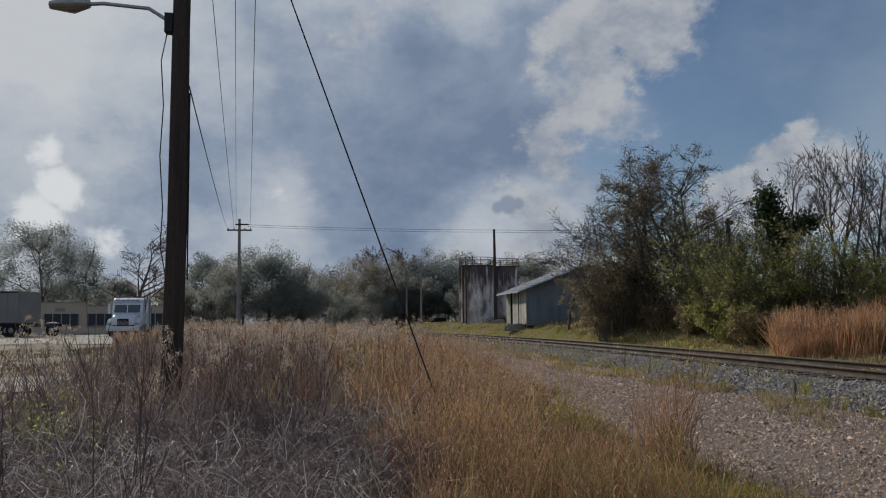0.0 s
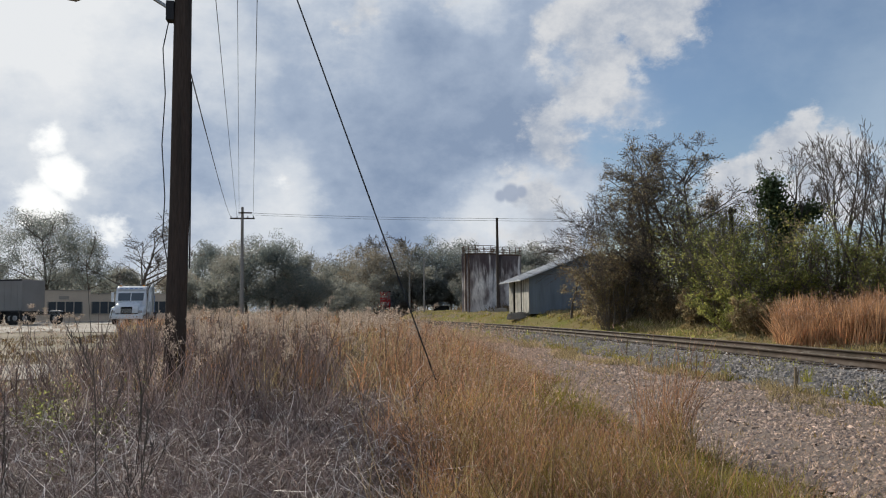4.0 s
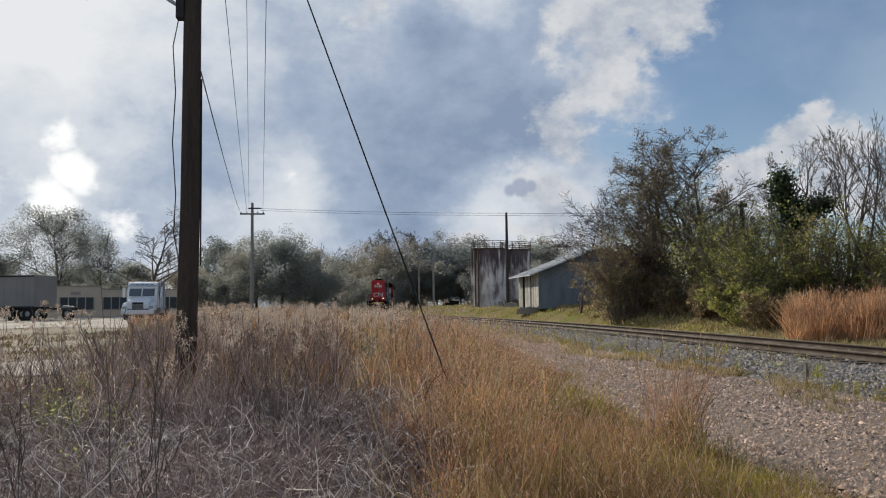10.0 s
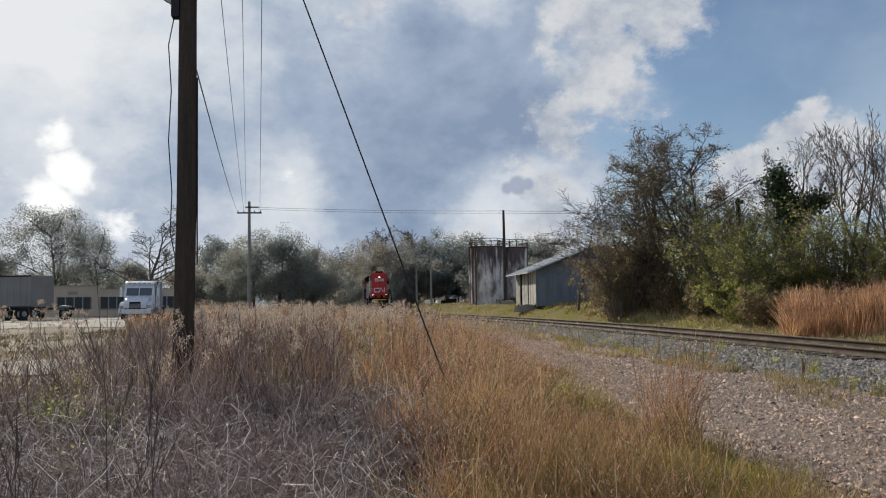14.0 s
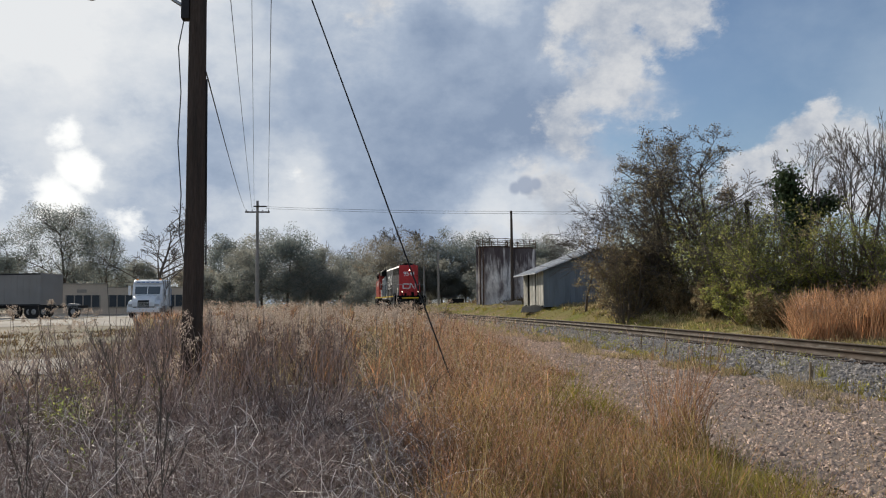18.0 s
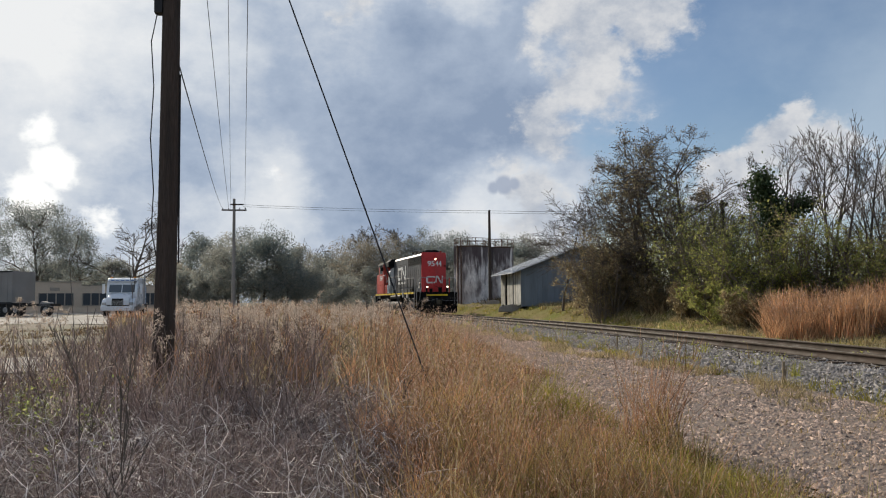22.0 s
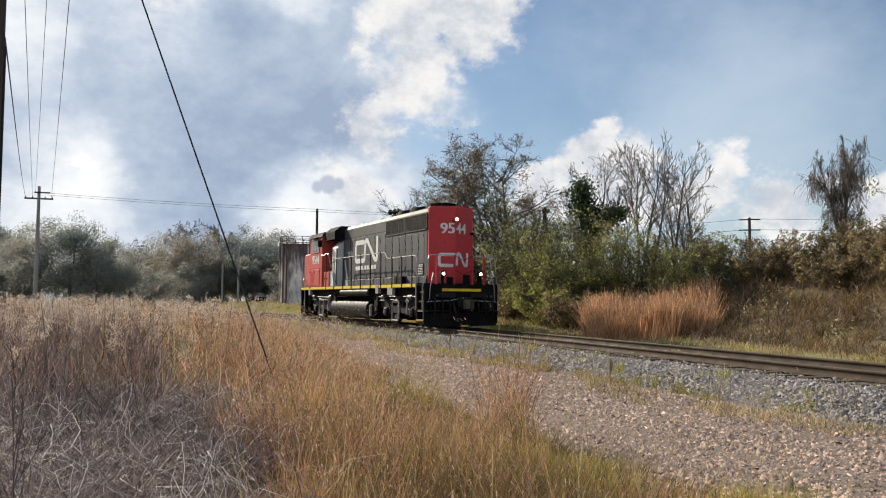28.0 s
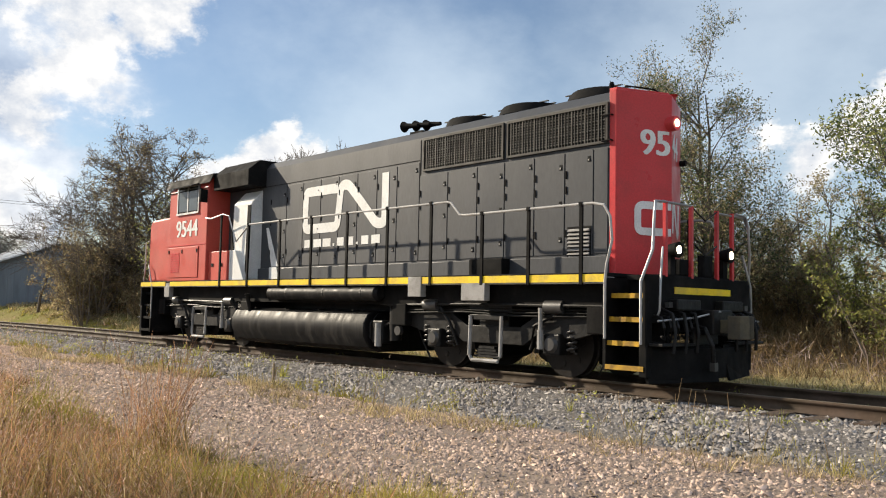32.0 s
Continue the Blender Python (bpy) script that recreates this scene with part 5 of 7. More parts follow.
M['worn_yellow'] = material("worn_yellow_paint", (0.62, 0.36, 0.03), 0.6, second=(0.30, 0.17, 0.03), scale=5, amount=0.9, dirt=(0.06, 0.045, 0.03), dirt_scale=6, dirt_amount=0.7)
M['white'] = material("white_paint", (0.74, 0.74, 0.72), 0.5, second=(0.62, 0.62, 0.6), scale=2, amount=0.8, dirt=(0.4, 0.38, 0.35), dirt_scale=3, dirt_amount=0.3)
M['grey'] = material("grey_steel", (0.33, 0.32, 0.31), 0.6, second=(0.22, 0.21, 0.2), scale=2, amount=0.8, dirt=GRIME, dirt_scale=4, dirt_amount=0.5)
M['under'] = material("running_gear", (0.006, 0.006, 0.006), 0.5, spec=0.22, second=(0.016, 0.0145, 0.0135), scale=3, amount=0.8, fine=30, grain=0.3, bump=0.2)
M['tank'] = material("fuel_tank_paint", (0.008, 0.008, 0.009), 0.5, spec=0.10, second=(0.016, 0.015, 0.015), scale=1.2, amount=0.8, dirt=(0.10, 0.09, 0.08), dirt_scale=2.6, dirt_amount=0.3, stretch=(2.5, 1, 0.3))
M['handrail'] = material("worn_handrail", (0.42, 0.41, 0.40), 0.7, 0.2, second=(0.3, 0.29, 0.28), scale=3, amount=0.7, spec=0.2)
M['wheel'] = material("wheel_steel", (0.022, 0.019, 0.017), 0.5, 0.3, second=(0.014, 0.012, 0.011), scale=3, amount=0.8)
M['mesh'] = material("grille_mesh", (0.030, 0.029, 0.027), 0.6, second=(0.05, 0.044, 0.038), scale=2, amount=0.8)
M['knuckle'] = material("worn_knuckle", (0.10, 0.085, 0.055), 0.6, second=(0.05, 0.045, 0.04), scale=4, amount=0.9)
# Near-black for joints and latches, and for unlit depth painted behind openings.
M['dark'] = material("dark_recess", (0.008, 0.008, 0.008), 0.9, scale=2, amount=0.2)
M['lamp'] = glow("lamp_glow", (1.0, 0.80, 0.56), 5.0)
M['gear'] = material("greasy_steel", (0.05, 0.048, 0.047), 0.4, spec=0.5, second=(0.04, 0.037, 0.034), scale=3, amount=0.8)
M['glass'] = material("cab_glass", (0.10, 0.12, 0.13), 0.06, second=(0.16, 0.18, 0.19), scale=1, amount=0.5, grain=0.0)

LOCO = empty("locomotive", pose(-15, 11.1, 0.41), "red, black and white diesel locomotive running long hood first", "locomotive")


def both(f):
    for s in (-1, 1):
        f(s)


def band(pts, width, place, depth=0.006):
    """A flat painted band along a bent line; place(u, v, d) turns the sheet's coordinates into the thing's space."""
    P = [Vector((p[0], p[1])) for p in pts]
    L, R = [], []
    for i, p in enumerate(P):
        a = (p - P[i - 1]).normalized() if i else None
        c = (P[i + 1] - p).normalized() if i < len(P) - 1 else None
        t = ((a or c) + (c or a)).normalized()
        n = Vector((-t.y, t.x))
        m = 1.0 / max(0.88, n.dot(Vector((-(a or c).y, (a or c).x))))
        L.append(p + n * width / 2 * m)
        R.append(p - n * width / 2 * m)
    b = Build()
    n = len(P)
    v = [place(q.x, q.y, 0) for q in L] + [place(q.x, q.y, 0) for q in R] + [place(q.x, q.y, depth) for q in L] + [place(q.x, q.y, depth) for q in R]
    f = []
    for i in range(n - 1):
        f += [(2 * n + i, 2 * n + i + 1, 3 * n + i + 1, 3 * n + i), (i, n + i, n + i + 1, i + 1), (i, i + 1, 2 * n + i + 1, 2 * n + i), (n + i, 3 * n + i, 3 * n + i + 1, n + i + 1)]
    f += [(0, 2 * n, 3 * n, n), (n - 1, 2 * n - 1, 4 * n - 1, 3 * n - 1)]
    return b.add(v, f)


def lettering(name, body, size, m, mat, parent, bold=0.012, label=""):
    cu = bpy.data.curves.new(name, 'FONT')
    cu.body, cu.size, cu.extrude, cu.offset = body, size, 0.003, 0.002
    cu.align_x = 'CENTER'
    tmp = bpy.data.objects.new(name, cu)
    scene.collection.objects.link(tmp)
    me = bpy.data.meshes.new_from_object(tmp)
    bm = bmesh.new()
    for dx, dz in ((0, 0), (bold, 0.001), (-bold, 0.002), (bold * 0.6, 0.003), (-bold * 0.6, 0.0035)):
        n = len(bm.verts)
        bm.from_mesh(me)
        bm.verts.ensure_lookup_table()
        for v in bm.verts[n:]:
            v.co += Vector((dx, 0, dz * 0.3))
    bm.to_mesh(me)
    bm.free()
    bpy.data.objects.remove(tmp)
    bpy.data.curves.remove(cu)
    me.materials.clear()
    me.materials.append(mat)
    ob = new(name, me)
    ob.parent = parent
    ob.matrix_basis = m
    if label:
        tagged(ob, label)
    return ob


def arc_band(pts, bends, steps=5):
    """Rounds the inner corners of a bent line."""
    out = [pts[0]]
    for i in range(1, len(pts) - 1):
        p, a, c = Vector(pts[i]), Vector(pts[i - 1]), Vector(pts[i + 1])
        r = bends
        s, e = p + (a - p).normalized() * r, p + (c - p).normalized() * r
        for k in range(steps + 1):
            u = k / steps
            q = s * (1 - u) ** 2 + p * 2 * u * (1 - u) + e * u * u
            out.append((q.x, q.y))
    out.append(pts[-1])
    return out


MARK = [(1.34, 0.95), (0.11, 0.95), (0.11, 0.11), (1.34, 0.11), (1.40, 0.55), (1.46, 1.0), (1.72, 1.0), (2.22, 0.55), (2.70, 0.10), (2.98, 0.10), (2.98, 0.6), (2.98, 1.12)]


def body():
    # long hood: upright sides, chamfered roof edges
    prof = [(-0.92, 1.63), (-0.92, 4.34), (-0.80, 4.50), (-0.45, 4.575), (0.45, 4.575), (0.80, 4.50), (0.92, 4.34), (0.92, 1.63)]
    hood = part("long_hood", Build().prism(prof, 'x', -4.5, 7.42), M['hood'], LOCO, "dark grey-black long hood with many doors", bevel=0.015)
    # red end: two faces that meet in a blunt ridge
    end = [(7.40, -0.92), (7.53, -0.915), (7.925, -0.012), (7.93, 0.0), (7.925, 0.012), (7.53, 0.915), (7.40, 0.92)]
    tip = part("hood_end", Build().prism(end, 'z', 1.63, 4.50), M['red'], LOCO, "red wedge-shaped hood end", bevel=0.05)
    part("roof_cap", Build().prism([(7.36, -0.86), (7.50, -0.86), (7.87, -0.02), (7.87, 0.02), (7.50, 0.86), (7.36, 0.86)], 'z', 4.49, 4.545), M['red'], tip, bevel=0.01)
    part("base_ledge", Build().box(-4.5, 7.42, -0.99, 0.99, 1.63, 1.92), M['hood'], LOCO, bevel=0.012)
    # doors of both sides with latches and hinges
    cuts = [-2.45, -1.75, -1.05, -0.35, 0.33, 1.0, 1.66, 2.3, 2.98]
    low = [2.98, 3.78, 4.55, 5.22, 5.9, 6.55, 7.12, 7.40]

    def doors(s):
        y0, y1 = s * 0.915, s * 0.934
        for cs, top in ((cuts, 3.86), (low, 3.60)):
            for i, (a, c) in enumerate(zip(cs[:-1], cs[1:])):
                d = part("hood_door", Build().box(a + 0.012, c - 0.012, y0, y1, 1.96, top), M['hood'], LOCO, bevel=0.004)
                if c - a < 0.4:
                    continue
                for z in ((2.12, top - 0.14) if i % 2 else (2.2, 2.78, top - 0.22)):
                    lt = part("latch", Build().box(c - 0.115, c - 0.06, y1, y1 + s * 0.006, z - 0.045, z + 0.045), M['dark'], d)
                    part("latch_bolt", Build().box(c - 0.10, c - 0.075, y1 + s * 0.006, y1 + s * 0.018, z - 0.03, z + 0.0), M['grey'], lt)
                for z in (2.3, 3.0, top - 0.35):
                    part("hinge", Build().box(a + 0.015, a + 0.04, y1, y1 + s * 0.015, z - 0.06, z + 0.06), M['black'], d)
        part("seam_strip", Build().box(-3.0, 2.98, y0, s * 0.926, 3.90, 3.915), M['dark'], LOCO)
        part("seam_strip", Build().box(2.98, 3.0, y0, s * 0.926, 1.96, 4.3), M['dark'], LOCO)
        # radiator grilles: bars over a near-black sheet painted as unlit depth
        for a, c in ((3.09, 5.20), (5.28, 7.40)):
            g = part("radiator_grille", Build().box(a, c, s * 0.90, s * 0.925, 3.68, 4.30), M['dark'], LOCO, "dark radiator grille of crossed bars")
            fr = Build()
            for q in ((a, c, 4.27, 4.31), (a, c, 3.67, 3.71)):
                fr.box(q[0], q[1], s * 0.92, s * 0.965, q[2], q[3])
            for q in (a, c - 0.035):
                fr.box(q, q + 0.035, s * 0.92, s * 0.965, 3.71, 4.27)
            part("grille_frame", fr, M['mesh'], g)
            bars = Build()
            for k, x in enumerate(np.arange(a + 0.08, c - 0.05, 0.066)):
                bars.box(x, x + (0.024 if k % 4 == 0 else 0.011), s * 0.925, s * 0.955, 3.71, 4.27)
            part("upright_grid", bars, M['mesh'], g)
            bars = Build()
            for k, z in enumerate(np.arange(3.755, 4.26, 0.046)):
                bars.box(a + 0.035, c - 0.035, s * 0.925, s * 0.948, z, z + (0.02 if k % 3 == 0 else 0.010))
            part("cross_grid", bars, M['mesh'], g)
        # louvred vent near the end, slats over a sheet painted as unlit depth
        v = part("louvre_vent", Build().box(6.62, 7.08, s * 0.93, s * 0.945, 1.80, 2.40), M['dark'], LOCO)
        for z in np.arange(1.82, 2.37, 0.062):
            part("louvre", Build().prism([(s * 0.945, z), (s * 0.985, z + 0.006), (s * 0.945, z + 0.045)], 'x', 6.64, 7.06), M['grey'], v)
        # white slanting paint behind the cab, over the blower housing
        sh = part("blower_housing", Build().prism([(s * 0.9, 3.86), (s * 1.22, 3.52), (s * 1.26, 1.66), (s * 0.9, 1.66)], 'x', -3.72, -2.86), M['white'], LOCO, "white-painted blower housing behind the cab", bevel=0.02)
        part("paint_band", Build().prism([(-2.62, 2.9), (-2.52, 2.9), (-2.04, 1.96), (-2.34, 1.96)], 'y', s * 0.925, s * 0.940), M['white'], LOCO, "white slash painted on the hood")
        part("paint_band", Build().prism([(-2.34, 1.66), (-1.9, 1.66), (-2.03, 1.94), (-2.34, 1.94)], 'y', s * 0.985, s * 0.995), M['white'], LOCO)
        # Black strip puts the shadow along the housing's front edge into colour.
        part("paint_panel", Build().prism([(s * 1.225, 3.46), (s * 1.245, 3.46), (s * 1.275, 1.68), (s * 1.255, 1.68)], 'x', -3.0, -2.85), M['black'], sh, "black edge strip standing for shadow")
        part("paint_panel", Build().prism([(-3.73, 2.9), (-3.42, 1.68), (-3.73, 1.68)], 'y', s * 1.24, s * 1.27), M['black'], sh, "black painted corner")
        # painted mark: one bent white band, and small bars under it
        pl = (lambda u, w, d: (-1.04 + u, s * (0.936 + d), 2.66 + w)) if s < 0 else (lambda u, w, d: (2.1 - u, s * (0.936 + d), 2.66 + w))
        part("painted_mark", band(arc_band(MARK, 0.125), 0.215, pl), M['white'], LOCO, "white bent band painted on the hood")
        for a, c in ((0.0, 0.3), (0.36, 0.66), (0.72, 1.02), (1.10, 1.16), (1.26, 1.5), (1.58, 1.84), (1.94, 2.0), (2.12, 2.36), (2.46, 2.74)):
            q = Build()
            pts = [pl(a + 0.1, -0.31, 0), pl(c + 0.1, -0.31, 0), pl(c + 0.1, -0.13 if c - a > 0.1 else -0.25, 0), pl(a + 0.1, -0.13 if c - a > 0.1 else -0.25, 0)]
            q.add(pts + [(p[0], p[1] + s * 0.005, p[2]) for p in pts], [(0, 1, 2, 3), (4, 5, 6, 7), (0, 1, 5, 4), (1, 2, 6, 5), (2, 3, 7, 6), (3, 0, 4, 7)])
            part("painted_bar", q, M['white'], LOCO)
        part("air_duct", Build().box(4.62, 5.42, s * 0.95, s * 1.18, 1.63, 1.93), M['black'], LOCO, bevel=0.02)
    both(doors)
    # number and mark on the two faces of the end
    ang = math.degrees(math.atan2(0.905, 0.395))

    def face(s, u, z, lift=0.006):
        d = Vector((0.395, 0.905, 0)).normalized()
        base = Vector((7.53, s * 0.915, z))
        n = Vector((0.905, s * 0.395, 0)).normalized()
        return base + Vector((d.x, -s * d.y, 0)) * u + n * lift
    for s, body_text in ((-1, "95"), (1, "44")):
        p = face(s, 0.70 if s < 0 else 0.69, 3.52)
        rz = 90 - (90 - ang) if s < 0 else 90 + (90 - ang)
        lettering("number", body_text, 0.56, pose(*p, 90, 0, rz), M['white'], tip, 0.018 if s < 0 else 0.008, "white road number on the red end")
    cpts = arc_band([(0.985, 0.46), (0.38, 0.46), (0.38, 0.05), (0.98, 0.05)], 0.1)
    part("painted_mark", band(cpts, 0.12, lambda u, w, d: face(-1, u, 2.26 + w, 0.005 + d)), M['white'], tip, "white bent band on the red end")
    npts = arc_band([(0.94, 0.05), (0.90, 0.50), (0.78, 0.50), (0.48, 0.05), (0.36, 0.05), (0.33, 0.54)], 0.06)
    part("painted_mark", band(npts, 0.115, lambda u, w, d: face(1, u, 2.26 + w, 0.005 + d)), M['white'], tip, "white bent band on the red end")
    part("headlight", Build().tube([(7.85, 0, 4.04), (8.02, 0, 4.04)], [0.13, 0.115], 16), M['red'], tip, "round headlight in a red housing", smooth=True)
    part("lens", Build().tube([(8.01, 0, 4.04), (8.035, 0, 4.04)], 0.06, 14), M['lamp'], tip, "lit white headlight")
    for s in (-1, 1):
        for z in (3.7, 4.1):
            part("step_iron", Build().tube([(7.47, s * 0.92, z), (7.47, s * 0.985, z), (7.30, s * 0.985, z), (7.30, s * 0.92, z)], 0.012, 5), M['black'], tip)
    part("marker_lamp", Build().tube([(7.50, 0.80, 3.55), (7.68, 0.84, 3.55)], 0.05, 8), M['black'], tip)
    # roof: fans, horn, hatches, rails
    for x, r in ((3.55, 0.56), (5.05, 0.60), (6.62, 0.58)):
        f = part("roof_fan", Build().tube([(x, 0, 4.56), (x, 0, 4.70), (x, 0, 4.74)], [r + 0.06, r, r - 0.04], 24), M['black'], LOCO, "round black radiator fan housing", smooth=True)
        b = Build()
        for k in range(4):
            b.box(x - r, x + r, -0.32 + k * 0.2, -0.28 + k * 0.2, 4.74, 4.755)
        part("fan_guard", b, M['mesh'], f)
    horn = part("air_horn", Build().box(1.85, 2.25, -0.25, 0.1, 4.57, 4.72), M['black'], LOCO, "black air horn with three bells")
    for i, (x, l) in enumerate(((1.72, 0.34), (1.98, 0.42), (2.2, 0.3))):
        part("bell", Build().tube([(x + 0.3, -0.18 + i * 0.1, 4.86), (x, -0.2 + i * 0.1, 4.88), (x - 0.12, -0.2 + i * 0.1, 4.88)], [0.04, 0.06, 0.12], 12), M['black'], horn, smooth=True)
    part("exhaust_stack", Build().tube([(0.6, 0, 4.56), (0.6, 0, 4.68)], [0.3, 0.26], 16), M['black'], LOCO, smooth=True)
    part("roof_hatch", Build().box(-2.2, -0.4, -0.4, 0.4, 4.57, 4.63), M['hood'], LOCO, bevel=0.01)
    part("roof_hatch", Build().box(1.1, 1.6, -0.4, 0.4, 4.57, 4.62), M['hood'], LOCO, bevel=0.01)
    part("roof_rail", Build().tube([(7.42, -0.6, 4.55), (7.45, -0.55, 4.63), (7.6, 0.0, 4.65), (7.5, 0.55, 4.63), (7.45, 0.6, 4.55)], 0.014, 6), M['black'], LOCO)
    part("aerial", Build().tube([(7.3, -0.72, 4.5), (7.3, -0.72, 4.64), (7.3, -0.72, 4.68)], [0.03, 0.045, 0.03], 8), M['black'], LOCO)
    part("vent_cap", Build().tube([(7.62, 0.5, 4.5), (7.62, 0.5, 4.6), (7.62, 0.5, 4.64)], [0.07, 0.07, 0.11], 10), M['red'], LOCO, smooth=True)


body()


def cab_end():
    cab = part("cab", Build().prism([(-1.5, 1.63), (-1.5, 4.02), (-1.38, 4.30), (1.38, 4.30), (1.5, 4.02), (1.5, 1.63)], 'x', -6.77, -4.58), M['orange'], LOCO, "red-orange wide cab", bevel=0.02)
    part("cab_roof", Build().prism([(-1.56, 4.12), (-1.46, 4.36), (-0.8, 4.47), (0.8, 4.47), (1.46, 4.36), (1.56, 4.12), (1.44, 4.28), (-1.44, 4.28)], 'x', -6.92, -4.40), M['black'], cab, "black overhanging cab roof", bevel=0.01)
    part("roof_step", Build().prism([(-1.42, 3.92), (-1.42, 4.30), (-1.1, 4.56), (1.1, 4.56), (1.42, 4.30), (1.42, 3.92)], 'x', -4.44, -2.72), M['black'], LOCO)
    nose = part("nose", Build().prism([(-8.18, 1.63), (-8.18, 3.22), (-8.05, 3.37), (-6.78, 3.40), (-6.78, 1.63)], 'y', -1.42, 1.42), M['orange'], LOCO, "red-orange short nose", bevel=0.05)

    def side(s):
        y = s * 1.5
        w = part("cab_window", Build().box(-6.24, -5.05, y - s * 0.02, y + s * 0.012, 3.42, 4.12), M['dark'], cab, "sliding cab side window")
        part("pane", Build().box(-6.18, -5.66, y + s * 0.012, y + s * 0.02, 3.47, 4.07), M['glass'], w, "dark reflecting glass")
        part("pane", Build().box(-5.62, -5.11, y + s * 0.016, y + s * 0.024, 3.47, 4.07), M['glass'], w, "dark reflecting glass")
        fr = Build().box(-6.27, -5.02, y, y + s * 0.03, 4.10, 4.14).box(-6.27, -5.02, y, y + s * 0.045, 3.38, 3.43).box(-6.27, -6.22, y, y + s * 0.03, 3.42, 4.12).box(-5.07, -5.02, y, y + s * 0.03, 3.42, 4.12).box(-5.67, -5.61, y, y + s * 0.035, 3.42, 4.12)
        part("window_frame", fr, M['metal'], w, "silver window frame")
        part("sun_visor", Build().prism([(y, 4.14), (y + s * 0.26, 4.06), (y + s * 0.26, 4.08), (y, 4.18)], 'x', -6.3, -5.0), M['black'], cab)
        lettering("number", "9544", 0.62, pose(-5.68, y + s * 0.008, 2.80, 90, 0, 0 if s < 0 else 180), M['white'], cab, 0.02, "white road number on the cab side")
        d = part("equipment_door", Build().box(-6.72, -4.98, y, y + s * 0.02, 1.72, 2.52), M['orange'], cab, bevel=0.006)
        q = Build()
        for i in range(9):
            q.box(-6.55, -6.02, y + s * 0.02, y + s * 0.03, 1.86 + i * 0.06, 1.89 + i * 0.06)
        part("louvre", q, M['red'], d)
        for x in (-6.68, -5.9, -5.06):
            part("latch", Build().box(x, x + 0.04, y + s * 0.02, y + s * 0.035, 2.36, 2.46), M['dark'], d)
        part("wall_joint", Build().box(-6.75, -4.6, y, y + s * 0.012, 2.56, 2.58), M['red'], cab)
        part("drip_rail", Build().box(-6.77, -4.58, y, y + s * 0.03, 4.0, 4.02), M['black'], cab)
        # boxes along the walkway behind the cab
        tb = part("tool_box", Build().box(-4.58, -3.60, s * 0.95, s * 1.42, 1.63, 2.36), M['orange'], LOCO, "red-orange box behind the cab", bevel=0.012)
        part("latch", Build().box(-4.4, -4.3, s * 1.42, s * 1.44, 1.98, 2.06), M['dark'], tb)
        part("latch", Build().box(-3.95, -3.85, s * 1.42, s * 1.44, 1.98, 2.06), M['dark'], tb)
        part("tool_box", Build().prism([(-3.58, 1.63), (-3.58, 2.36), (-3.30, 2.36), (-2.86, 1.63)], 'y', s * 0.95, s * 1.38), M['white'], LOCO, "white slanting box end", bevel=0.01)
        part("mirror", Build().box(-4.62, -4.56, y + s * 0.02, y + s * 0.22, 3.62, 3.95), M['black'], cab)
        # short nose handrail
        part("grab_rail", Build().tube([(-8.42, s * 1.45, 0.55), (-8.44, s * 1.45, 1.5), (-8.30, s * 1.47, 1.95), (-8.30, s * 1.47, 2.75), (-8.15, s * 1.45, 2.78)], 0.02, 7), M['metal'], LOCO, "silver grab rail")
        part("grab_rail", Build().tube([(-7.72, s * 1.50, 0.6), (-7.72, s * 1.5, 1.5), (-7.95, s * 1.5, 2.0), (-8.1, s * 1.46, 2.1)], 0.02, 7), M['metal'], LOCO, "silver grab rail")
        part("grab_iron", Build().tube([(-4.6, s * 1.52, 3.22), (-4.3, s * 1.52, 3.18), (-3.75, s * 1.5, 3.26), (-3.45, s * 1.5, 3.2), (-3.05, s * 1.5, 2.55), (-2.45, s * 1.5, 2.93)], 0.018, 6), M['metal'], LOCO)
    both(side)


cab_end()


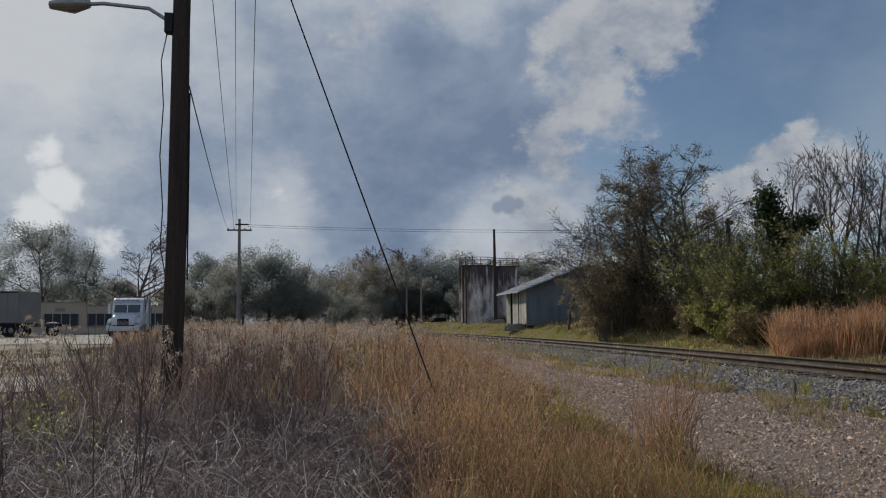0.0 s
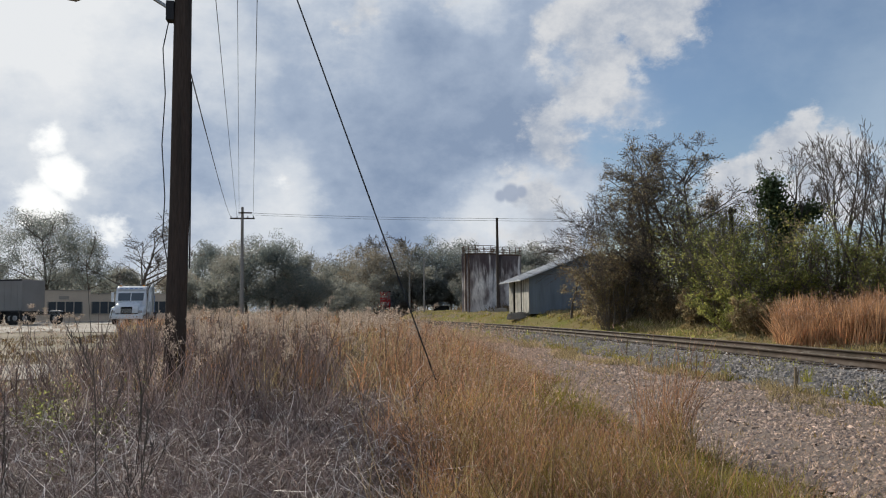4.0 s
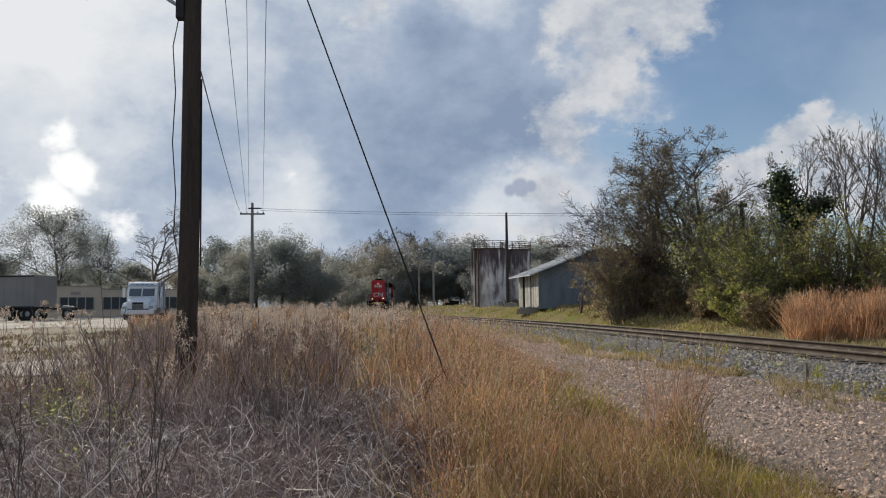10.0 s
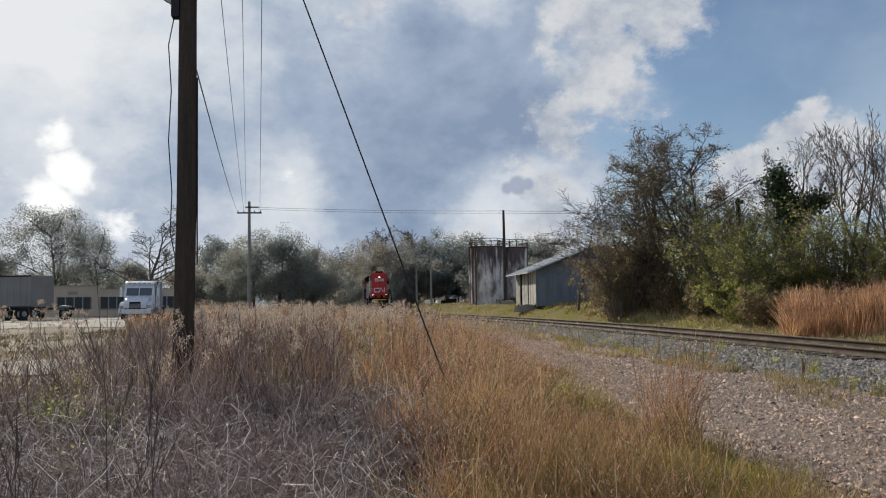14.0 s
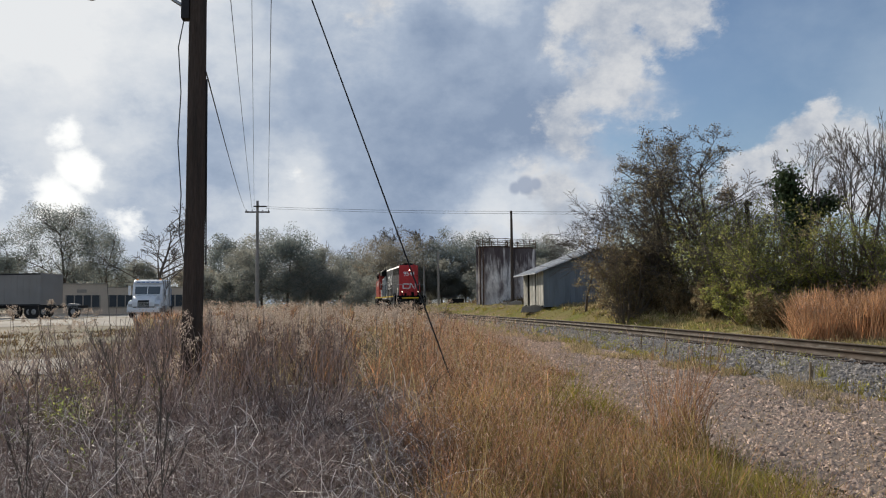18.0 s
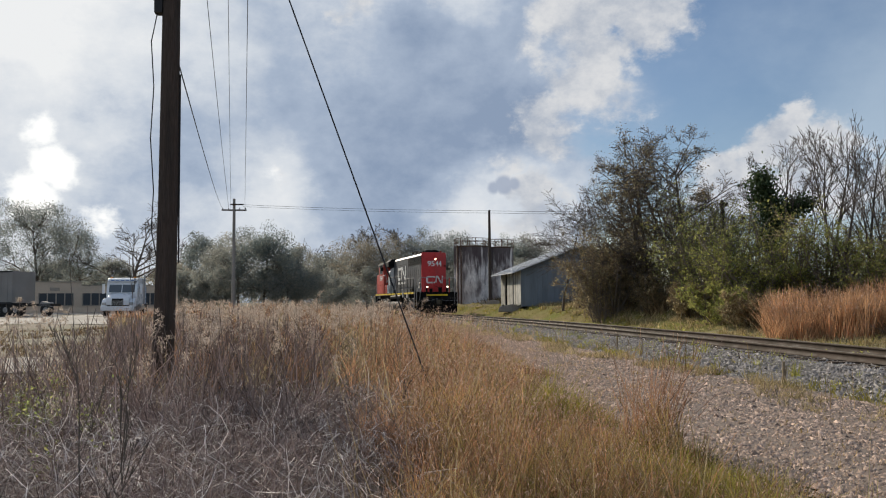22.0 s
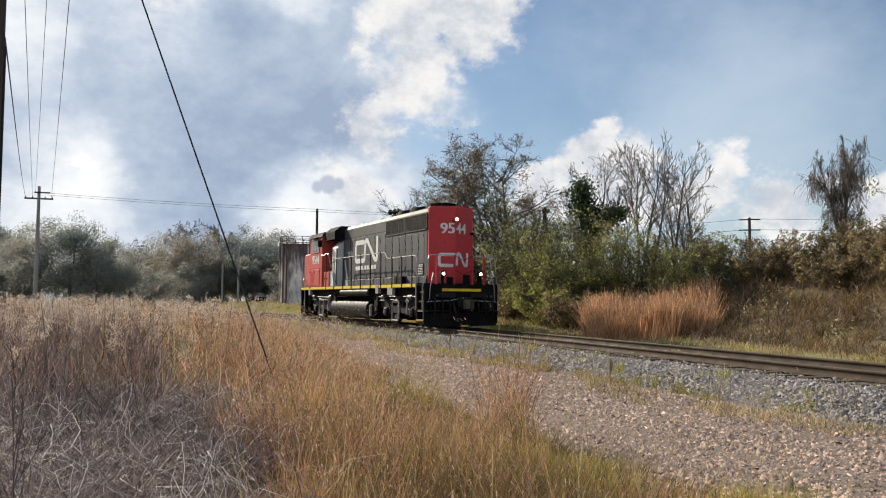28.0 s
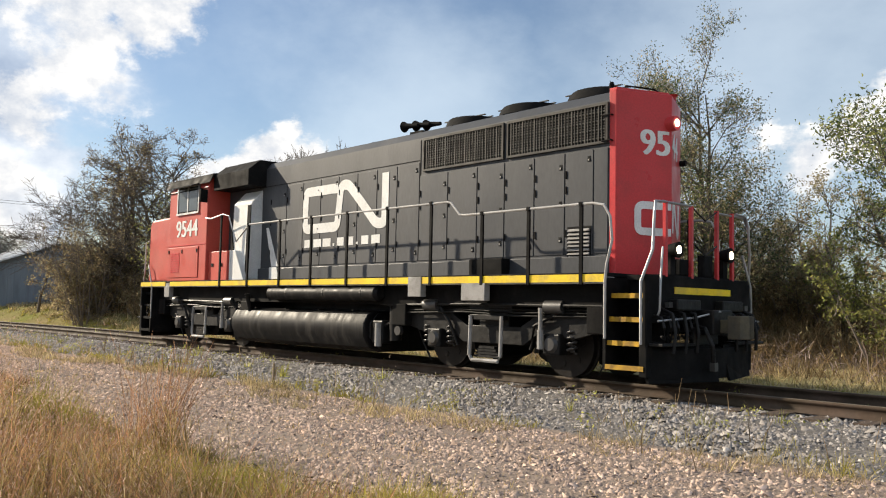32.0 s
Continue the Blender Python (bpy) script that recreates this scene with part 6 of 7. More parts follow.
def frame_and_ends():
    part("frame", Build().box(-8.3, 7.75, -1.25, 1.25, 1.12, 1.56), M['black'], LOCO, "black underframe")
    part("walkway", Build().box(-8.4, 7.75, -1.5, 1.5, 1.575, 1.635), M['black'], LOCO, bevel=0.01)

    def side(s):
        part("side_sill", Build().box(-8.42, 7.75, s * 1.25, s * 1.5, 1.475, 1.575), M['grey'], LOCO)
        for a, c in ((-8.45, -6.85), (-6.55, 3.40), (3.76, 7.75)):
            part("sill_stripe", Build().box(a, c, s * 1.49, s * 1.515, 1.495, 1.61), M['yellow'], LOCO, "yellow safety stripe on the sill")
        for a, c, z in ((3.40, 3.76, 1.26), (4.80, 5.36, 1.20), (-6.85, -6.55, 1.2)):
            part("jacking_plate", Build().box(a, c, s * 1.40, s * 1.53, z, 1.62 if a < 4 and a > 0 else 1.49), M['grey'], LOCO, "grey steel plate", bevel=0.008)
        # handrail with its posts
        xs = (-3.78, -2.45, -1.05, 0.19, 1.47, 2.75, 3.99, 5.27, 6.3, 7.34)
        for x in xs:
            top = 3.2 if x < -3 else 2.93 if x < 4.4 else 2.66
            p = part("handrail_post", Build().box(x - 0.028, x + 0.028, s * 1.50, s * 1.535, 1.46, top - 0.02), M['black'], LOCO)
            part("collar", Build().tube([(x, s * 1.49, top), (x, s * 1.55, top)], 0.035, 8), M['black'], p)
        part("handrail", Build().tube([(-2.45, s * 1.52, 2.93), (0.2, s * 1.52, 2.93), (4.42, s * 1.52, 2.92), (4.50, s * 1.52, 2.9), (4.72, s * 1.52, 2.68), (4.85, s * 1.52, 2.66), (7.55, s * 1.52, 2.66), (7.75, s * 1.52, 2.62),
                                       (7.86, s * 1.52, 2.45), (7.9, s * 1.52, 2.1), (7.82, s * 1.54, 1.75), (7.80, s * 1.55, 1.5), (7.80, s * 1.55, 0.68)], 0.021, 8), M['handrail'], LOCO, "silver handrail along the walkway", smooth=True)
        # stair wells at the four corners
        for e in (1, -1):
            a, c = 7.78, 8.42
            well = part("stairwell", Build().box(e * (a - 0.05), e * a, s * 0.85, s * 1.5, 0.22, 1.56).box(e * a, e * c, s * 0.85, s * 0.9, 0.3, 1.56), M['black'], LOCO, "black stairwell")
            for i, z in enumerate((0.28, 0.62, 0.96, 1.30)):
                st = part("step", Build().box(e * a, e * c, s * (1.02 + 0.0 * i), s * (1.5 - 0.05 * i), z, z + 0.03), M['black'], well)
                part("step_edge", Build().box(e * a, e * c, s * (1.5 - 0.05 * i), s * (1.512 - 0.05 * i), z - 0.035, z + 0.035), M['worn_yellow'] if e > 0 else M['black'], well, "yellow step edge" if e > 0 else "")
        part("grab_rail", Build().tube([(8.40, s * 1.54, 0.62), (8.40, s * 1.54, 1.5), (8.50, s * 1.40, 1.95), (8.50, s * 1.36, 2.5), (8.48, s * 1.3, 2.64), (8.46, s * 1.02, 2.66)], 0.021, 8), M['metal'], LOCO, "silver grab rail", smooth=True)
        part("grab_rail", Build().tube([(8.52, s * 1.32, 1.0), (8.56, s * 1.32, 1.1), (8.56, s * 1.3, 1.5), (8.52, s * 1.2, 1.85), (8.5, s * 1.15, 2.0)], 0.018, 7), M['metal'], LOCO, "silver grab rail", smooth=True)
        # ditch lamps
        d = part("ditch_lamp", Build().tube([(8.30, s * 0.76, 1.98), (8.50, s * 0.76, 1.98), (8.52, s * 0.76, 1.98)], [0.07, 0.115, 0.12], 14), M['black'], LOCO, "round ditch lamp", smooth=True)
        part("lens", Build().tube([(8.515, s * 0.76, 1.98), (8.53, s * 0.76, 1.98)], 0.06, 14), M['lamp'], d, "lit white lamp")
        part("bracket", Build().box(8.33, 8.42, s * 0.70, s * 0.82, 1.55, 1.9), M['black'], d)
    both(side)
    for e in (1, -1):
        pl = part("end_plate", Build().box(e * 8.40, e * 8.47, -1.5, 1.5, 0.92, 1.60), M['black'], LOCO, "black end plate", bevel=0.015)
        part("end_platform", Build().box(e * 7.75, e * 8.42, -0.95, 0.95, 1.54, 1.62), M['black'], LOCO)
        part("plate_stripe", Build().box(e * 8.47, e * 8.485, -0.80, 0.80, 1.34, 1.44), M['yellow'], pl, "yellow stripe on the end plate")
        pilot = part("pilot", Build().prism([(e * 8.38, -1.42), (e * 8.46, -1.42), (e * 8.60, -0.95), (e * 8.76, -0.2), (e * 8.76, 0.2), (e * 8.60, 0.95), (e * 8.46, 1.42), (e * 8.38, 1.42)], 'z', 0.12, 0.56), M['black'], LOCO, "black pilot plough", bevel=0.02)
        for sy in (-1, 1):
            part("blade", Build().add([(e * 8.47, sy * 1.44, 0.08), (e * 8.82, sy * 0.16, 0.08), (e * 8.70, sy * 0.16, 0.60), (e * 8.42, sy * 1.44, 0.64), (e * 8.43, sy * 1.44, 0.08), (e * 8.78, sy * 0.16, 0.08), (e * 8.66, sy * 0.16, 0.60), (e * 8.38, sy * 1.44, 0.64)],
                                      [(0, 1, 2, 3), (7, 6, 5, 4), (0, 4, 5, 1), (1, 5, 6, 2), (2, 6, 7, 3), (3, 7, 4, 0)]), M['black'], pilot, "bent black plough blade")
            part("corner_post", Build().prism([(e * 8.34, sy * 1.36), (e * 8.47, sy * 1.36), (e * 8.47, sy * 1.5), (e * 8.34, sy * 1.5)], 'z', 0.16, 0.94), M['black'], pilot, bevel=0.015)
            part("anti_climber", Build().box(e * 8.47, e * 8.62, sy * 0.32, sy * 0.95, 1.10, 1.26), M['under'], pl, bevel=0.02)
            part("footboard", Build().box(e * 8.48, e * 8.70, sy * 0.6, sy * 1.46, 0.60, 0.64), M['under'], pilot, bevel=0.008)
            for yy in (0.62, 0.80, 0.98, 1.16, 1.34):
                part("hose", Build().tube([(e * 8.47, sy * yy, 1.02), (e * 8.60, sy * yy, 1.0), (e * 8.66, sy * (yy + 0.02), 0.86), (e * 8.62, sy * (yy - 0.05), 0.70), (e * 8.52, sy * (yy - 0.12), 0.74)], 0.022, 6), M['under'], pl)
        part("hose", Build().tube([(e * 8.5, -0.42, 0.9), (e * 8.75, -0.44, 0.85), (e * 8.86, -0.42, 0.6), (e * 8.84, -0.36, 0.32)], 0.032, 8), M['under'], pl, "thick black brake hose")
        part("hose_coupling", Build().box(e * 8.80, e * 8.88, -0.40, -0.30, 0.24, 0.36), M['gear'], pl)
        part("pocket_plate", Build().box(e * 8.47, e * 8.52, -0.36, 0.36, 0.60, 1.12), M['under'], pl, bevel=0.01)
        part("draft_gear", Build().box(e * 8.47, e * 8.80, -0.28, 0.28, 0.75, 1.12), M['under'], LOCO, bevel=0.02)
        cp = part("coupler", Build().box(e * 8.75, e * 9.0, -0.09, 0.09, 0.78, 0.98).prism([(e * 8.95, -0.17), (e * 9.15, -0.17), (e * 9.22, -0.02), (e * 9.08, 0.05), (e * 9.2, 0.16), (e * 8.95, 0.18)], 'z', 0.70, 1.04), M['knuckle'], LOCO, "worn knuckle coupler", bevel=0.015)
        for y in (-1.15, -0.85, -0.55, 0.55, 0.85, 1.15):
            part("hose", Build().tube([(e * 8.48, y, 1.12), (e * 8.66, y, 1.05), (e * 8.72, y * 1.02, 0.78), (e * 8.70, y * 1.04, 0.5)], 0.026, 7), M['under'], pl)
        for y, z in ((-1.0, 1.18), (-0.75, 1.18), (0.75, 1.16), (1.0, 1.16), (1.2, 1.16)):
            part("hose_tap", Build().box(e * 8.47, e * 8.54, y - 0.05, y + 0.05, z - 0.04, z + 0.04), M['gear'], pl)
        part("uncoupling_lever", Build().tube([(e * 8.62, -1.45, 0.95), (e * 8.62, -0.5, 1.0), (e * 8.8, -0.1, 1.1), (e * 8.62, 0.5, 1.0), (e * 8.62, 1.45, 0.95)], 0.016, 6), M['metal'], pl)
        posts = (-1.0, -0.30, 0.45, 0.92)
        for y in posts:
            part("end_post", Build().box(e * 8.42, e * 8.47, y - 0.028, y + 0.028, 1.58, 2.66), M['red'], LOCO, "red end handrail post")
        part("end_rail", Build().tube([(e * 8.45, -1.02, 2.66), (e * 8.45, -0.3, 2.66)], 0.02, 7), M['metal'], LOCO)
        part("end_rail", Build().tube([(e * 8.45, 0.45, 2.62), (e * 8.45, 1.3, 2.62), (e * 8.45, 1.45, 2.45)], 0.02, 7), M['metal'], LOCO)
        for k in (-0.18, 0.35):
            part("chain", Build().tube([(e * 8.46, -0.3, 2.3 + k), (e * 8.46, 0.08, 2.12 + k), (e * 8.46, 0.45, 2.3 + k)], 0.012, 5), M['under'], LOCO)
        part("receptacle", Build().box(e * 8.30, e * 8.42, -0.55, -0.30, 1.62, 1.86), M['black'], LOCO, bevel=0.02)
        part("receptacle", Build().box(e * 8.30, e * 8.42, 0.12, 0.38, 1.62, 1.95), M['black'], LOCO, bevel=0.02)


frame_and_ends()


def underside():
    half = [(1.0, 0.16), (1.26, 0.26), (1.40, 0.48), (1.40, 0.74), (1.30, 0.91), (1.12, 0.98)]
    prof = [(-y, z) for y, z in half] + [(y, z) for y, z in reversed(half)]
    tank = part("fuel_tank", Build().prism(prof, 'x', -3.30, 1.95), M['tank'], LOCO, "rounded black fuel tank streaked with dirt", bevel=0.03, smooth=True)
    for s in (-1, 1):
        for x in (-2.4, -1.1, 0.2, 1.4):
            part("strap", Build().box(x, x + 0.04, s * 1.10, s * 1.30, 0.965, 0.99), M['under'], tank)
        r = part("air_reservoir", Build().tube([(-1.60, s * 1.36, 1.32), (-1.55, s * 1.36, 1.32), (2.33, s * 1.36, 1.32), (2.40, s * 1.36, 1.32)], [0.10, 0.155, 0.155, 0.10], 18), M['tank'], LOCO, "long black air reservoir under the sill", smooth=True)
        for x in (-0.8, 0.6, 1.9):
            part("strap", Build().tube([(x, s * 1.36, 1.32), (x + 0.05, s * 1.36, 1.32)], 0.16, 18), M['under'], r)
        part("fuel_filler", Build().tube([(-2.65, s * 1.28, 0.9), (-2.65, s * 1.36, 1.22), (-2.65, s * 1.38, 1.3)], [0.05, 0.05, 0.07], 8), M['under'], tank)
        part("pipe", Build().tube([(2.0, s * 1.1, 1.15), (2.5, s * 1.2, 1.1), (2.7, s * 1.2, 0.8), (2.2, s * 1.25, 0.65), (2.05, s * 1.2, 0.4)], 0.03, 7), M['under'], LOCO)
        part("valve", Build().box(2.08, 2.4, s * 1.0, s * 1.3, 0.35, 0.8), M['under'], LOCO, bevel=0.03)
        part("valve", Build().tube([(2.3, s * 1.32, 0.3), (2.3, s * 1.32, 0.75)], 0.07, 9), M['grey'], LOCO)
        part("air_filter", Build().tube([(-3.9, s * 1.1, 1.28), (-3.4, s * 1.1, 1.28)], 0.1, 10), M['grey'], LOCO)
        part("pipe", Build().tube([(-6.4, s * 1.3, 1.12), (-4.0, s * 1.3, 1.1), (-3.4, s * 1.2, 1.1)], 0.025, 6), M['under'], LOCO)
        part("pipe", Build().tube([(2.4, s * 1.22, 1.1), (4.6, s * 1.28, 1.14), (7.6, s * 1.28, 1.14)], 0.025, 6), M['under'], LOCO)
    sets = []
    for cx in (5.18, -5.18):
        bogie = part("bogie", Build().box(cx - 0.35, cx + 0.35, -1.1, 1.1, 0.62, 1.05).box(cx - 2.2, cx + 2.2, -0.35, 0.35, 0.5, 0.8), M['under'], LOCO, "black two-axle bogie with coil springs", bevel=0.02)
        for s in (-1, 1):
            y0, y1 = s * 1.0, s * 1.14
            sf = [(-2.15, 0.72), (-2.1, 0.95), (-1.7, 1.0), (-1.0, 0.98), (-0.62, 0.78), (0.62, 0.78), (1.0, 0.98), (1.7, 1.0), (2.1, 0.95), (2.15, 0.72), (1.75, 0.62), (1.0, 0.66), (0.7, 0.48), (-0.7, 0.48), (-1.0, 0.66), (-1.75, 0.62)]
            part("side_frame", Build().prism([(cx + x, z) for x, z in sf], 'y', y0, y1), M['under'], bogie, bevel=0.012)
            for ax in (-1.37, 1.37):
                part("journal_box", Build().box(cx + ax - 0.17, cx + ax + 0.17, s * 1.02, s * 1.24, 0.36, 0.70), M['under'], bogie, "axle box", bevel=0.03)
                part("journal_cap", Build().tube([(cx + ax, s * 1.24, 0.53), (cx + ax, s * 1.29, 0.53)], [0.14, 0.10], 12), M['gear'], bogie, smooth=True)
                for dx in (-0.3, 0.3):
                    pts = [(cx + ax + dx + 0.075 * math.cos(a), s * 1.09 + 0.075 * math.sin(a), 0.40 + 0.028 * a / (2 * math.pi) * 3.2) for a in np.linspace(0, 2 * math.pi * 4.5, 46)]
                    part("coil_spring", Build().tube(pts, 0.018, 5), M['gear'], bogie)
                part("brake_cylinder", Build().tube([(cx + ax * 1.05 - 0.18, s * 1.22, 1.12), (cx + ax * 1.05 + 0.18, s * 1.22, 1.12)], [0.11, 0.11], 12), M['gear'], bogie, smooth=True)
                part("brake_lever", Build().tube([(cx + ax * 1.05 + 0.2, s * 1.22, 1.1), (cx + ax * 0.72, s * 1.2, 0.8), (cx + ax * 0.62, s * 1.12, 0.42)], 0.03, 6), M['under'], bogie)
                part("brake_shoe", Build().prism([(cx + ax * 0.58, 0.35), (cx + ax * 0.62, 0.66), (cx + ax * 0.55, 0.66), (cx + ax * 0.5, 0.35)], 'y', s * 0.7, s * 0.85), M['under'], bogie)
                part("sand_pipe", Build().tube([(cx + ax * 1.72, s * 0.9, 1.1), (cx + ax * 1.6, s * 0.8, 0.5), (cx + ax * 1.42, s * 0.76, 0.08)], 0.02, 6), M['under'], bogie)
            part("damper", Build().tube([(cx + 1.2, s * 1.3, 0.45), (cx + 1.2, s * 1.3, 0.75), (cx + 1.2, s * 1.3, 0.76), (cx + 1.2, s * 1.3, 1.1)], [0.05, 0.05, 0.035, 0.035], 9), M['grey'], bogie, "grey upright damper")
            # swing hanger with its rungs
            hg = Build().tube([(cx - 0.36, s * 1.30, 0.95), (cx - 0.36, s * 1.32, 0.28), (cx - 0.3, s * 1.32, 0.2), (cx + 0.3, s * 1.32, 0.2), (cx + 0.36, s * 1.32, 0.28), (cx + 0.36, s * 1.30, 0.95)], 0.035, 7)
            part("swing_hanger", hg, M['grey'], bogie, "grey steel swing hanger")
            for i in range(4):
                part("leaf_spring", Build().box(cx - 0.30 + 0.04 * i, cx + 0.30 - 0.04 * i, s * 1.16, s * 1.28, 0.25 + 0.05 * i, 0.29 + 0.05 * i), M['under'], bogie)
            part("hanger_bar", Build().box(cx - 0.40, cx + 0.40, s * 1.18, s * 1.30, 0.88, 0.97), M['under'], bogie, bevel=0.01)
        for ax in (-1.37, 1.37):
            sg = -1 if ax > 0 else 1
            part("traction_motor", Build().tube([(cx + ax + sg * 0.62, -0.52, 0.56), (cx + ax + sg * 0.62, -0.48, 0.56), (cx + ax + sg * 0.62, 0.48, 0.56), (cx + ax + sg * 0.62, 0.52, 0.56)], [0.3, 0.38, 0.38, 0.3], 14), M['under'], bogie, "black traction motor", smooth=True)
            part("gear_case", Build().box(cx + ax - 0.32, cx + ax + 0.32, 0.40, 0.60, 0.14, 0.86), M['under'], bogie, bevel=0.05)
            part("cable", Build().tube([(cx + ax + sg * 0.62, -0.6, 0.85), (cx + ax + sg * 0.5, -0.9, 1.0), (cx + ax + sg * 0.3, -0.95, 1.14)], 0.035, 6), M['under'], bogie)
            w = Build().tube([(0, -1.05, 0), (0, 1.05, 0)], 0.09, 12)
            for s in (-1, 1):
                w.tube([(0, s * 0.66, 0), (0, s * 0.70, 0), (0, s * 0.705, 0), (0, s * 0.80, 0), (0, s * 0.805, 0)], [0.54, 0.54, 0.508, 0.505, 0.44], 36)
                w.tube([(0, s * 0.79, 0), (0, s * 0.86, 0)], [0.17, 0.14], 16)
                for k in range(6):
                    a = k * math.pi / 3
                    w.tube([(0.3 * math.cos(a), s * 0.80, 0.3 * math.sin(a)), (0.3 * math.cos(a), s * 0.815, 0.3 * math.sin(a))], 0.06, 8)
            ob = part("wheelset", w, M['wheel'], bogie, "steel wheelset", smooth=True)
            sets.append((ob, cx + ax))
            ob.matrix_basis = pose(cx + ax, 0, 0.508)
    return sets


WHEELS = underside()


def under_frame():
    """What hangs between and under the side sills: centre sill, air ducts, pipes and boxes."""
    part("centre_sill", Build().box(-8.2, 8.2, -0.55, 0.55, 0.78, 1.14), M['under'], LOCO)
    for cx in (5.18, -5.18):
        part("bolster", Build().box(cx - 0.5, cx + 0.5, -1.2, 1.2, 1.0, 1.14), M['under'], LOCO, bevel=0.02)
        for s in (-1, 1):
            part("sand_box", Build().box(cx + 2.1, cx + 2.5, s * 0.75, s * 1.3, 0.72, 1.13), M['black'], LOCO, bevel=0.02)
            part("sand_box", Build().box(cx - 2.5, cx - 2.1, s * 0.75, s * 1.3, 0.72, 1.13), M['black'], LOCO, bevel=0.02)
            for k in range(3):
                part("pipe", Build().tube([(cx - 2.3, s * (1.16 + 0.04 * k), 1.06 - 0.05 * k), (cx - 0.6, s * (1.18 + 0.04 * k), 1.09 - 0.04 * k), (cx + 0.7, s * (1.2 + 0.03 * k), 1.06 - 0.05 * k), (cx + 2.3, s * 1.2, 1.08 - 0.05 * k)], 0.016, 5), M['under'], LOCO)
    for s in (-1, 1):
        part("battery_box", Build().box(-4.2, -3.45, s * 0.6, s * 1.22, 0.5, 1.1), M['under'], LOCO, bevel=0.02)
        part("air_dryer", Build().tube([(2.62, s * 1.15, 0.42), (2.62, s * 1.15, 1.02)], [0.12, 0.12], 12), M['under'], LOCO, smooth=True)
        part("valve", Build().tube([(2.85, s * 1.22, 0.62), (2.85, s * 1.3, 0.62)], 0.09, 10), M['gear'], LOCO, smooth=True)
        for x in (-3.36, 2.01):
            part("tank_end", Build().prism([(s * 0.3, 0.2), (s * 1.0, 0.2), (s * 1.3, 0.46), (s * 1.3, 0.74), (s * 1.1, 0.93), (s * 0.3, 0.93)], 'x', x - 0.03, x + 0.03), M['under'], LOCO, bevel=0.01)


under_frame()


# ---- old tanks, shed, yard ----
M['tank_wall'] = material("tank_wall", (0.84, 0.78, 0.74), 0.9, second=(0.50, 0.43, 0.40), scale=1.1, amount=1.0, fine=8, grain=0.2, bump=0.3, stretch=(1.2, 1.2, 0.5), dirt=(0.11, 0.08, 0.085), dirt_scale=1.1, dirt_amount=0.85)


def rim_stain(m, height):
    """Dark runs that start at the rim and thin out down the wall."""
    nt = m.node_tree
    N, L = nt.nodes.new, nt.links.new
    p = nt.nodes["Principled BSDF"]
    src = p.inputs['Base Color'].links[0].from_socket
    tc = N("ShaderNodeTexCoord")
    mp = N("ShaderNodeMapping")
    mp.inputs['Scale'].default_value = (1.8, 1.8, 0.3)
    L(tc.outputs['Object'], mp.inputs[0])
    n = N("ShaderNodeTexNoise")
    n.inputs['Scale'].default_value, n.inputs['Detail'].default_value = 1.4, 7.0
    L(mp.outputs[0], n.inputs['Vector'])
    sep = N("ShaderNodeSeparateXYZ")
    L(tc.outputs['Object'], sep.inputs[0])
    k = N("ShaderNodeMath")
    k.operation = 'MULTIPLY_ADD'
    L(sep.outputs['Z'], k.inputs[0])
    k.inputs[1].default_value, k.inputs[2].default_value = 0.34 / height, -0.22
    a = N("ShaderNodeMath")
    L(n.outputs['Fac'], a.inputs[0])
    L(k.outputs[0], a.inputs[1])
    r = N("ShaderNodeMapRange")
    L(a.outputs[0], r.inputs[0])
    r.inputs[1].default_value, r.inputs[2].default_value, r.inputs[4].default_value = 0.44, 0.58, 0.9
    mx = N("ShaderNodeMix")
    mx.data_type = 'RGBA'
    L(r.outputs[0], mx.inputs['Factor'])
    L(src, mx.inputs['A'])
    mx.inputs['B'].default_value = (0.085, 0.06, 0.065, 1)
    L(mx.outputs['Result'], p.inputs['Base Color'])


rim_stain(M['tank_wall'], 5.6)
M['rust'] = material("rusty_steel", (0.14, 0.085, 0.06), 0.85, second=(0.09, 0.06, 0.05), scale=3, amount=0.8)
M['tin'] = material("tin_sheet", (0.62, 0.64, 0.66), 0.5, 0.3, second=(0.5, 0.5, 0.5), scale=1.2, amount=0.8, dirt=(0.28, 0.2, 0.15), dirt_scale=1.5, dirt_amount=0.4)
M['shed_wall'] = material("shed_wall", (0.21, 0.24, 0.275), 0.8, second=(0.14, 0.16, 0.185), scale=1.2, amount=0.8, stretch=(3, 3, 0.4))
M['board'] = material("whitewashed_board", (0.55, 0.53, 0.48), 0.85, second=(0.34, 0.32, 0.27), per="object", spread=0.25, scale=2, amount=0.6)
M['brick'] = material("tan_wall", (0.60, 0.49, 0.38), 0.9, second=(0.50, 0.41, 0.32), scale=0.8, amount=0.8, fine=12, grain=0.15)
M['trailer'] = material("trailer_side", (0.28, 0.265, 0.25), 0.6, second=(0.22, 0.21, 0.2), scale=0.6, amount=0.8, dirt=(0.25, 0.23, 0.21), dirt_scale=0.8, dirt_amount=0.4)
M['truck_white'] = material("truck_paint", (0.75, 0.77, 0.8), 0.3, second=(0.68, 0.7, 0.73), scale=1, amount=0.5)
M['rubber'] = material("rubber", (0.02, 0.02, 0.02), 0.85, second=(0.035, 0.033, 0.03), scale=4, amount=0.5)
M['window'] = material("window_glass", (0.04, 0.05, 0.06), 0.2, second=(0.06, 0.07, 0.08), scale=1, amount=0.4, grain=0.0)
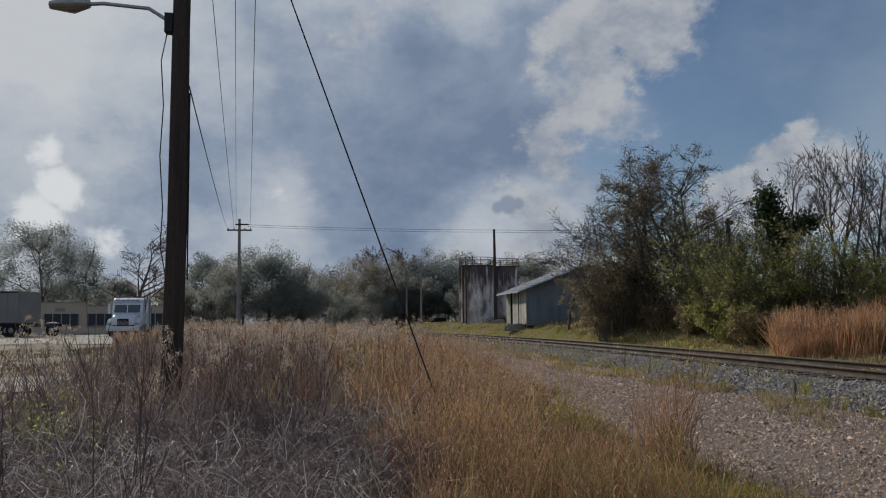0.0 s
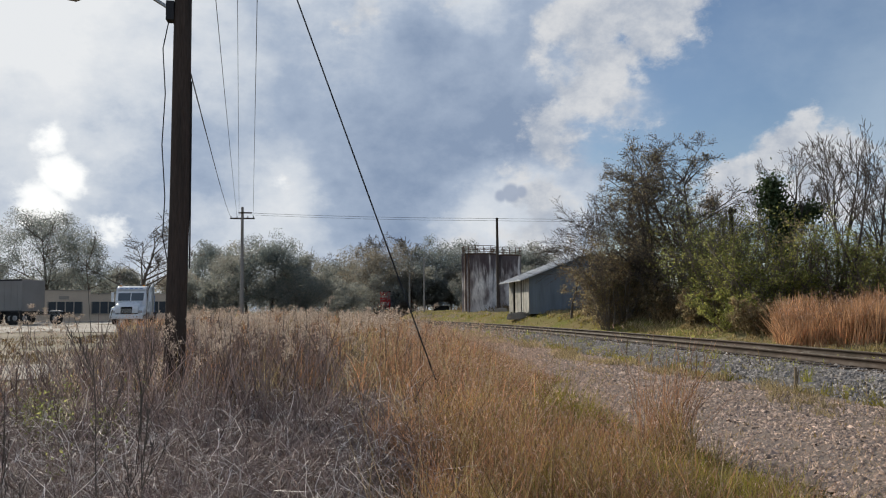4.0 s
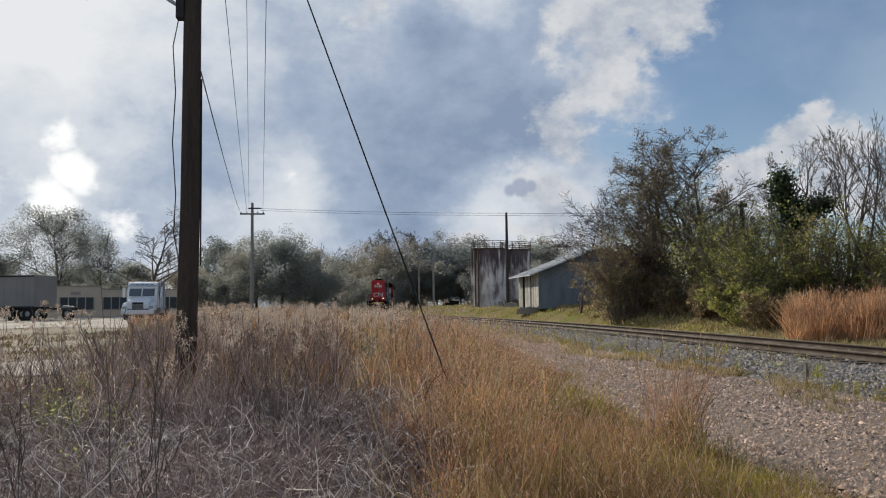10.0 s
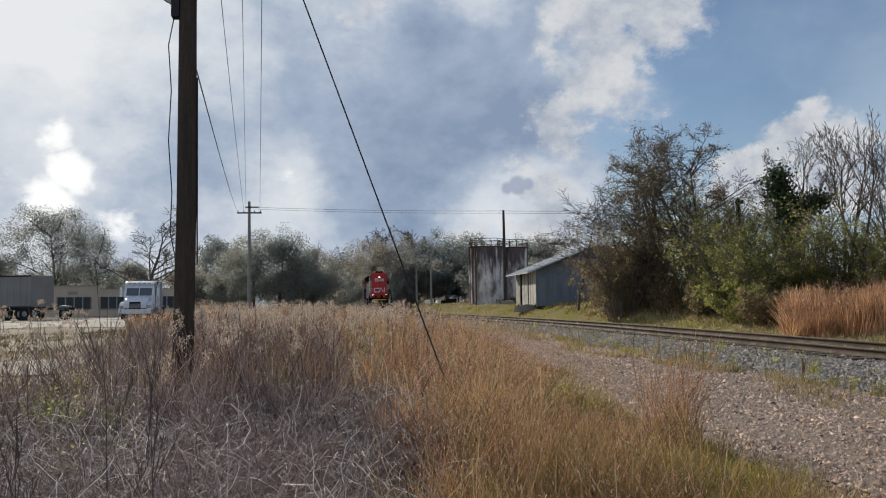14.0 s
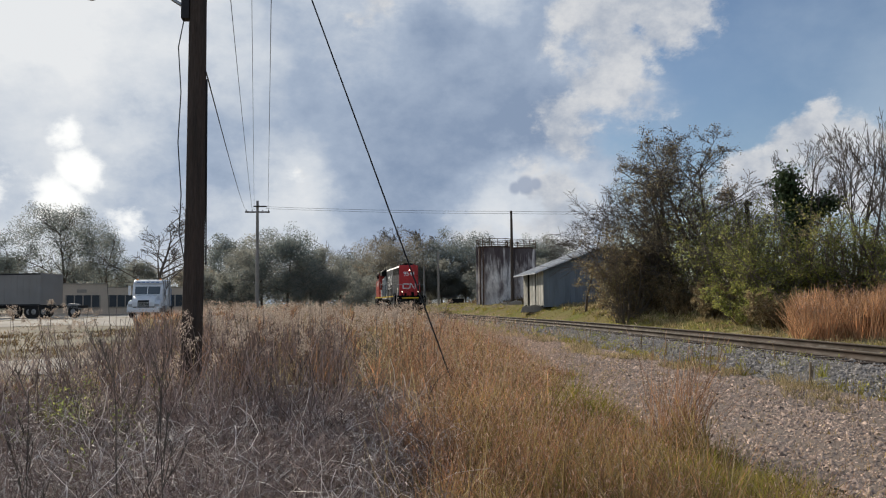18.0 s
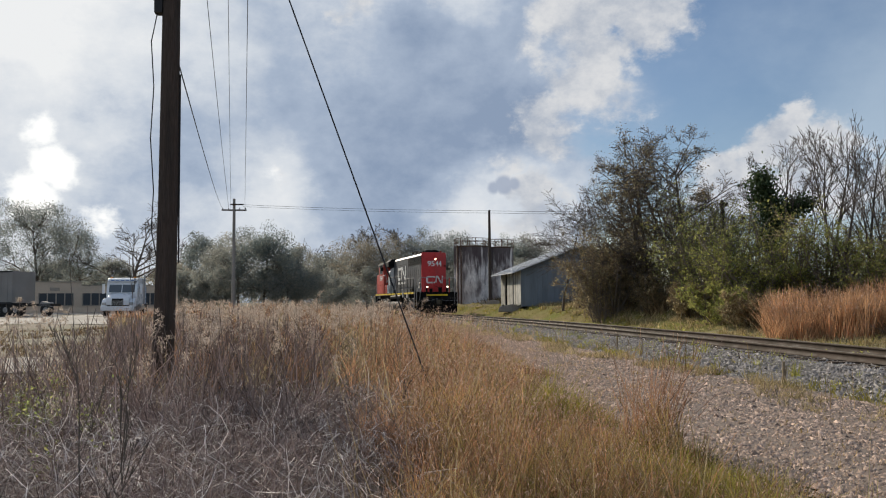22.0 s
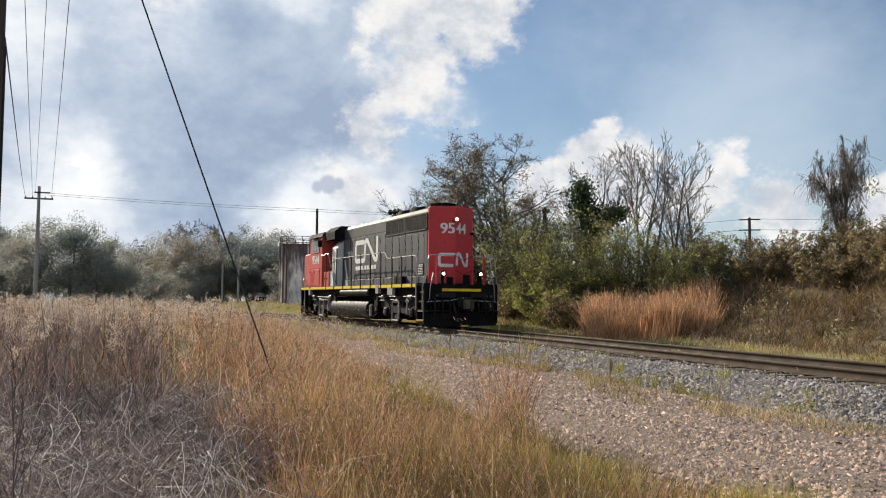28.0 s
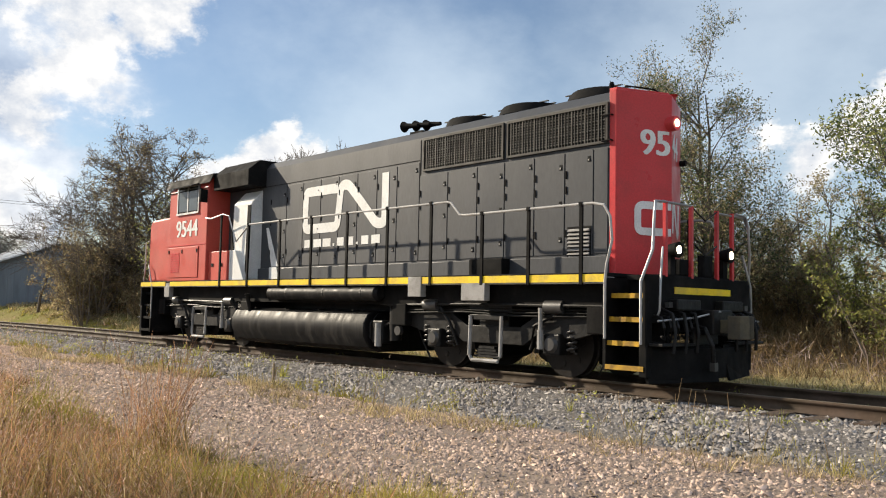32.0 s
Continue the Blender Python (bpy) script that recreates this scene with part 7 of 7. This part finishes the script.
M['windscreen'] = material("windscreen_glass", (0.05, 0.07, 0.09), 0.06, second=(0.09, 0.11, 0.13), scale=1, amount=0.4, grain=0.0, spec=0.9)
M['amber'] = material("amber_lens", (0.8, 0.3, 0.03), 0.3, second=(0.7, 0.25, 0.03), scale=4, amount=0.3)
M['blue'] = material("blue_paint", (0.05, 0.13, 0.32), 0.5, second=(0.04, 0.10, 0.25), scale=2, amount=0.5)


def storage_tank(az, d, r, top, seed, label, ladder=True):
    x, y = spot(az, d)
    z = gz(x, y)
    h = top - z
    ob = empty("storage_tank", pose(x, y, z), label, "tank", "old storage tanks")
    part("shell", Build().tube([(0, 0, -0.2), (0, 0, h)], r, 40), M['tank_wall'], ob, smooth=True)
    for k in (0.33, 0.66, 0.985):
        part("hoop", Build().tube([(0, 0, h * k - 0.04), (0, 0, h * k + 0.04)], r + 0.03, 40), M['rust'] if k > 0.9 else M['tank_wall'], ob, smooth=True)
    part("roof", Build().tube([(0, 0, h), (0, 0, h + 0.12)], [r + 0.12, 0.3], 32), M['rust'], ob, smooth=True)
    n = 14
    for k in range(n):
        a = 2 * math.pi * k / n
        part("railing_post", Build().tube([(r * math.cos(a), r * math.sin(a), h), (r * math.cos(a), r * math.sin(a), h + 0.72)], 0.035, 6), M['rust'], ob)
    for dz in (0.36, 0.72):
        ring = [(r * math.cos(2 * math.pi * k / 28), r * math.sin(2 * math.pi * k / 28), h + dz) for k in range(29)]
        part("railing", Build().tube(ring, 0.03, 5, caps=False), M['rust'], ob)
    if ladder:
        for off in (1.30, 1.02, 0.80):
            a = -off
            px, py = (r + 0.16) * math.cos(a), (r + 0.16) * math.sin(a)
            part("downpipe", Build().tube([(px, py, -0.1), (px, py, h + 0.05)], 0.10 if off > 1.2 else 0.07, 8), M['tank_wall'] if off > 1.2 else M['rust'], ob, smooth=True)
    return ob


storage_tank(10.25, 80.5, 1.72, 6.75, 1, "tall round tank with stained whitewashed walls")
storage_tank(12.05, 82.5, 1.45, 6.75, 2, "second stained round tank beside the first", False)


def old_shed():
    x0, x1, y0, y1, yr = -62.8, -56.3, 13.6, 22.4, 18.0
    z0 = gz(-58, 15) - 0.1
    ze, zr = 3.62, 5.30
    ob = empty("old_shed", pose(0, 0, 0), "old tin-roofed shed with a blue-grey gable wall", "shed")
    part("gable_wall", Build().prism([(y0, z0), (y1, z0), (y1, ze), (yr, zr), (y0, ze)], 'x', x1 - 0.12, x1), M['shed_wall'], ob)
    part("gable_wall", Build().prism([(y0, z0), (y1, z0), (y1, ze), (yr, zr), (y0, ze)], 'x', x0, x0 + 0.12), M['shed_wall'], ob)
    part("back_wall", Build().box(x0 + 0.12, x1 - 0.12, y1 - 0.12, y1, z0, ze), M['shed_wall'], ob)
    # Added near-black sheet: the shade inside, seen through the missing boards.
    part("inner_wall", Build().box(x0 + 0.12, x1 - 0.12, y0 + 0.08, y0 + 0.14, z0, ze), M['dark'], ob)
    for k in range(24):
        y = y0 + 0.05 + k * 0.37
        if y < y1 - 0.1:
            top = ze + (zr - ze) * (1 - abs(y - yr) / (yr - y0)) - 0.06
            part("batten", Build().box(x1, x1 + 0.03, y, y + 0.05, z0, top), M['shed_wall'], ob)
    w = 0.36
    for k in range(18):
        a = x0 + 0.05 + k * w
        if k in (4, 5, 11):
            continue
        ob2 = part("board", Build().box(a, min(a + w - 0.025, x1 - 0.02), y0 - 0.03, y0 + 0.02, z0 + 0.05 + 0.05 * (k % 3), ze - 0.03), M['board'], ob)
    s = (zr - ze) / (yr - y0)
    for sg in (-1, 1):
        ya = yr + sg * (yr - y0 + 0.7)
        za = ze - 0.7 * s
        sl = part("roof", Build().prism([(yr, zr), (yr, zr + 0.06), (ya, za + 0.06), (ya, za)], 'x', x0 - 0.5, x1 + 0.45), M['tin'], ob, "grey corrugated tin roof")
        for k in range(28):
            xx = x0 - 0.45 + k * 0.268
            part("rib", Build().prism([(yr, zr + 0.06), (yr, zr + 0.1), (ya, za + 0.1), (ya, za + 0.06)], 'x', xx, xx + 0.07), M['tin'], sl)
    return ob


old_shed()
for az, d, sx, sy, h, lab in ((11.6, 72, 1.2, 0.5, 0.45, "pale broken concrete block beside the tanks"), (10.9, 73, 0.5, 0.4, 0.3, "pale rubble lump beside the tanks"), (12.9, 60, 1.8, 1.0, 0.55, "grey weathered timber pile before the shed")):
    x, y = spot(az, d)
    b = Build().prism([(-sx / 2, 0), (sx / 2, 0), (sx / 2 - 0.06, h * 0.8), (0.1, h), (-sx / 2 + 0.1, h * 0.7)], 'y', -sy / 2, sy / 2)
    ob = part("rubble" if "timber" not in lab else "timber_pile", b, M['lot'] if "timber" not in lab else M['pole_grey'], None, bevel=0.04)
    tagged(ob, lab, "rubble" if "timber" not in lab else "timber")
    ob.matrix_basis = pose(x, y, gz(x, y) - 0.05, 0, 0, 70)


def yard():
    xs = np.linspace(-104, -44, 46)
    ys = np.linspace(-60, -9.5, 34)
    tagged(sheet("pavement", xs, ys, 0.02, M['lot']), "pale worn concrete yard behind the field", "pavement", kind="structure")


yard()


def dirt_path():
    """A pale worn track across the field in front of the yard."""
    az = np.radians(np.linspace(-46, -17.5, 60))
    u = np.linspace(0, 1, 8)
    near = 19.6 + 0.5 * np.sin(az * 23)
    wide = 3.6 + 0.5 * np.sin(az * 17 + 1)
    D = near[:, None] + wide[:, None] * u
    X, Y = -D * np.cos(az)[:, None], D * np.sin(az)[:, None]
    Z = ground_z(X, Y) + 0.03
    i = np.arange(X.size).reshape(X.shape)
    q = np.stack([i[:-1, :-1], i[1:, :-1], i[1:, 1:], i[:-1, 1:]], -1).reshape(-1, 4)
    tagged(new("dirt_path", fast_mesh("dirt_path", np.stack([X, Y, Z], -1), q, None, M['lot'])), "pale worn dirt track across the field", "path", kind="structure")


dirt_path()


def low_building():
    # long tan building with a stepped parapet and window bands
    ax, ay = spot(-18.6, 96)
    bx, by = spot(-9.5, 97)
    d = Vector((bx - ax, by - ay, 0))
    L = d.length
    ang = math.degrees(math.atan2(d.y, d.x))
    z = gz(ax, ay)
    ob = empty("low_building", pose(ax, ay, z - 0.1, 0, 0, ang), "low tan brick building with a stepped parapet", "building")
    step = L * 0.36
    part("wall", Build().box(0, step, 0, 8, 0, 3.35), M['brick'], ob)
    part("wall", Build().box(step, L, 0, 8, 0, 3.0), M['brick'], ob)
    part("coping", Build().box(-0.05, step + 0.05, -0.06, 0.3, 3.35, 3.45), M['lot'], ob)
    part("coping", Build().box(step + 0.05, L, -0.06, 0.3, 3.0, 3.08), M['lot'], ob)
    part("plinth", Build().box(0, L, -0.05, 0, 0, 0.45), M['brick'], ob)
    part("sign_board", Build().box(step * 0.45, step * 0.62, -0.05, 0, 2.45, 2.8), M['lot'], ob)
    for a, c, n in ((step * 0.02, step * 0.17, 2), (step * 0.26, step * 0.86, 4), (step * 1.02, step * 1.62, 4), (step * 1.95, step * 2.4, 3)):
        w = part("window", Build().box(a, c, -0.03, 0.0, 0.95, 2.2), M['window'], ob, "dark window band")
        part("sill", Build().box(a - 0.05, c + 0.05, -0.10, 0.0, 0.86, 0.95), M['lot'], w)
        for k in range(n + 1):
            x = a + (c - a) * k / n
            part("mullion", Build().box(x - 0.06, x + 0.06, -0.07, -0.03, 0.95, 2.2), M['lot'], w)
    return ob


low_building()


def box_trailer():
    ax, ay = spot(-19.2, 73)
    z = gz(ax, ay)
    ob = empty("box_trailer", pose(ax, ay, z, 0, 0, -112), "grey box trailer parked in the yard", "trailer")
    L = 14.0
    part("box", Build().box(0, L, -2.55, 0, 1.05, 3.55), M['trailer'], ob, bevel=0.03)
    part("top_rail", Build().box(-0.02, L, 0, 0.03, 3.45, 3.57), M['wire'], ob)
    part("bottom_rail", Build().box(-0.02, L, 0, 0.04, 1.0, 1.12), M['wire'], ob)
    for k in range(23):
        part("side_post", Build().box(0.4 + k * 0.6, 0.45 + k * 0.6, 0, 0.015, 1.12, 3.45), M['trailer'], ob)
    for x in (1.2, 2.5, 11.0):
        for y in (-0.3, -2.25):
            w = part("wheel", Build().tube([(x, y - 0.14, 0.5), (x, y + 0.14, 0.5)], 0.5, 20), M['rubber'], ob, smooth=True)
            part("hub", Build().tube([(x, y + 0.13, 0.5), (x, y + 0.17, 0.5)], [0.24, 0.16], 12), M['grey'], w)
    part("underframe", Build().box(0.3, L, -2.0, -0.5, 0.8, 1.05), M['rubber'], ob)
    part("landing_leg", Build().box(9.0, 9.15, -0.5, -0.35, 0.0, 1.05), M['grey'], ob)
    # low flat dolly before it
    bx, by = spot(-17.0, 69)
    ob = empty("trailer_dolly", pose(bx, by, gz(bx, by), 0, 0, -112), "dark wheeled dolly parked before the trailer", "trailer")
    part("deck", Build().box(0, 4.5, -1.1, 0, 0.75, 0.95), M['rubber'], ob, bevel=0.02)
    part("fender", Build().prism([(0.0, 0.7), (0.1, 1.05), (0.9, 1.1), (1.25, 0.75)], 'y', -0.35, 0.0), M['grey'], ob, bevel=0.02)
    for x in (0.5, 3.2, 4.1):
        w = part("wheel", Build().tube([(x, -0.3, 0.48), (x, 0.0, 0.48)], 0.48, 18), M['rubber'], ob, smooth=True)
        part("hub", Build().tube([(x, 0.0, 0.48), (x, 0.03, 0.48)], [0.22, 0.14], 12), M['grey'], w)


box_trailer()


def truck():
    x, y = spot(-12.85, 70)
    ob = empty("truck", pose(x, y, gz(x, y), 0, 0, 2), "white tractor lorry parked facing the field", "truck")
    # front towards +x
    cab = part("cab", Build().prism([(-2.0, 0.9), (-2.0, 2.95), (-0.5, 3.0), (0.0, 2.86), (0.42, 1.92), (0.42, 0.9)], 'y', -1.15, 1.15), M['truck_white'], ob, "white cab", bevel=0.06)
    part("sleeper", Build().box(-3.4, -2.0, -1.15, 1.15, 0.9, 3.02), M['truck_white'], ob, bevel=0.08)
    part("windscreen", Build().prism([(0.19, 2.42), (0.225, 2.44), (0.46, 1.86), (0.42, 1.84)], 'y', -0.95, 0.95), M['windscreen'], cab, "windscreen reflecting the pale sky")
    part("divider", Build().prism([(0.185, 2.44), (0.235, 2.44), (0.47, 1.85), (0.42, 1.84)], 'y', -0.03, 0.03), M['truck_white'], cab)
    part("visor", Build().prism([(0.02, 2.88), (0.24, 2.72), (0.22, 2.68), (0.0, 2.8)], 'y', -1.1, 1.1), M['truck_white'], cab)
    for k in range(5):
        part("painted_bar", Build().prism([(0.16, 2.80), (0.225, 2.745), (0.232, 2.75), (0.168, 2.806)], 'y', -0.85 + k * 0.36, -0.6 + k * 0.36), M['blue'], cab, "dark lettering bar on the visor")
    part("hood", Build().prism([(0.42, 0.85), (0.42, 1.8), (1.0, 1.70), (1.85, 1.42), (2.0, 1.2), (2.0, 0.85)], 'y', -0.85, 0.85), M['truck_white'], ob, "white sloping bonnet", bevel=0.08)
    for s in (-1, 1):
        part("fender", Build().prism([(0.5, 0.75), (0.55, 1.2), (0.95, 1.38), (1.5, 1.3), (1.95, 0.95), (1.95, 0.7)], 'y', s * 0.82, s * 1.2), M['truck_white'], ob, bevel=0.06)
        part("headlamp", Build().box(1.86, 1.98, s * 0.82, s * 1.14, 0.86, 1.06), M['metal'], ob, bevel=0.02)
        part("mirror", Build().box(0.1, 0.22, s * 1.32, s * 1.5, 1.75, 2.5), M['truck_white'], ob, bevel=0.02)
        part("mirror_arm", Build().tube([(0.1, s * 1.14, 2.5), (0.15, s * 1.42, 2.45)], 0.02, 6), M['metal'], ob)
        part("exhaust_stack", Build().tube([(-2.15, s * 1.25, 0.9), (-2.15, s * 1.25, 3.3)], 0.07, 10), M['metal'], ob, smooth=True)
        part("fuel_tank", Build().tube([(-2.2, s * 0.95, 0.72), (-0.6, s * 0.95, 0.72)], 0.32, 14), M['metal'], ob, smooth=True)
        part("roof_lamp", Build().box(-0.25, -0.1, s * 0.8, s * 0.95, 2.97, 3.06), M['amber'], cab)
        for wx in (1.15, -3.2, -4.5):
            w = part("wheel", Build().tube([(wx, s * 0.8, 0.5), (wx, s * 1.12, 0.5)], 0.5, 20), M['rubber'], ob, smooth=True)
            part("rim", Build().tube([(wx, s * 1.12, 0.5), (wx, s * 1.14, 0.5)], 0.28, 14), M['metal'], w)
    part("grille", Build().prism([(1.9, 1.36), (2.03, 1.2), (2.03, 0.82), (1.9, 0.82)], 'y', -0.42, 0.42), M['rubber'], ob, "dark grille with chrome bars", bevel=0.02)
    for k in range(6):
        part("grille_bar", Build().prism([(2.03, 0.86 + k * 0.06), (2.05, 0.86 + k * 0.06), (2.05, 0.885 + k * 0.06), (2.03, 0.885 + k * 0.06)], 'y', -0.4, 0.4), M['metal'], ob)
    part("bumper", Build().box(1.85, 2.12, -1.2, 1.2, 0.42, 0.78), M['truck_white'], ob, bevel=0.05)
    part("chassis", Build().box(-5.2, 1.7, -0.45, 0.45, 0.55, 0.9), M['rubber'], ob)
    part("headboard", Build().box(-3.65, -3.5, -1.15, 1.15, 0.9, 2.3), M['blue'], ob, "blue rack behind the cab")


truck()


# ---- climbing plants on the bank trees ----
def ivy():
    r = np.random.default_rng(91)
    host = bpy.data.objects["ivy_tree"]
    pts = []
    for cx, cy, cz, sx, sz, n in ((0.0, 0.05, 3.0, 0.24, 1.0, 1700), (-0.1, -0.35, 5.2, 0.28, 0.5, 1500), (0.2, 0.6, 4.4, 0.28, 0.2, 900), (0.3, 1.3, 4.7, 0.27, 0.2, 700), (0, 0.15, 4.1, 0.34, 0.5, 1200), (0.1, -0.6, 5.8, 0.22, 0.22, 400)):
        pts.append(np.stack([r.normal(cx, sx, n), r.normal(cy, sx, n), r.normal(cz, sz, n)], -1))
    c = np.concatenate(pts)
    n = len(c)
    u = r.normal(0, 1, (n, 3))
    u /= np.linalg.norm(u, axis=1, keepdims=True)
    w = np.cross(u, r.normal(0, 1, (n, 3)))
    w /= np.linalg.norm(w, axis=1, keepdims=True) + 1e-9
    s = 0.075 * r.uniform(0.6, 1.4, n)[:, None]
    v = np.stack([c - u * s, c + w * s * 0.7, c + u * s, c - w * s * 0.7], 1).reshape(-1, 3)
    o = new("ivy", fast_mesh("ivy", v, np.arange(n * 4).reshape(n, 4), None, M['leaf_dark']))
    o.parent = host
    tagged(o, "dense dark green ivy on trunk")


ivy()


def hanging_vines(name, n, seed, width):
    """Strands that hang from the limbs of the tree."""
    r = np.random.default_rng(seed)
    host = bpy.data.objects[name]
    me = host.children[0].data
    co = np.empty(len(me.vertices) * 3, np.float32)
    me.vertices.foreach_get("co", co)
    co = co.reshape(-1, 3)
    co = co[co[:, 2] > 2.2]
    s = co[r.integers(0, len(co), n)].astype(float)
    d = np.stack([r.normal(0, 0.3, n), r.normal(0, 0.3, n), -np.ones(n)], -1)
    p = curl(s, d, r.uniform(0.15, 1.1, n), 5, -0.12, 0.34, r)
    p[..., 2] = np.maximum(p[..., 2], 0.1)
    o = new("vine", ribbons("vine", p, np.full((n, 5), width), M['twig']))
    o.parent = host
    tagged(o, "hanging grey vine strands")


hanging_vines("vine_tree", 1900, 92, 0.012)


M['board_brown'] = material("weathered_board", (0.30, 0.23, 0.15), 0.9, second=(0.2, 0.15, 0.1), scale=4, amount=0.8, fine=20, grain=0.3)


def stake(x, y, h, lab):
    ob = empty("wooden_stake", pose(x, y, gz(x, y)), lab, "stake")
    part("post", Build().tube([(0, 0, -0.1), (0.01, 0.01, h * 0.6), (0.02, 0.0, h)], [0.03, 0.028, 0.02], 7), M['board_brown'], ob)
    part("splinter", Build().tube([(0.03, 0.02, h * 0.4), (0.07, 0.03, h * 0.9)], [0.012, 0.006], 5), M['board_brown'], ob)


stake(-13.3, 7.85, 0.4, "short weathered wooden stake beside the ballast")


def low_hut():
    x, y = spot(7.55, 104)
    ob = empty("low_hut", pose(x, y, gz(x, y), 0, 0, -8), "small dark hut with a blue-grey roof", "hut")
    part("wall", Build().box(-0.9, 0.9, -1.0, 1.0, 0, 0.62), M['dark'], ob)
    for s in (-1, 1):
        part("roof", Build().prism([(s * 1.15, 0.58), (0, 1.0), (0, 1.05), (s * 1.18, 0.61)], 'x', -1.0, 1.0), M['shed_wall'], ob)


low_hut()


# ---- loose stones ----
def stones(name, c, size, mat, label, bury=0.35):
    """Broken stones: bent octahedra, each turned its own way."""
    n = len(c)
    base = np.array([(1, 0, 0), (-1, 0, 0), (0, 1, 0), (0, -1, 0), (0, 0, 1), (0, 0, -1)], float)
    v = base[None] * rng.uniform(0.55, 1.2, (n, 6, 1)) + rng.normal(0, 0.22, (n, 6, 3))
    v[:, :4, 2] -= 0.35
    sc = (size * rng.lognormal(0, 0.3, n))[:, None] * np.stack([rng.uniform(0.7, 1.3, n), rng.uniform(0.7, 1.3, n), rng.uniform(0.45, 0.9, n)], -1)
    v = v * sc[:, None, :]
    a, t = rng.uniform(0, 2 * np.pi, n), rng.normal(0, 0.3, n)
    ca, sa, ct, st = np.cos(a), np.sin(a), np.cos(t), np.sin(t)
    x, y, z = v[..., 0], v[..., 1], v[..., 2]
    y, z = y * ct[:, None] - z * st[:, None], y * st[:, None] + z * ct[:, None]
    x, y = x * ca[:, None] - y * sa[:, None], x * sa[:, None] + y * ca[:, None]
    v = np.stack([x, y, z], -1) + c[:, None, :]
    v[..., 2] += (sc[:, 2] * (0.5 - bury))[:, None]
    f = np.array([(0, 2, 4), (2, 1, 4), (1, 3, 4), (3, 0, 4)])
    tri = (np.arange(n)[:, None, None] * 6 + f).reshape(-1, 3)
    return tagged(new(name, fast_mesh(name, v.reshape(-1, 3), None, tri, M[mat])), label, "stones", kind="stuff")


def lay_stones():
    n = 110000
    x = 5.0 - 50 * rng.random(n) ** 1.7
    x = np.where(x > 3.0, 3.0 + rng.exponential(2.5, n), x)
    s = rng.uniform(-3.9, -0.9, n)
    keep = rng.random(n) < 0.62
    x, s = x[keep], s[keep]
    y = track_y(x) + s
    prof_s = [-3.9, -3.7, -3.3, -2.6, -1.75, -0.75]
    prof_z = [-0.47, -0.46, -0.38, -0.30, -0.205, -0.19]
    z = rail_z(x) + np.interp(s, prof_s, prof_z)
    stones("ballast_stones", np.stack([x, y, z], -1), 0.029, "ballast_stone", "grey broken ballast stones beside the rails")
    x = -45 + 50 * rng.random(9000)
    s = rng.uniform(-0.7, 3.0, 9000)
    z = rail_z(x) + np.interp(s, [-0.7, 0.75, 1.75, 2.6, 3.4], [-0.19, -0.19, -0.205, -0.31, -0.4])
    stones("ballast_stones", np.stack([x, track_y(x) + s, z], -1), 0.036, "ballast_stone", "grey broken ballast stones between the rails")
    n = 105000
    x = 4.0 - 38.8 * rng.random(n) ** 1.5
    x = np.where(x > 2.0, 2.0 + rng.exponential(2.5, n), x)
    u = rng.random(n)
    y0 = edge_y(x) - 0.5 + rng.normal(0, 0.15, n)
    y = y0 + (track_y(x) - 3.55 - y0) * u
    # worn wheel tracks carry fewer and finer stones
    worn = np.exp(-((y - edge_y(x) - 1.1) / 0.45) ** 2) + np.exp(-((y - edge_y(x) - 2.9) / 0.4) ** 2)
    ok = rng.random(n) > 0.55 * worn
    x, y, worn = x[ok], y[ok], worn[ok]
    c = np.stack([x, y, ground_z(x, y) + 0.012], -1)
    big = rng.random(len(x)) < 0.55
    stones("gravel_stones", c[big], 0.0245, "stone", "pinkish broken stones on the gravel track")
    stones("gravel_stones", c[~big], 0.013, "stone", "fine pinkish chippings on the gravel track")


lay_stones()


def motions():
    rows, turn, last = [], 0.0, float(train_x(0.0))
    spins = [[] for _ in WHEELS]
    for i in range(321):
        t = i / 10
        x = float(train_x(t))
        turn += math.degrees((x - last) * 1.02 / 0.508)
        last = x
        for k, (_, at) in enumerate(WHEELS):
            spins[k].append((t, pose(at, 0, 0.508, 0, turn, 0)))
        if i % 10 == 0:
            ya, yb = float(track_y(x - 5.18)), float(track_y(x + 5.18))
            za, zb = float(rail_z(x - 5.18)), float(rail_z(x + 5.18))
            rows.append((t, pose(x, (ya + yb) / 2, (za + zb) / 2, 0, -math.degrees(math.atan2(zb - za, 10.36)), math.degrees(math.atan2(yb - ya, 10.36)))))
    walk(LOCO, rows)
    for (ob, _), rr in zip(WHEELS, spins):
        walk(ob, rr)


motions()
